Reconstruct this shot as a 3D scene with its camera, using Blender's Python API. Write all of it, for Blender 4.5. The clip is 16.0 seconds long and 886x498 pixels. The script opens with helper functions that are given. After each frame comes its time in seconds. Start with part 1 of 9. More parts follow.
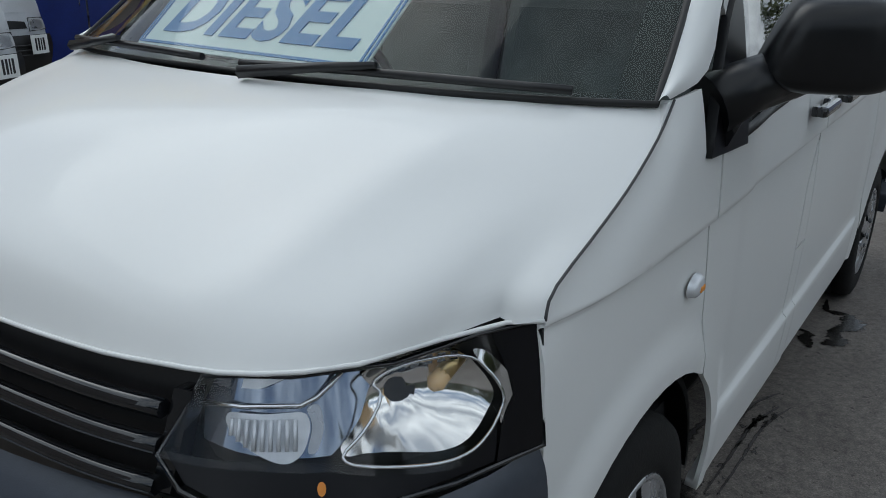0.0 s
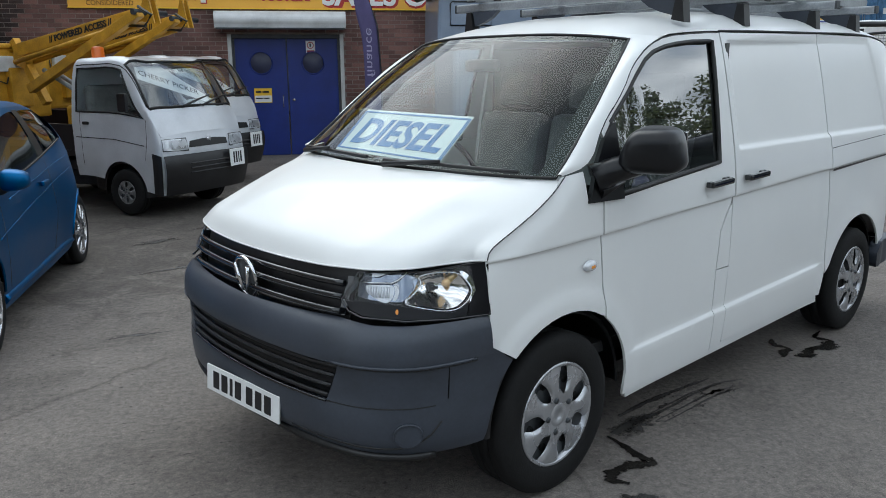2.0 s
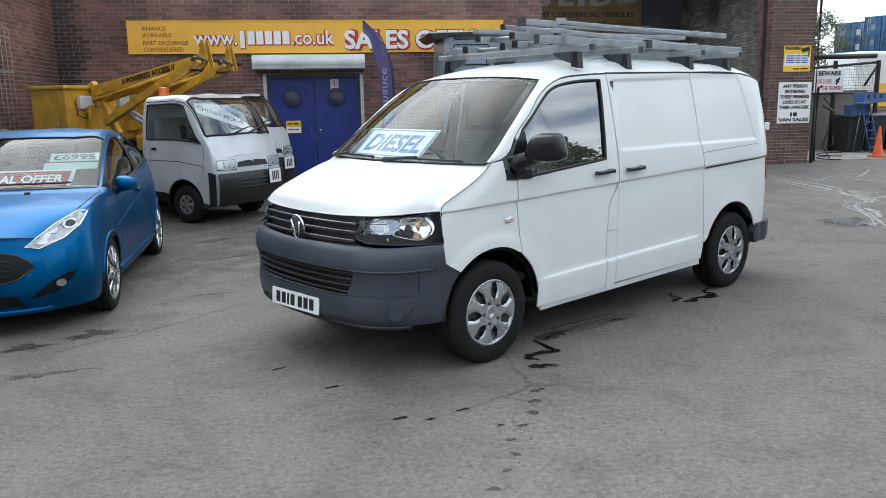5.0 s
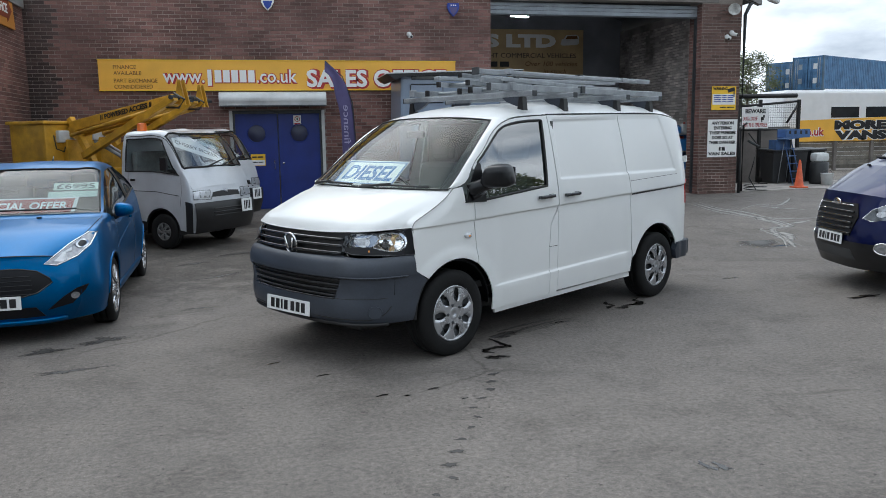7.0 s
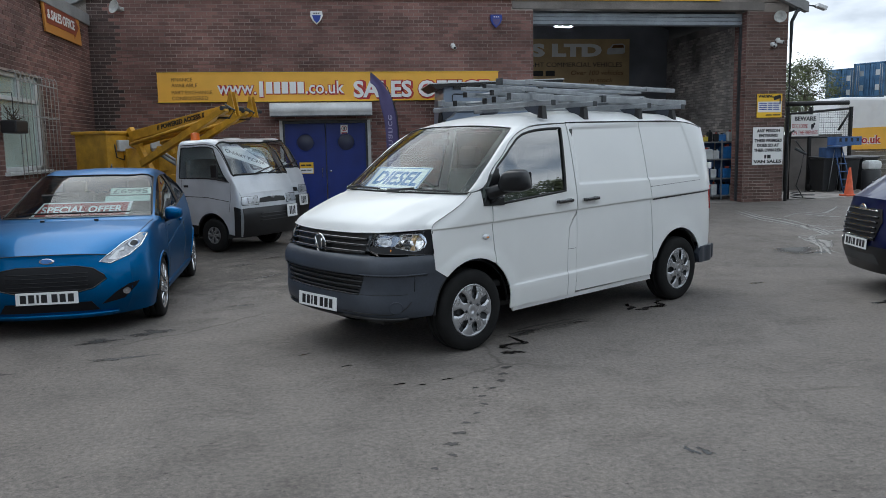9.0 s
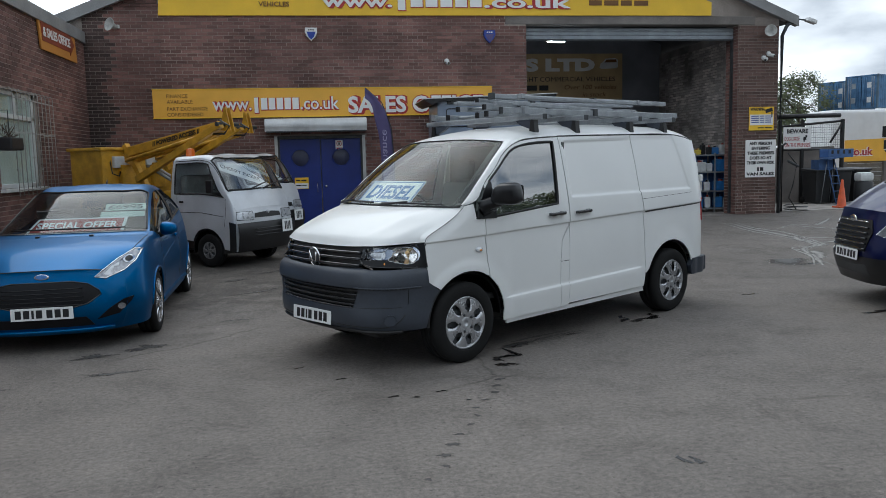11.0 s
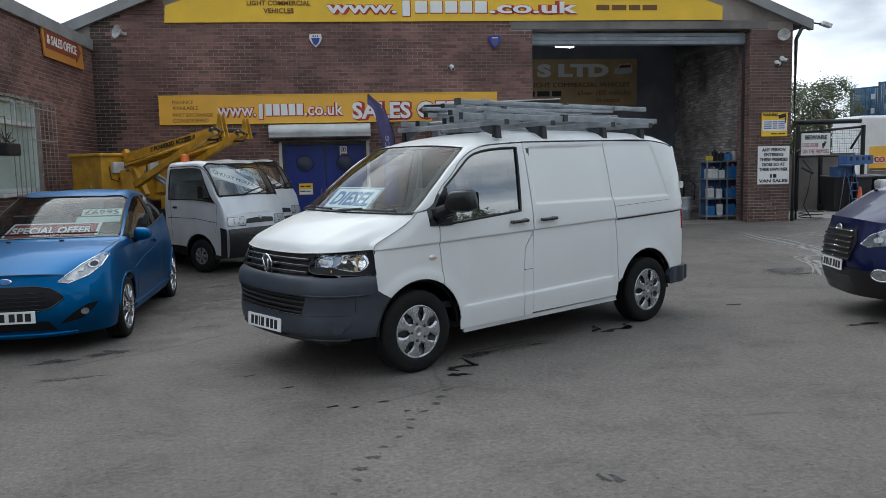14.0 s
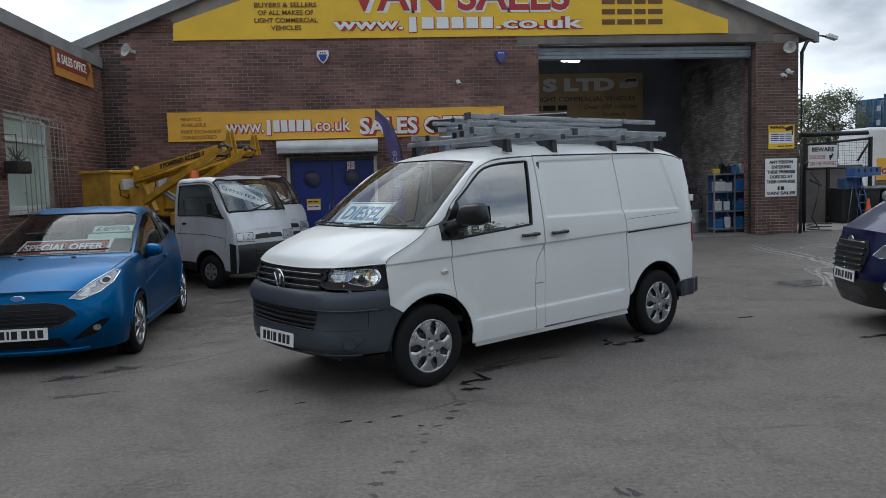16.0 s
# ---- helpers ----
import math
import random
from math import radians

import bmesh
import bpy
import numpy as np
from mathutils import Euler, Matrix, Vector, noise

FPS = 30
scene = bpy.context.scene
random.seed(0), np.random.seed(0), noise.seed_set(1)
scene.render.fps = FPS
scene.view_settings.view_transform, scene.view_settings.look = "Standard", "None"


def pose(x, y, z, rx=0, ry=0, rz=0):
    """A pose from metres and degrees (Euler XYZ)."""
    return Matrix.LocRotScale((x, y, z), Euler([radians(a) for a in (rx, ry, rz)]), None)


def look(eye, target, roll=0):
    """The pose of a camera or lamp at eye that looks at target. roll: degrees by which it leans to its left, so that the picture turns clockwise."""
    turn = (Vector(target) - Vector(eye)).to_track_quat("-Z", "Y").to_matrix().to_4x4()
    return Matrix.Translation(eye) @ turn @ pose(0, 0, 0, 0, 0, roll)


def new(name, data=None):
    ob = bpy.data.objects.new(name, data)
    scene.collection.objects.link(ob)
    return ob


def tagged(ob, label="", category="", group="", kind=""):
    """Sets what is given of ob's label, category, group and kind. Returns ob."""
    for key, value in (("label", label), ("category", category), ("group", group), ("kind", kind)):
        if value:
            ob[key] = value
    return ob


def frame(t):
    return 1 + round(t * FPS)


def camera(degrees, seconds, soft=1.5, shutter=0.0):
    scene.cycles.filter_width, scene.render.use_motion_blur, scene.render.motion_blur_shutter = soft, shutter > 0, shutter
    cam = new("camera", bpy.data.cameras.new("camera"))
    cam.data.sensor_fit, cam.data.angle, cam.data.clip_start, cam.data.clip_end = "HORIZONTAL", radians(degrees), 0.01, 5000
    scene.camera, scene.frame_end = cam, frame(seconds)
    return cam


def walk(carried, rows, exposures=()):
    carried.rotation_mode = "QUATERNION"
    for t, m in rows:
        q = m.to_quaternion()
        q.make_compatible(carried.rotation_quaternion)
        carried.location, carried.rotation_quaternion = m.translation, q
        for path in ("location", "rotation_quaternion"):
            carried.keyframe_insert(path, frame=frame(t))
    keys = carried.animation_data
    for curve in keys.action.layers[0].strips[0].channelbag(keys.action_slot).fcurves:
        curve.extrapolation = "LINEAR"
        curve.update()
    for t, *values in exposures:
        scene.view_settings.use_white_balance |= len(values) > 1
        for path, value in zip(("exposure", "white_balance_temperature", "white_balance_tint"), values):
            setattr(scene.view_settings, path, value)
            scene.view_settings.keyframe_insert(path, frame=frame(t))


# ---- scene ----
cam = camera(59.1, 16.0, 0.65)
PATH = [
    (0, (-0.38, -1.788, 1.469), (0.356, -0.045, 0.819), 1.3),
    (0.5, (-0.438, -2.267, 1.6), (0.094, -0.437, 0.994), 2.6),
    (1, (-0.383, -2.74, 1.623), (-0.013, -0.848, 1.089), 2.8),
    (1.5, (-0.418, -3.168, 1.665), (-0.084, -1.252, 1.197), 1.8),
    (2, (-0.506, -3.526, 1.69), (-0.151, -1.611, 1.239), -0.3),
    (2.5, (-0.438, -3.88, 1.661), (-0.222, -1.935, 1.245), -1.1),
    (3, (-0.432, -4.18, 1.675), (-0.339, -2.217, 1.304), -1.6),
    (3.5, (-0.519, -4.531, 1.674), (-0.322, -2.574, 1.312), -1.6),
    (4, (-0.551, -4.859, 1.683), (-0.268, -2.909, 1.338), -1.0),
    (4.2, (-0.532, -4.998, 1.664), (-0.254, -3.053, 1.292), -0.9),
    (6.3, (-0.716, -6.206, 1.679), (-0.336, -4.268, 1.364), -0.8),
    (6.5, (-0.741, -6.3, 1.68), (-0.352, -4.361, 1.381), -0.6),
    (7, (-0.876, -6.479, 1.688), (-0.447, -4.547, 1.401), -0.9),
    (7.5, (-0.908, -6.617, 1.693), (-0.51, -4.674, 1.432), -1.2),
    (8, (-0.764, -6.742, 1.672), (-0.435, -4.786, 1.412), -0.9),
    (8.2, (-0.701, -6.801, 1.672), (-0.396, -4.843, 1.402), -0.7),
    (10.5, (-0.67, -6.938, 1.657), (-0.378, -4.973, 1.428), -1.3),
    (11, (-0.663, -6.946, 1.659), (-0.358, -4.982, 1.434), -1.4),
    (11.5, (-0.627, -6.966, 1.653), (-0.287, -5.009, 1.419), -1.4),
    (12, (-0.568, -6.943, 1.65), (-0.213, -4.989, 1.416), -1.7),
    (12.5, (-0.46, -6.832, 1.655), (-0.063, -4.884, 1.433), -1.5),
    (13, (-0.301, -6.8, 1.658), (0.053, -4.841, 1.473), -2.0),
    (13.5, (-0.092, -6.865, 1.642), (0.198, -4.897, 1.44), -1.4),
    (14, (-0.02, -6.925, 1.646), (0.206, -4.948, 1.438), -1.3),
    (14.5, (-0.102, -6.912, 1.641), (0.122, -4.933, 1.458), -1.6),
    (15, (-0.152, -6.886, 1.649), (0.099, -4.909, 1.479), -2.0),
    (15.5, (-0.131, -6.881, 1.641), (0.114, -4.904, 1.468), -1.9),
    (16, (-0.07, -6.921, 1.642), (0.143, -4.94, 1.472), -1.7),
]
EXPOSURES = [(0.0, -0.56, 6000, 5), (1.0, 0.04, 5980, 5), (2.0, 0.13, 6020, 5), (3.0, 0.35, 6120, 5), (4.0, 0.53, 6100, 5), (6.5, 0.42, 6060, 6), (7.0, 0.14, 6040, 6), (8.0, -0.11, 6000, 6), (10.5, -0.1, 6040, 6), (11.5, -0.34, 6040, 6), (12.0, -0.24, 6040, 6), (12.5, -0.23, 6000, 6), (13.0, -0.76, 6040, 6), (13.5, -0.7, 6040, 6), (14.0, -0.2, 6040, 6), (14.5, -0.14, 6040, 7), (15.0, -0.67, 6040, 7), (15.5, -0.65, 6040, 7), (16.0, -0.42, 6040, 7)]
walk(cam, [(t, look(eye, target, roll)) for t, eye, target, roll in PATH], exposures=EXPOSURES)

# ---- world and sun ----
SUN_AZ, SUN_EL = 105.0, 54.0          # direction towards the sun: degrees from +x, and height
world = bpy.data.worlds.new("sky")
scene.world = world
world.use_nodes = True
wn = world.node_tree.nodes
wl = world.node_tree.links
sky = wn.new("ShaderNodeTexSky")
sky.sky_type = 'NISHITA'
sky.sun_disc = False
sky.sun_elevation = radians(SUN_EL)
sky.sun_rotation = radians(90 - SUN_AZ)
sky.dust_density = 2.0
w_co = wn.new("ShaderNodeTexCoord")
w_map = wn.new("ShaderNodeMapping")
w_map.inputs["Scale"].default_value = (1.0, 1.0, 2.6)
w_map.inputs["Location"].default_value = (0.4, 0.1, 0.35)
w_noise = wn.new("ShaderNodeTexNoise")
w_noise.inputs["Scale"].default_value = 2.3
w_noise.inputs["Detail"].default_value = 9.0
w_noise.inputs["Roughness"].default_value = 0.55
w_ramp = wn.new("ShaderNodeValToRGB")
w_ramp.color_ramp.elements[0].position = 0.33
w_ramp.color_ramp.elements[1].position = 0.5
w_shade = wn.new("ShaderNodeTexNoise")
w_shade.inputs["Scale"].default_value = 4.5
w_shade.inputs["Detail"].default_value = 8.0
w_cloud = wn.new("ShaderNodeValToRGB")
w_cloud.color_ramp.elements[0].position = 0.32
w_cloud.color_ramp.elements[0].color = (3.3, 3.6, 4.1, 1)
w_cloud.color_ramp.elements[1].position = 0.66
w_cloud.color_ramp.elements[1].color = (10.6, 10.8, 11.0, 1)
# thin cloud glows round the hidden sun
w_near = wn.new("ShaderNodeVectorMath")
w_near.operation = 'DOT_PRODUCT'
w_near.inputs[1].default_value = (math.cos(radians(SUN_EL)) * math.cos(radians(SUN_AZ)), math.cos(radians(SUN_EL)) * math.sin(radians(SUN_AZ)), math.sin(radians(SUN_EL)))
w_glow = wn.new("ShaderNodeMapRange")
w_glow.interpolation_type = 'SMOOTHSTEP'
w_glow.inputs["From Min"].default_value, w_glow.inputs["From Max"].default_value = 0.5, 1.0
w_glow.inputs["To Min"].default_value, w_glow.inputs["To Max"].default_value = 1.0, 1.25
w_lit = wn.new("ShaderNodeMixRGB")
w_lit.blend_type = 'MULTIPLY'
w_lit.inputs["Fac"].default_value = 1.0
wl.new(w_co.outputs["Generated"], w_near.inputs[0])
wl.new(w_near.outputs["Value"], w_glow.inputs["Value"])
wl.new(w_cloud.outputs["Color"], w_lit.inputs["Color1"])
# the cloud is thinner and brighter towards the horizon than overhead
w_axis = wn.new("ShaderNodeSeparateXYZ")
w_low = wn.new("ShaderNodeMapRange")
w_low.interpolation_type = 'SMOOTHSTEP'
w_low.inputs["From Min"].default_value, w_low.inputs["From Max"].default_value = 0.25, 0.85
w_low.inputs["To Min"].default_value, w_low.inputs["To Max"].default_value = 1.08, 1.0
w_both = wn.new("ShaderNodeMath")
w_both.operation = 'MULTIPLY'
wl.new(w_co.outputs["Generated"], w_axis.inputs[0])
wl.new(w_axis.outputs["Z"], w_low.inputs["Value"])
wl.new(w_glow.outputs["Result"], w_both.inputs[0])
wl.new(w_low.outputs["Result"], w_both.inputs[1])
wl.new(w_both.outputs[0], w_lit.inputs["Color2"])
w_mix = wn.new("ShaderNodeMixRGB")
for a, b in ((w_co.outputs["Generated"], w_map.inputs["Vector"]), (w_map.outputs[0], w_noise.inputs["Vector"]), (w_map.outputs[0], w_shade.inputs["Vector"]),
             (w_noise.outputs["Fac"], w_ramp.inputs["Fac"]), (w_shade.outputs["Fac"], w_cloud.inputs["Fac"]), (w_ramp.outputs["Color"], w_mix.inputs["Fac"]),
             (sky.outputs["Color"], w_mix.inputs["Color1"]), (w_lit.outputs["Color"], w_mix.inputs["Color2"]), (w_mix.outputs["Color"], wn["Background"].inputs["Color"])):
    wl.new(a, b)
wn["Background"].inputs["Strength"].default_value = 0.15

sun = new("sun", bpy.data.lights.new("sun", "SUN"))
sun.data.energy = 0.8
sun.data.angle = radians(46.0)
sun.data.color = (1.0, 0.96, 0.9)
SUN_DIR = Vector((math.cos(radians(SUN_EL)) * math.cos(radians(SUN_AZ)), math.cos(radians(SUN_EL)) * math.sin(radians(SUN_AZ)), math.sin(radians(SUN_EL))))
sun.matrix_world = look(SUN_DIR * 40, (0, 0, 0))


# ---- materials ----
def shader(name, color, rough=0.5, metal=0.0, coat=0.0, vary=0.12, scale=3.0, fine=60.0, bump=0.0, bump_scale=80.0, rough_vary=0.1, second=None, spec=0.5, random_by="", coat_rough=0.04):
    """A surface with large and fine variation of its colour, uneven gloss and a fine relief."""
    m = bpy.data.materials.new(name)
    m.use_nodes = True
    n, l = m.node_tree.nodes, m.node_tree.links
    b = n["Principled BSDF"]
    co = n.new("ShaderNodeTexCoord")
    big = n.new("ShaderNodeTexNoise")
    big.inputs["Scale"].default_value, big.inputs["Detail"].default_value = scale, 6
    small = n.new("ShaderNodeTexNoise")
    small.inputs["Scale"].default_value, small.inputs["Detail"].default_value = fine, 4
    l.new(co.outputs["Object"], big.inputs["Vector"])
    l.new(co.outputs["Object"], small.inputs["Vector"])
    ramp = n.new("ShaderNodeValToRGB")
    dark = [max(0.0, c * (1 - vary)) for c in color]
    light = [min(1.0, c * (1 + vary * 0.7)) for c in (second or color)]
    ramp.color_ramp.elements[0].color, ramp.color_ramp.elements[1].color = (*dark, 1), (*light, 1)
    ramp.color_ramp.elements[0].position, ramp.color_ramp.elements[1].position = 0.32, 0.68
    l.new(big.outputs["Fac"], ramp.inputs["Fac"])
    grain = n.new("ShaderNodeMixRGB")
    grain.blend_type = 'OVERLAY'
    grain.inputs["Fac"].default_value = min(0.5, vary * 1.2)
    l.new(ramp.outputs["Color"], grain.inputs["Color1"])
    l.new(small.outputs["Fac"], grain.inputs["Color2"])
    out = grain.outputs["Color"]
    if random_by:
        if random_by == "object":
            rnd = n.new("ShaderNodeObjectInfo").outputs["Random"]
        else:
            rnd = n.new("ShaderNodeNewGeometry").outputs["Random Per Island"]
        hsv = n.new("ShaderNodeHueSaturation")
        val = n.new("ShaderNodeMapRange")
        val.inputs["To Min"].default_value, val.inputs["To Max"].default_value = 0.64, 1.3
        l.new(rnd, val.inputs["Value"])
        l.new(val.outputs["Result"], hsv.inputs["Value"])
        l.new(out, hsv.inputs["Color"])
        out = hsv.outputs["Color"]
    l.new(out, b.inputs["Base Color"])
    rr = n.new("ShaderNodeMapRange")
    rr.inputs["To Min"].default_value, rr.inputs["To Max"].default_value = max(0.02, rough - rough_vary), min(1.0, rough + rough_vary)
    l.new(big.outputs["Fac"], rr.inputs["Value"])
    l.new(rr.outputs["Result"], b.inputs["Roughness"])
    b.inputs["Metallic"].default_value = metal
    b.inputs["Coat Weight"].default_value = coat
    b.inputs["Coat Roughness"].default_value = coat_rough
    b.inputs["Specular IOR Level"].default_value = spec
    if bump:
        bp = n.new("ShaderNodeBump")
        bp.inputs["Strength"].default_value, bp.inputs["Distance"].default_value = bump, 0.01
        bn = n.new("ShaderNodeTexNoise")
        bn.inputs["Scale"].default_value, bn.inputs["Detail"].default_value = bump_scale, 6
        l.new(co.outputs["Object"], bn.inputs["Vector"])
        l.new(bn.outputs["Fac"], bp.inputs["Height"])
        l.new(bp.outputs["Normal"], b.inputs["Normal"])
    return m


def glass(name, tint=(0.75, 0.8, 0.8), gloss=1.45, rough=0.0):
    """A clear pane: tinted see-through and a mirror that grows with the angle."""
    m = bpy.data.materials.new(name)
    m.use_nodes = True
    n, l = m.node_tree.nodes, m.node_tree.links
    n.remove(n["Principled BSDF"])
    clear, shine, mix, fr = n.new("ShaderNodeBsdfTransparent"), n.new("ShaderNodeBsdfGlossy"), n.new("ShaderNodeMixShader"), n.new("ShaderNodeLayerWeight")
    clear.inputs["Color"].default_value = (*tint, 1)
    shine.inputs["Roughness"].default_value = rough
    # the mirror grows with the fifth power of the slant, alike from both sides
    fr.inputs["Blend"].default_value = 0.5
    steep, span = n.new("ShaderNodeMath"), n.new("ShaderNodeMapRange")
    steep.operation = 'POWER'
    steep.inputs[1].default_value = 5.0
    span.inputs["To Min"].default_value = ((gloss - 1) / (gloss + 1)) ** 2
    l.new(fr.outputs["Facing"], steep.inputs[0])
    l.new(steep.outputs[0], span.inputs["Value"])
    l.new(span.outputs["Result"], mix.inputs[0])
    l.new(clear.outputs[0], mix.inputs[1])
    l.new(shine.outputs[0], mix.inputs[2])
    l.new(mix.outputs[0], n["Material Output"].inputs["Surface"])
    return m


def lamp_glow(name, color, power):
    m = shader(name, color, 0.4)
    b = m.node_tree.nodes["Principled BSDF"]
    b.inputs["Emission Color"].default_value = (*color, 1)
    b.inputs["Emission Strength"].default_value = power
    return m


def asphalt():
    """Worn yard concrete and tarmac: grey, with broad pale wear, dark oil stains, grit and hairline cracks."""
    m = bpy.data.materials.new("yard_surface")
    m.use_nodes = True
    n, l = m.node_tree.nodes, m.node_tree.links
    b = n["Principled BSDF"]
    co = n.new("ShaderNodeTexCoord")

    def tex(scale, detail=6, rough=0.55, distort=0.0):
        t = n.new("ShaderNodeTexNoise")
        t.inputs["Scale"].default_value, t.inputs["Detail"].default_value = scale, detail
        t.inputs["Roughness"].default_value, t.inputs["Distortion"].default_value = rough, distort
        l.new(co.outputs["Object"], t.inputs["Vector"])
        return t.outputs["Fac"]

    def ramp(src, stops):
        r = n.new("ShaderNodeValToRGB")
        while len(r.color_ramp.elements) < len(stops):
            r.color_ramp.elements.new(0.5)
        for e, (p, c) in zip(r.color_ramp.elements, stops):
            e.position, e.color = p, (*c, 1)
        l.new(src, r.inputs["Fac"])
        return r.outputs["Color"]

    def mix(kind, fac, a, c):
        x = n.new("ShaderNodeMixRGB")
        x.blend_type = kind
        if isinstance(fac, float):
            x.inputs["Fac"].default_value = fac
        else:
            l.new(fac, x.inputs["Fac"])
        l.new(a, x.inputs["Color1"])
        l.new(c, x.inputs["Color2"])
        return x.outputs["Color"]

    base = ramp(tex(0.28, 7, 0.6, 0.3), [(0.3, (0.132, 0.118, 0.106)), (0.5, (0.165, 0.148, 0.134)), (0.7, (0.198, 0.178, 0.161))])
    patches = ramp(tex(1.3, 11, 0.78, 0.4), [(0.34, (0.66, 0.65, 0.64)), (0.5, (1, 1, 1)), (0.66, (1.16, 1.155, 1.14))])
    grit = ramp(tex(30, 7, 0.85), [(0.32, (0.4, 0.39, 0.38)), (0.5, (1, 1, 1)), (0.66, (1.6, 1.58, 1.53))])
    fleck = ramp(tex(150, 2, 0.6), [(0.4, (0.75, 0.75, 0.75)), (0.55, (1, 1, 1)), (0.68, (1.4, 1.39, 1.36))])
    c = mix('MULTIPLY', 0.9, base, patches)
    c = mix('MULTIPLY', 0.85, c, grit)
    c = mix('MULTIPLY', 0.8, c, fleck)
    stain = ramp(tex(1.9, 8, 0.75, 0.6), [(0.62, (1, 1, 1)), (0.72, (0.6, 0.59, 0.58))])
    c = mix('MULTIPLY', 0.7, c, stain)
    # ragged darkening round the trucks: their shade put into the colour, with oily ground
    far = n.new("ShaderNodeVectorMath")
    far.operation = 'DISTANCE'
    far.inputs[1].default_value = (-2.2, 5.2, 0.0)
    l.new(co.outputs["Object"], far.inputs[0])
    spread = n.new("ShaderNodeMapRange")
    spread.inputs["From Min"].default_value, spread.inputs["From Max"].default_value = 1.5, 4.8
    spread.inputs["To Min"].default_value, spread.inputs["To Max"].default_value = 0.2, -0.12
    l.new(far.outputs["Value"], spread.inputs["Value"])
    broken_shade_oil = n.new("ShaderNodeMath")
    broken_shade_oil.operation = 'ADD'
    l.new(tex(2.4, 10, 0.74, 0.5), broken_shade_oil.inputs[0])
    l.new(spread.outputs["Result"], broken_shade_oil.inputs[1])
    truck_shade_oil = ramp(broken_shade_oil.outputs[0], [(0.52, (1, 1, 1)), (0.62, (0.62, 0.61, 0.6)), (0.75, (0.42, 0.41, 0.4))])
    c = mix('MULTIPLY', 0.8, c, truck_shade_oil)
    spot = ramp(tex(9, 4, 0.6), [(0.69, (1, 1, 1)), (0.73, (0.5, 0.49, 0.48))])
    c = mix('MULTIPLY', 0.7, c, spot)
    chip = ramp(tex(26, 3, 0.55), [(0.665, (1, 1, 1)), (0.69, (0.3, 0.29, 0.28))])
    c = mix('MULTIPLY', 0.75, c, chip)
    wavy = n.new("ShaderNodeTexNoise")
    wavy.inputs["Scale"].default_value, wavy.inputs["Detail"].default_value = 1.4, 8
    l.new(co.outputs["Object"], wavy.inputs["Vector"])
    bent = n.new("ShaderNodeMixRGB")
    bent.inputs["Fac"].default_value = 0.3
    l.new(co.outputs["Object"], bent.inputs["Color1"])
    l.new(wavy.outputs["Color"], bent.inputs["Color2"])
    vor = n.new("ShaderNodeTexVoronoi")
    vor.feature = 'DISTANCE_TO_EDGE'
    vor.inputs["Scale"].default_value = 0.4
    l.new(bent.outputs["Color"], vor.inputs["Vector"])
    crack = ramp(vor.outputs["Distance"], [(0.0, (0.62, 0.61, 0.6)), (0.006, (1, 1, 1))])
    broken = ramp(tex(0.5, 6), [(0.52, (0, 0, 0)), (0.6, (1, 1, 1))])
    c = mix('MULTIPLY', broken, c, crack)
    l.new(c, b.inputs["Base Color"])
    rr = n.new("ShaderNodeMapRange")
    rr.inputs["To Min"].default_value, rr.inputs["To Max"].default_value = 0.62, 0.95
    l.new(tex(1.1, 6), rr.inputs["Value"])
    l.new(rr.outputs["Result"], b.inputs["Roughness"])
    b.inputs["Specular IOR Level"].default_value = 0.35
    bp = n.new("ShaderNodeBump")
    bp.inputs["Strength"].default_value, bp.inputs["Distance"].default_value = 0.55, 0.008
    l.new(tex(120, 4, 0.7), bp.inputs["Height"])
    l.new(bp.outputs["Normal"], b.inputs["Normal"])
    return m


def mark(name, color, rough, edge=0.45, spec=0.5):
    """A stain that thins out raggedly towards its rim; the first UV runs from 0 in its middle to 1 at the rim."""
    m = shader(name, color, rough, vary=0.35, scale=12, spec=spec)
    n, l = m.node_tree.nodes, m.node_tree.links
    uv, axis = n.new("ShaderNodeUVMap"), n.new("ShaderNodeSeparateXYZ")
    co, tex, add, fade = n.new("ShaderNodeTexCoord"), n.new("ShaderNodeTexNoise"), n.new("ShaderNodeMath"), n.new("ShaderNodeMapRange")
    tex.inputs["Scale"].default_value, tex.inputs["Detail"].default_value = 38.0, 6
    add.operation = 'MULTIPLY_ADD'
    add.inputs[1].default_value = 1.5
    fade.inputs["From Min"].default_value, fade.inputs["From Max"].default_value = 1.7, 1.7 - edge
    clear, mixed = n.new("ShaderNodeBsdfTransparent"), n.new("ShaderNodeMixShader")
    for a, b in ((uv.outputs[0], axis.inputs[0]), (co.outputs["Object"], tex.inputs["Vector"]), (tex.outputs["Fac"], add.inputs[0]), (axis.outputs["X"], add.inputs[2]), (add.outputs[0], fade.inputs["Value"]),
                 (fade.outputs["Result"], mixed.inputs[0]), (clear.outputs[0], mixed.inputs[1]), (n["Principled BSDF"].outputs[0], mixed.inputs[2]), (mixed.outputs[0], n["Material Output"].inputs["Surface"])):
        l.new(a, b)
    return m


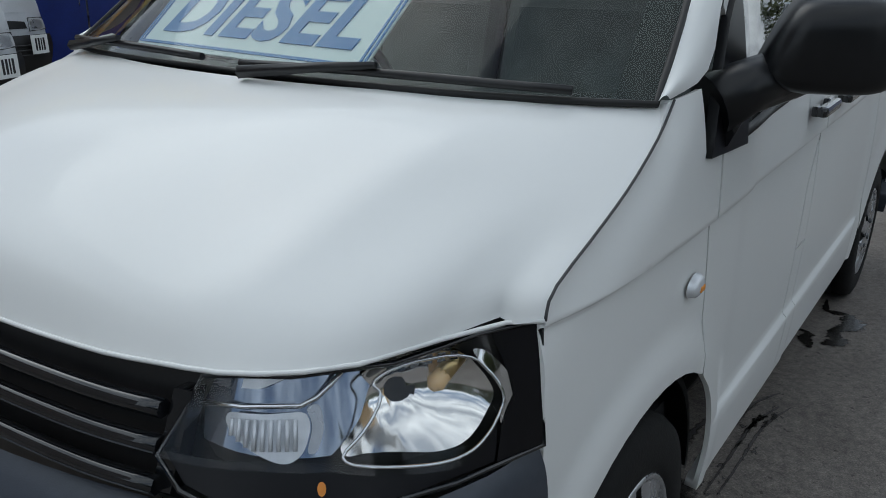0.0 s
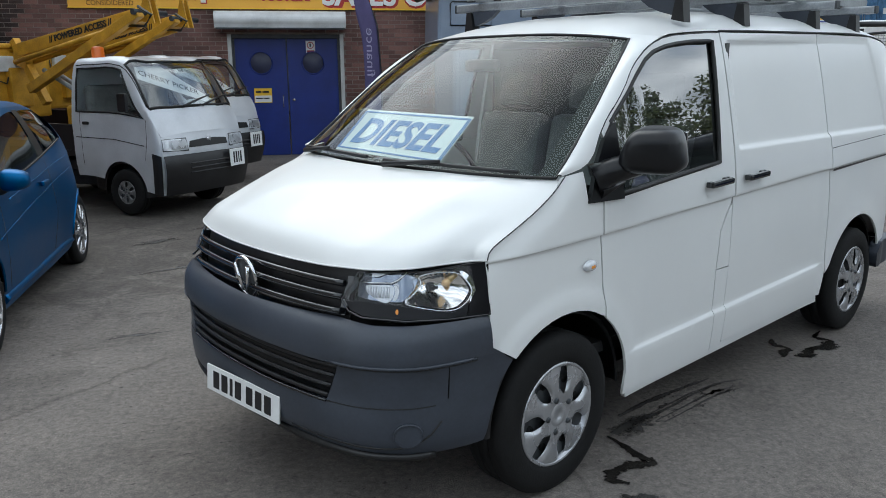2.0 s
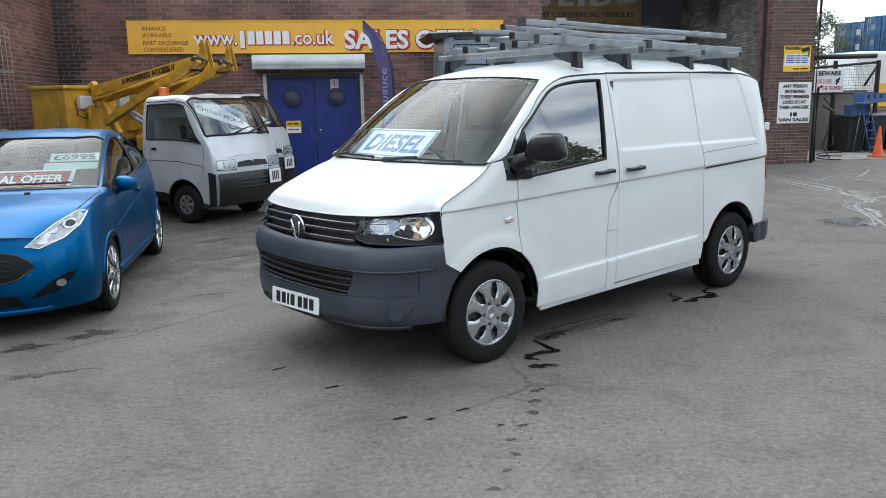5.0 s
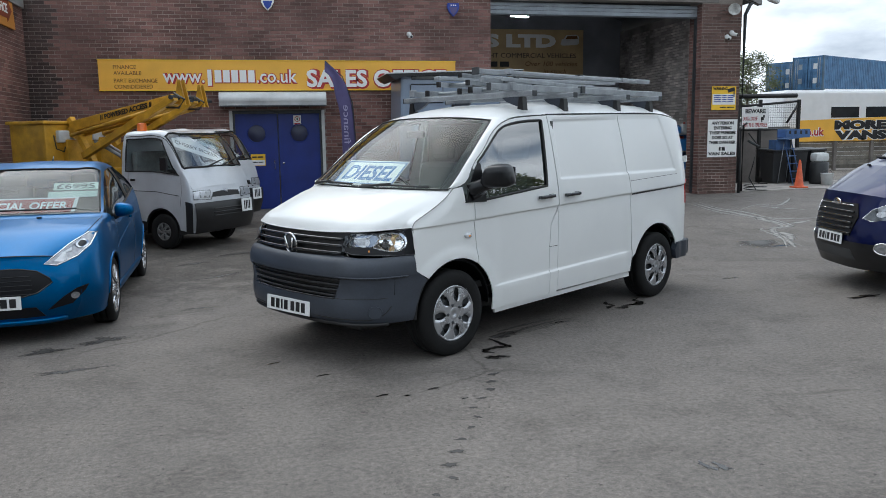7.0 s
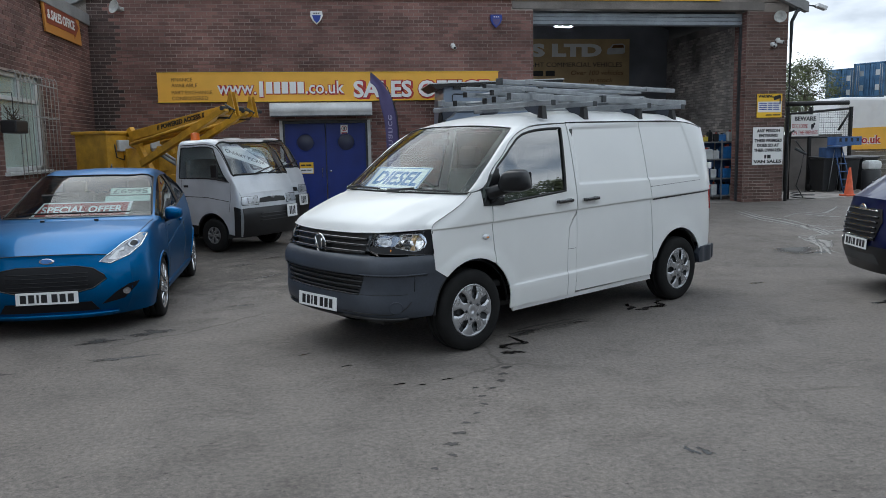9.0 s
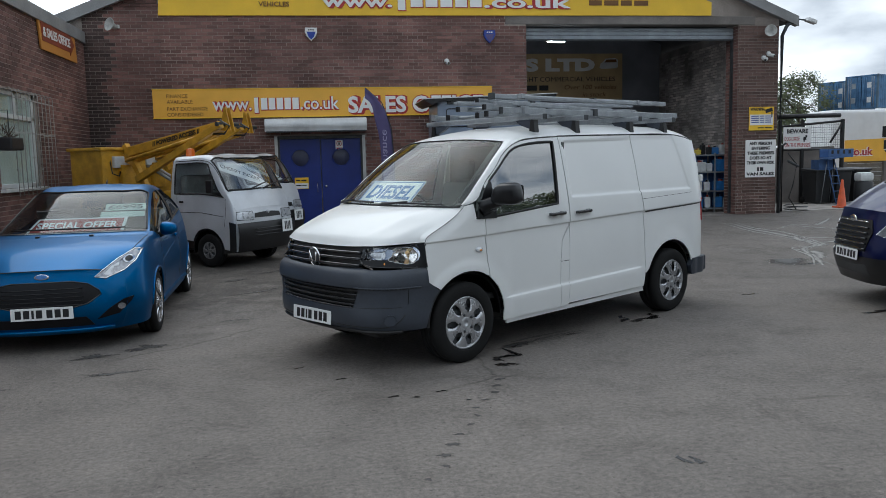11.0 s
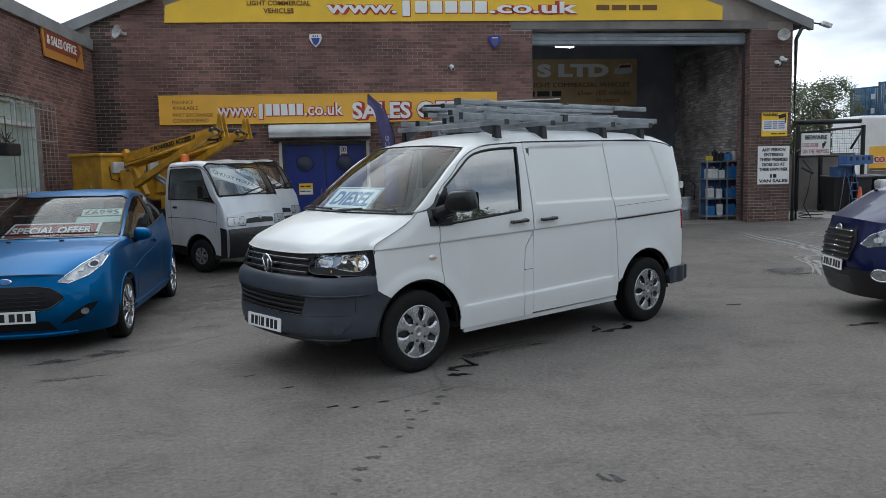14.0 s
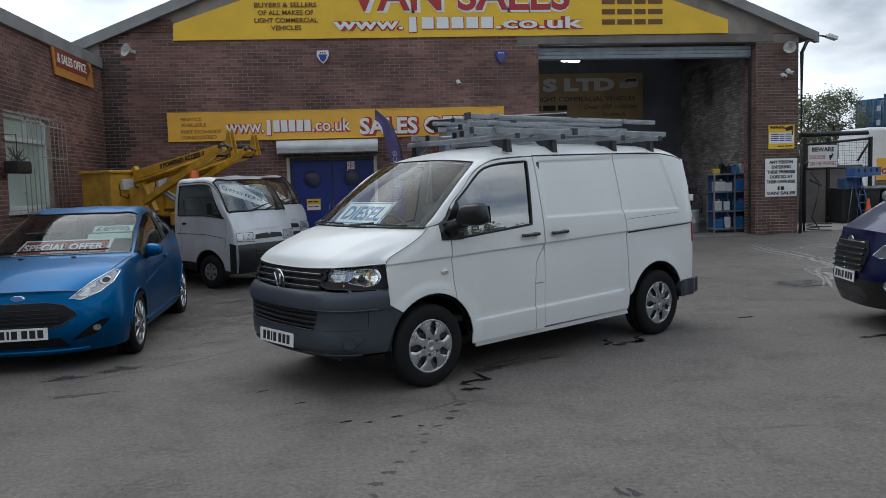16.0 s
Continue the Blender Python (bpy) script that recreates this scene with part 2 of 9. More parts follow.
M = {
    "yard": asphalt(),
    "oil": mark("oil_stain", (0.02, 0.018, 0.016), 0.22, 0.25),
    "drip": mark("faint_drip", (0.045, 0.042, 0.039), 0.6, 0.45),
    "water": mark("wet_patch", (0.04, 0.038, 0.036), 0.06, 0.4),
    # pale colour also stands in for the sky's white sheen on wet streaks
    "pale_spill_sheen": mark("dried_spill_and_sheen", (0.27, 0.26, 0.24), 0.7, 0.7),
    "white": shader("white_van_paint", (0.76, 0.77, 0.76), 0.5, coat=0.45, coat_rough=0.1, spec=0.3, vary=0.02, scale=2.0, rough_vary=0.05),
    "bumper": shader("grey_bumper_plastic", (0.042, 0.05, 0.066), 0.4, vary=0.15, scale=5, bump=0.06, bump_scale=400, rough_vary=0.08),
    "black": shader("black_plastic", (0.012, 0.012, 0.013), 0.38, vary=0.3, scale=9, rough_vary=0.1),
    "satin_black": shader("satin_black_mirror_plastic", (0.006, 0.0065, 0.008), 0.3, spec=0.4, vary=0.2, scale=9, rough_vary=0.05),
    "gloss_black": shader("gloss_black_plastic", (0.008, 0.009, 0.011), 0.12, coat=0.6, vary=0.2, scale=8, rough_vary=0.05),
    "rubber": shader("tyre_rubber", (0.008, 0.008, 0.008), 0.8, spec=0.3, vary=0.35, scale=14, bump=0.15, bump_scale=120),
    "seal": shader("black_window_rubber", (0.01, 0.01, 0.01), 0.55, vary=0.2),
    "gap": shader("dark_joint", (0.05, 0.05, 0.052), 0.7, vary=0.2),
    "chrome": shader("chrome", (0.78, 0.79, 0.8), 0.06, metal=1.0, vary=0.05, scale=8, rough_vary=0.03),
    "silver": shader("silver_wheel_paint", (0.47, 0.48, 0.5), 0.28, metal=0.7, vary=0.12, scale=12, rough_vary=0.1),
    "alloy": shader("bright_alloy", (0.72, 0.73, 0.75), 0.22, metal=0.85, vary=0.08, scale=12),
    "alu": shader("weathered_aluminium", (0.34, 0.36, 0.38), 0.45, metal=0.6, vary=0.22, scale=7, fine=90, rough_vary=0.15),
    "dark_metal": shader("dark_metal", (0.06, 0.065, 0.07), 0.5, metal=0.4, vary=0.3, scale=8),
    "glass": glass("clear_windscreen", (0.72, 0.81, 0.79), 1.42),
    "window_glass": glass("house_window_glass", (0.92, 0.95, 0.94), 1.2, 0.15),
    "side_glass": glass("tinted_side_glass", (0.34, 0.39, 0.4), 3.9),
    "van_glass": glass("pale_cab_glass", (0.8, 0.84, 0.84), 1.6),
    "lens": glass("headlamp_lens", (0.95, 0.96, 0.97), 1.42),
    "amber": shader("amber_plastic", (0.75, 0.28, 0.04), 0.25, vary=0.15, scale=20),
    "red_lens": shader("red_lamp_lens", (0.45, 0.02, 0.02), 0.2, vary=0.2, scale=20, coat=0.5),
    # no emission: the lit bulb's warm glow is put into its colour
    "bulb": shader("painted_bulb_glow", (0.9, 0.62, 0.32), 0.2, vary=0.1),
    "brass": shader("brass_holder", (0.62, 0.46, 0.22), 0.3, metal=0.9, vary=0.1),
    "clear_ribbed": shader("ribbed_clear_lens", (0.72, 0.74, 0.77), 0.2, metal=0.3, vary=0.12, scale=40, bump=0.1, bump_scale=420),
    "reflector": shader("fluted_reflector", (0.9, 0.88, 0.85), 0.1, metal=1.0, vary=0.06, scale=20, rough_vary=0.04),
    "lamp_grey": shader("grey_lamp_housing", (0.42, 0.43, 0.45), 0.18, metal=0.6, coat=0.8, vary=0.25, scale=30),
    "lamp_smoke": shader("clear_lamp_depth", (0.16, 0.17, 0.19), 0.12, metal=0.7, coat=1.0, vary=0.5, scale=26),
    "lamp_dome": shader("smoked_lamp_housing", (0.26, 0.3, 0.37), 0.05, metal=0.75, vary=0.01, scale=8, rough_vary=0.03),
    "lamp_black": shader("dark_lamp_housing", (0.006, 0.006, 0.008), 0.35, vary=0.2, spec=0.25),
    "wheel_dull": shader("dirty_steel_wheel", (0.2, 0.2, 0.2), 0.55, metal=0.3, vary=0.4, scale=14),
    "porthole": shader("dusty_round_pane", (0.04, 0.045, 0.085), 0.4, vary=0.3, scale=4),
    "plate_white": shader("plate_white", (0.8, 0.81, 0.8), 0.35, vary=0.04, scale=6),
    "ink": shader("black_print", (0.012, 0.012, 0.014), 0.5, vary=0.2),
    "dash": shader("dark_grey_dashboard", (0.03, 0.031, 0.032), 0.7, vary=0.2, scale=7, bump=0.1),
    "seat": shader("grey_seat_cloth", (0.2, 0.21, 0.205), 0.9, vary=0.2, scale=9, bump=0.03, bump_scale=260),
    "trim_light": shader("light_cab_lining", (0.42, 0.43, 0.41), 0.8, vary=0.03, scale=4),
    "bulkhead": shader("dark_ply_bulkhead", (0.1, 0.105, 0.1), 0.9, vary=0.03, scale=3),
    "car_screen": glass("car_windscreen", (0.6, 0.68, 0.68), 1.22),
    "truck_glass": glass("bright_cab_windscreen", (0.75, 0.8, 0.8), 2.6),
    "car_glass": glass("car_side_glass", (0.5, 0.55, 0.55), 1.8),
    "card": shader("white_card", (0.9, 0.91, 0.92), 0.5, vary=0.04, scale=5),
    "card_blue": shader("blue_print", (0.06, 0.2, 0.52), 0.45, vary=0.08),
    "card_red": shader("red_print", (0.36, 0.04, 0.035), 0.45, vary=0.1),
    "mint": shader("pale_green_card", (0.5, 0.68, 0.62), 0.5, vary=0.06),
    "blue_car": shader("bright_blue_car_paint", (0.0, 0.094, 0.26), 0.42, metal=0.85, coat=0.22, coat_rough=0.02, spec=0.1, vary=0.08, scale=4, rough_vary=0.05),
    "navy_car": shader("deep_blue_van_paint", (0.003, 0.007, 0.06), 0.35, metal=0.35, coat=0.5, spec=0.25, vary=0.1, scale=4, rough_vary=0.05),
    "silver_van": shader("dull_silver_van_paint", (0.58, 0.6, 0.63), 0.4, metal=0.25, coat=0.4, vary=0.1, scale=3, rough_vary=0.1),
    "grey_blue": shader("pale_grey_blue_paint", (0.2, 0.25, 0.33), 0.4, coat=0.4, vary=0.1, scale=3),
    "far_white": shader("far_white_paint", (0.72, 0.73, 0.74), 0.35, coat=0.5, vary=0.05),
    "picker": shader("yellow_lift_paint", (0.5, 0.26, 0.018), 0.45, vary=0.22, scale=5, second=(0.58, 0.31, 0.025), rough_vary=0.12),
    "orange": shader("orange_beacon", (0.6, 0.12, 0.008), 0.3, vary=0.1),
    "cone": shader("orange_cone_plastic", (0.62, 0.1, 0.03), 0.55, vary=0.2, scale=7),
    "sign_yellow": shader("yellow_sign_board", (0.85, 0.53, 0.03), 0.5, vary=0.08, scale=1.6, fine=30, rough_vary=0.1),
    "sign_ochre": shader("ochre_sign_board", (0.84, 0.45, 0.055), 0.5, vary=0.08, scale=1.6, fine=30),
    "sign_orange": shader("orange_sign_board", (0.58, 0.25, 0.05), 0.5, vary=0.08, scale=1.6),
    "sign_dim": shader("faded_ochre_board", (0.5, 0.36, 0.19), 0.65, vary=0.15, scale=2.0),
    "sign_white": shader("white_sign_letters", (0.82, 0.82, 0.8), 0.5, vary=0.03),
    "sign_red": shader("dark_red_letters", (0.42, 0.03, 0.03), 0.5, vary=0.08),
    "sign_maroon": shader("brown_red_sign_paint", (0.26, 0.055, 0.025), 0.5, vary=0.1, scale=3),
    "sign_brown": shader("brown_letters", (0.16, 0.07, 0.015), 0.55, vary=0.1),
    "sign_blue": shader("blue_sign_print", (0.02, 0.05, 0.3), 0.5, vary=0.1),
    "brick": shader("red_brown_brick", (0.155, 0.079, 0.066), 0.85, vary=0.36, scale=0.8, fine=45, second=(0.205, 0.108, 0.092), bump=0.3, bump_scale=70, random_by="island"),
    "brick_corner_dark": shader("dark_corner_brick", (0.045, 0.03, 0.027), 0.85, vary=0.4, scale=0.8, fine=45, second=(0.07, 0.045, 0.04), bump=0.3, bump_scale=70, random_by="island"),
    "brick_soot": shader("sooty_inner_brick", (0.26, 0.235, 0.225), 0.9, vary=0.5, scale=0.7, fine=45, second=(0.48, 0.43, 0.4), bump=0.3, bump_scale=70, random_by="island"),
    "brick_piece": shader("grimy_brick_face", (0.085, 0.05, 0.042), 0.85, vary=0.5, scale=1.1, fine=45, second=(0.15, 0.09, 0.075), bump=0.3, bump_scale=70, random_by="object"),
    "mortar": shader("brick_mortar", (0.3, 0.26, 0.23), 0.95, vary=0.4, scale=1.4, bump=0.2),
    "mortar_pale": shader("pale_repointed_mortar", (0.36, 0.3, 0.26), 0.95, vary=0.3, scale=3.0, bump=0.2),
    "concrete": shader("weathered_concrete", (0.2, 0.18, 0.165), 0.9, vary=0.3, scale=1.5, bump=0.3, bump_scale=40),
    "fascia": shader("grey_verge_board", (0.26, 0.26, 0.26), 0.7, vary=0.2, scale=2.0, bump=0.1),
    "roofing": shader("dark_roof_felt", (0.07, 0.075, 0.08), 0.85, vary=0.25, scale=2.0, bump=0.3),
    "shutter": shader("roller_shutter_metal", (0.3, 0.33, 0.36), 0.5, metal=0.3, vary=0.2, scale=3.0),
    "shutter_white": shader("off_white_shutter_box", (0.62, 0.63, 0.63), 0.42, metal=0.2, vary=0.2, scale=3.0),
    "door_blue": shader("blue_door_paint", (0.009, 0.027, 0.2), 0.42, vary=0.15, scale=2.5, rough_vary=0.1),
    "dark_pane": shader("dark_window_pane", (0.02, 0.022, 0.026), 0.12, vary=0.2),
    "frame_white": shader("white_window_paint", (0.62, 0.63, 0.62), 0.45, vary=0.12, scale=4),
    "guard_paint": shader("chipped_grey_white_paint", (0.36, 0.35, 0.33), 0.6, vary=0.35, scale=14),
    "stain": mark("faint_dark_stain", (0.05, 0.047, 0.044), 0.55, 0.65),
    "horn_grey": shader("weathered_horn_paint", (0.45, 0.45, 0.43), 0.6, vary=0.3, scale=9),
    "net": shader("pale_blind_cloth", (0.66, 0.72, 0.69), 0.85, vary=0.2, scale=1.4),
    "inner_wall": shader("sooty_painted_brick", (0.2, 0.19, 0.185), 0.9, vary=0.45, scale=1.2, second=(0.3, 0.27, 0.25), bump=0.3, bump_scale=30),
    "inner_dark": shader("dark_workshop_wall", (0.2, 0.21, 0.235), 0.9, vary=0.3, scale=1.0),
    "flag": shader("purple_flag_cloth", (0.1, 0.085, 0.2), 0.75, vary=0.15, scale=4),
    "flag_print": shader("pale_purple_print", (0.4, 0.37, 0.55), 0.7, vary=0.1),
    "rack_blue": shader("blue_shelf_steel", (0.06, 0.13, 0.3), 0.5, vary=0.25, scale=5),
    "tub_blue": shader("blue_plastic_tub", (0.03, 0.16, 0.42), 0.4, vary=0.2, scale=8),
    "tub_white": shader("white_plastic_bottle", (0.6, 0.62, 0.62), 0.45, vary=0.12, scale=8),
    "tub_yellow": shader("yellow_plastic", (0.55, 0.42, 0.05), 0.45, vary=0.12, scale=8),
    "tub_red": shader("dull_red_plastic", (0.3, 0.05, 0.035), 0.45, vary=0.15, scale=8),
    "bin": shader("black_bin_plastic", (0.02, 0.021, 0.023), 0.5, vary=0.25, scale=6),
    "container": shader("blue_container_steel", (0.05, 0.13, 0.26), 0.55, vary=0.25, scale=2.0, second=(0.07, 0.17, 0.31)),
    "container_dark": shader("slate_container_steel", (0.07, 0.12, 0.17), 0.55, vary=0.25, scale=2.0),
    "fence_wood": shader("weathered_fence_boards", (0.17, 0.155, 0.13), 0.9, vary=0.3, scale=4, bump=0.3, random_by="object"),
    "leaf": shader("tree_leaves", (0.05, 0.075, 0.022), 0.6, vary=0.45, scale=1.3, second=(0.085, 0.1, 0.03), random_by="island"),
    "bark": shader("tree_bark", (0.09, 0.07, 0.05), 0.9, vary=0.3, scale=8, bump=0.5),
    "grass": shader("rough_verge", (0.06, 0.075, 0.03), 0.9, vary=0.35, scale=2.0),
    "rubble": shader("pale_kerb_concrete", (0.3, 0.28, 0.26), 0.9, vary=0.3, scale=3, bump=0.3),
}


# ---- building helpers ----
def sheet(poly, place, step=0.06, cuts=(), thick=0.0, out=None):
    """A surface patch: the outline poly in two parameters, cut into a net and laid through place(a, b); thick turns its rim inwards."""
    bm = bmesh.new()
    bm.faces.new([bm.verts.new((a, b, 0)) for a, b in poly])
    lo = [min(p[i] for p in poly) for i in (0, 1)]
    hi = [max(p[i] for p in poly) for i in (0, 1)]
    steps = step if isinstance(step, tuple) else (step, step)
    planes = []
    for i in (0, 1):
        if steps[i]:
            k = max(1, int(math.ceil((hi[i] - lo[i]) / steps[i])))
            for j in range(1, k):
                v = lo[i] + (hi[i] - lo[i]) * j / k
                planes.append(((v, 0, 0), (1, 0, 0)) if i == 0 else ((0, v, 0), (0, 1, 0)))
    for (a0, b0), (a1, b1) in cuts:
        planes.append(((a0, b0, 0), (-(b1 - b0), a1 - a0, 0)))
    for co, no in planes:
        bmesh.ops.bisect_plane(bm, geom=bm.verts[:] + bm.edges[:] + bm.faces[:], plane_co=co, plane_no=no, dist=1e-5)
    for v in bm.verts:
        v.co = Vector(place(v.co.x, v.co.y))
    bm.normal_update()
    if out is not None:
        total = Vector((0, 0, 0))
        for f in bm.faces:
            total += f.normal * f.calc_area()
        if total.dot(Vector(out)) < 0:
            bmesh.ops.reverse_faces(bm, faces=bm.faces[:])
    bm.normal_update()
    for f in bm.faces:
        f.smooth = True
    if thick:
        rim = [e for e in bm.edges if e.is_boundary]
        normals = {v: v.normal.copy() for e in rim for v in e.verts}
        made = bmesh.ops.extrude_edge_only(bm, edges=rim)
        back = {}
        for e in rim:
            e.smooth = False
        for v in [g for g in made["geom"] if isinstance(g, bmesh.types.BMVert)]:
            for e in v.link_edges:
                o = e.other_vert(v)
                if o in normals:
                    back[v] = normals[o]
        for v, nrm in back.items():
            v.co -= nrm * thick
    return bm


def grid(n, m, place, out=None):
    """A net of n by m cells through place(u, v), u and v from 0 to 1."""
    bm = bmesh.new()
    vs = [[bm.verts.new(place(i / n, j / m)) for j in range(m + 1)] for i in range(n + 1)]
    for i in range(n):
        for j in range(m):
            quad = [vs[i][j], vs[i + 1][j], vs[i + 1][j + 1], vs[i][j + 1]]
            f = bm.faces.new(quad)
            f.smooth = True
    bmesh.ops.remove_doubles(bm, verts=bm.verts[:], dist=1e-5)
    bm.normal_update()
    if out is not None:
        total = Vector((0, 0, 0))
        for f in bm.faces:
            total += f.normal * f.calc_area()
        if total.dot(Vector(out)) < 0:
            bmesh.ops.reverse_faces(bm, faces=bm.faces[:])
    return bm


def block(c, s, bevel=0.0, m=None, segments=2):
    """A box with centre c, size s and rounded edges, turned by m."""
    bm = bmesh.new()
    bmesh.ops.create_cube(bm, size=1)
    bmesh.ops.scale(bm, vec=s, verts=bm.verts)
    if bevel:
        bmesh.ops.bevel(bm, geom=bm.edges[:], offset=bevel, segments=segments, affect='EDGES', profile=0.6)
    bmesh.ops.transform(bm, matrix=Matrix.Translation(c) @ (m or Matrix.Identity(4)), verts=bm.verts)
    return bm


def rod(points, r, sides=8, closed=False):
    """A round bar along the points."""
    bm = bmesh.new()
    pts = [Vector(p) for p in points]
    rings = []
    up = Vector((0, 0, 1))
    count = len(pts)
    for i, p in enumerate(pts):
        a = pts[(i - 1) % count] if (closed or i > 0) else p
        b = pts[(i + 1) % count] if (closed or i < count - 1) else p
        d = (b - a).normalized()
        side = d.cross(up)
        if side.length < 1e-3:
            side = d.cross(Vector((1, 0, 0)))
        side.normalize()
        top = side.cross(d)
        rr = r[i] if isinstance(r, (list, tuple)) else r
        rings.append([bm.verts.new(p + (side * math.cos(2 * math.pi * k / sides) + top * math.sin(2 * math.pi * k / sides)) * rr) for k in range(sides)])
    pairs = list(zip(rings, rings[1:])) + ([(rings[-1], rings[0])] if closed else [])
    for a, b in pairs:
        for k in range(sides):
            f = bm.faces.new((a[k], a[(k + 1) % sides], b[(k + 1) % sides], b[k]))
            f.smooth = True
    if not closed:
        bm.faces.new(rings[0][::-1])
        bm.faces.new(rings[-1])
    bmesh.ops.recalc_face_normals(bm, faces=bm.faces[:])
    return bm


def lathe(profile, sides=40, axis='X', arc=None):
    """A turned shape: profile of (radius, along) round the axis."""
    bm = bmesh.new()
    full = arc is None
    a0, a1 = arc or (0.0, 2 * math.pi)
    k = sides if full else sides + 1
    rings = []
    for i in range(k):
        t = a0 + (a1 - a0) * i / sides
        c, s = math.cos(t), math.sin(t)
        ring = []
        for r, h in profile:
            ring.append(bm.verts.new((h, r * c, r * s) if axis == 'X' else ((r * c, r * s, h) if axis == 'Z' else (r * c, h, r * s))))
        rings.append(ring)
    for i in range(sides):
        a, b = rings[i], rings[(i + 1) % k]
        for j in range(len(profile) - 1):
            f = bm.faces.new((a[j], a[j + 1], b[j + 1], b[j]))
            f.smooth = True
    bmesh.ops.remove_doubles(bm, verts=bm.verts[:], dist=1e-6)
    bmesh.ops.dissolve_degenerate(bm, edges=bm.edges[:], dist=1e-6)
    bmesh.ops.recalc_face_normals(bm, faces=bm.faces[:])
    return bm


def prism(outline, depth, place=None):
    """A flat shape with thickness: outline in (a, b), depth along c, then laid by the matrix place."""
    bm = bmesh.new()
    front = [bm.verts.new((a, 0, b)) for a, b in outline]
    back = [bm.verts.new((a, depth, b)) for a, b in outline]
    bm.faces.new(front)
    bm.faces.new(back[::-1])
    k = len(outline)
    for i in range(k):
        bm.faces.new((front[i], back[i], back[(i + 1) % k], front[(i + 1) % k]))
    bmesh.ops.recalc_face_normals(bm, faces=bm.faces[:])
    if place is not None:
        bmesh.ops.transform(bm, matrix=place, verts=bm.verts)
    return bm


def join(*parts):
    """Several shapes as one."""
    bm = parts[0]
    for p in parts[1:]:
        me = bpy.data.meshes.new("tmp")
        p.to_mesh(me)
        p.free()
        bm.from_mesh(me)
        bpy.data.meshes.remove(me)
    return bm


def moved(bm, m):
    bmesh.ops.transform(bm, matrix=m, verts=bm.verts)
    return bm


def rounded(poly, times=2):
    """Softens the corners of a closed outline."""
    for _ in range(times):
        out = []
        for (x0, y0), (x1, y1) in zip(poly, poly[1:] + poly[:1]):
            out += [(0.78 * x0 + 0.22 * x1, 0.78 * y0 + 0.22 * y1), (0.22 * x0 + 0.78 * x1, 0.22 * y0 + 0.78 * y1)]
        poly = out
    return poly


def part(name, bm, material, parent=None, label=""):
    """Links a shape as one mesh object, under its thing."""
    me = bpy.data.meshes.new(name)
    bm.to_mesh(me)
    bm.free()
    me.materials.append(M[material])
    ob = new(name, me)
    if parent is not None:
        ob.parent = parent
    if label:
        ob["label"] = label
    if material in ("glass", "car_screen", "truck_glass", "side_glass", "car_glass", "van_glass", "lens", "window_glass"):
        ob.visible_shadow = False
    return ob


SITE = [Matrix.Identity(4)]     # how the plan of the building lies in the yard


def thing(name, m, label, category, group=""):
    """An Empty at the base of a thing."""
    ob = new(name)
    ob.empty_display_size = 0.1
    ob.matrix_world = SITE[0] @ m
    return tagged(ob, label, category, group)


def single(name, bm, material, label, category, m=None, group="", kind=""):
    ob = part(name, bm, material)
    ob.matrix_world = SITE[0] @ (m or Matrix.Identity(4))
    return tagged(ob, label, category, group, kind)


def lettering(text, size, m, material, parent, name="lettering", depth=0.004, align='LEFT', width=None, shear=0.0, bold=0.0):
    """Raised letters; width squeezes the line to that length."""
    cu = bpy.data.curves.new("letters", 'FONT')
    cu.body, cu.size, cu.extrude, cu.align_x, cu.shear, cu.offset = text, size, depth, align, shear, bold
    cu.resolution_u = 3
    tmp = bpy.data.objects.new("letters", cu)
    scene.collection.objects.link(tmp)
    me = bpy.data.meshes.new_from_object(tmp.evaluated_get(bpy.context.evaluated_depsgraph_get()))
    bpy.data.objects.remove(tmp)
    bpy.data.curves.remove(cu)
    if width and len(me.vertices):
        xs = [v.co.x for v in me.vertices]
        k = width / max(1e-6, max(xs) - min(xs))
        x0 = min(xs) if align == 'LEFT' else 0.0
        for v in me.vertices:
            v.co.x = (v.co.x - x0) * k
    me.materials.append(M[material])
    if size >= 0.19 and len(text) > 1:
        return split_letters(me, m, name, parent)
    ob = new(name, me)
    if parent is not None:
        ob.parent = parent
    ob.matrix_basis = m
    return ob


def split_letters(me, m, name, parent):
    """One object for each letter of a line: pieces that stand over one another belong together."""
    bm = bmesh.new()
    bm.from_mesh(me)
    seen, spans = set(), []
    for v in bm.verts:
        if v in seen:
            continue
        todo, group = [v], []
        seen.add(v)
        while todo:
            q = todo.pop()
            group.append(q)
            for e in q.link_edges:
                o = e.other_vert(q)
                if o not in seen:
                    seen.add(o)
                    todo.append(o)
        spans.append([min(q.co.x for q in group), max(q.co.x for q in group), group])
    spans.sort(key=lambda a: a[0])
    letters = []
    for a, b, group in spans:
        if letters and a < letters[-1][1] - 0.6 * (b - a):
            letters[-1][1] = max(letters[-1][1], b)
            letters[-1][2] += group
        else:
            letters.append([a, b, list(group)])
    for a, b, group in letters:
        index = {v: i for i, v in enumerate(group)}
        one = bpy.data.meshes.new("letter")
        one.from_pydata([tuple(v.co) for v in group], [], [tuple(index[v] for v in f.verts) for f in bm.faces if f.verts[0] in index])
        one.materials.append(me.materials[0])
        ob = new("letter" if name == "lettering" else name, one)
        if parent is not None:
            ob.parent = parent
        ob.matrix_basis = m
    bm.free()
    return ob


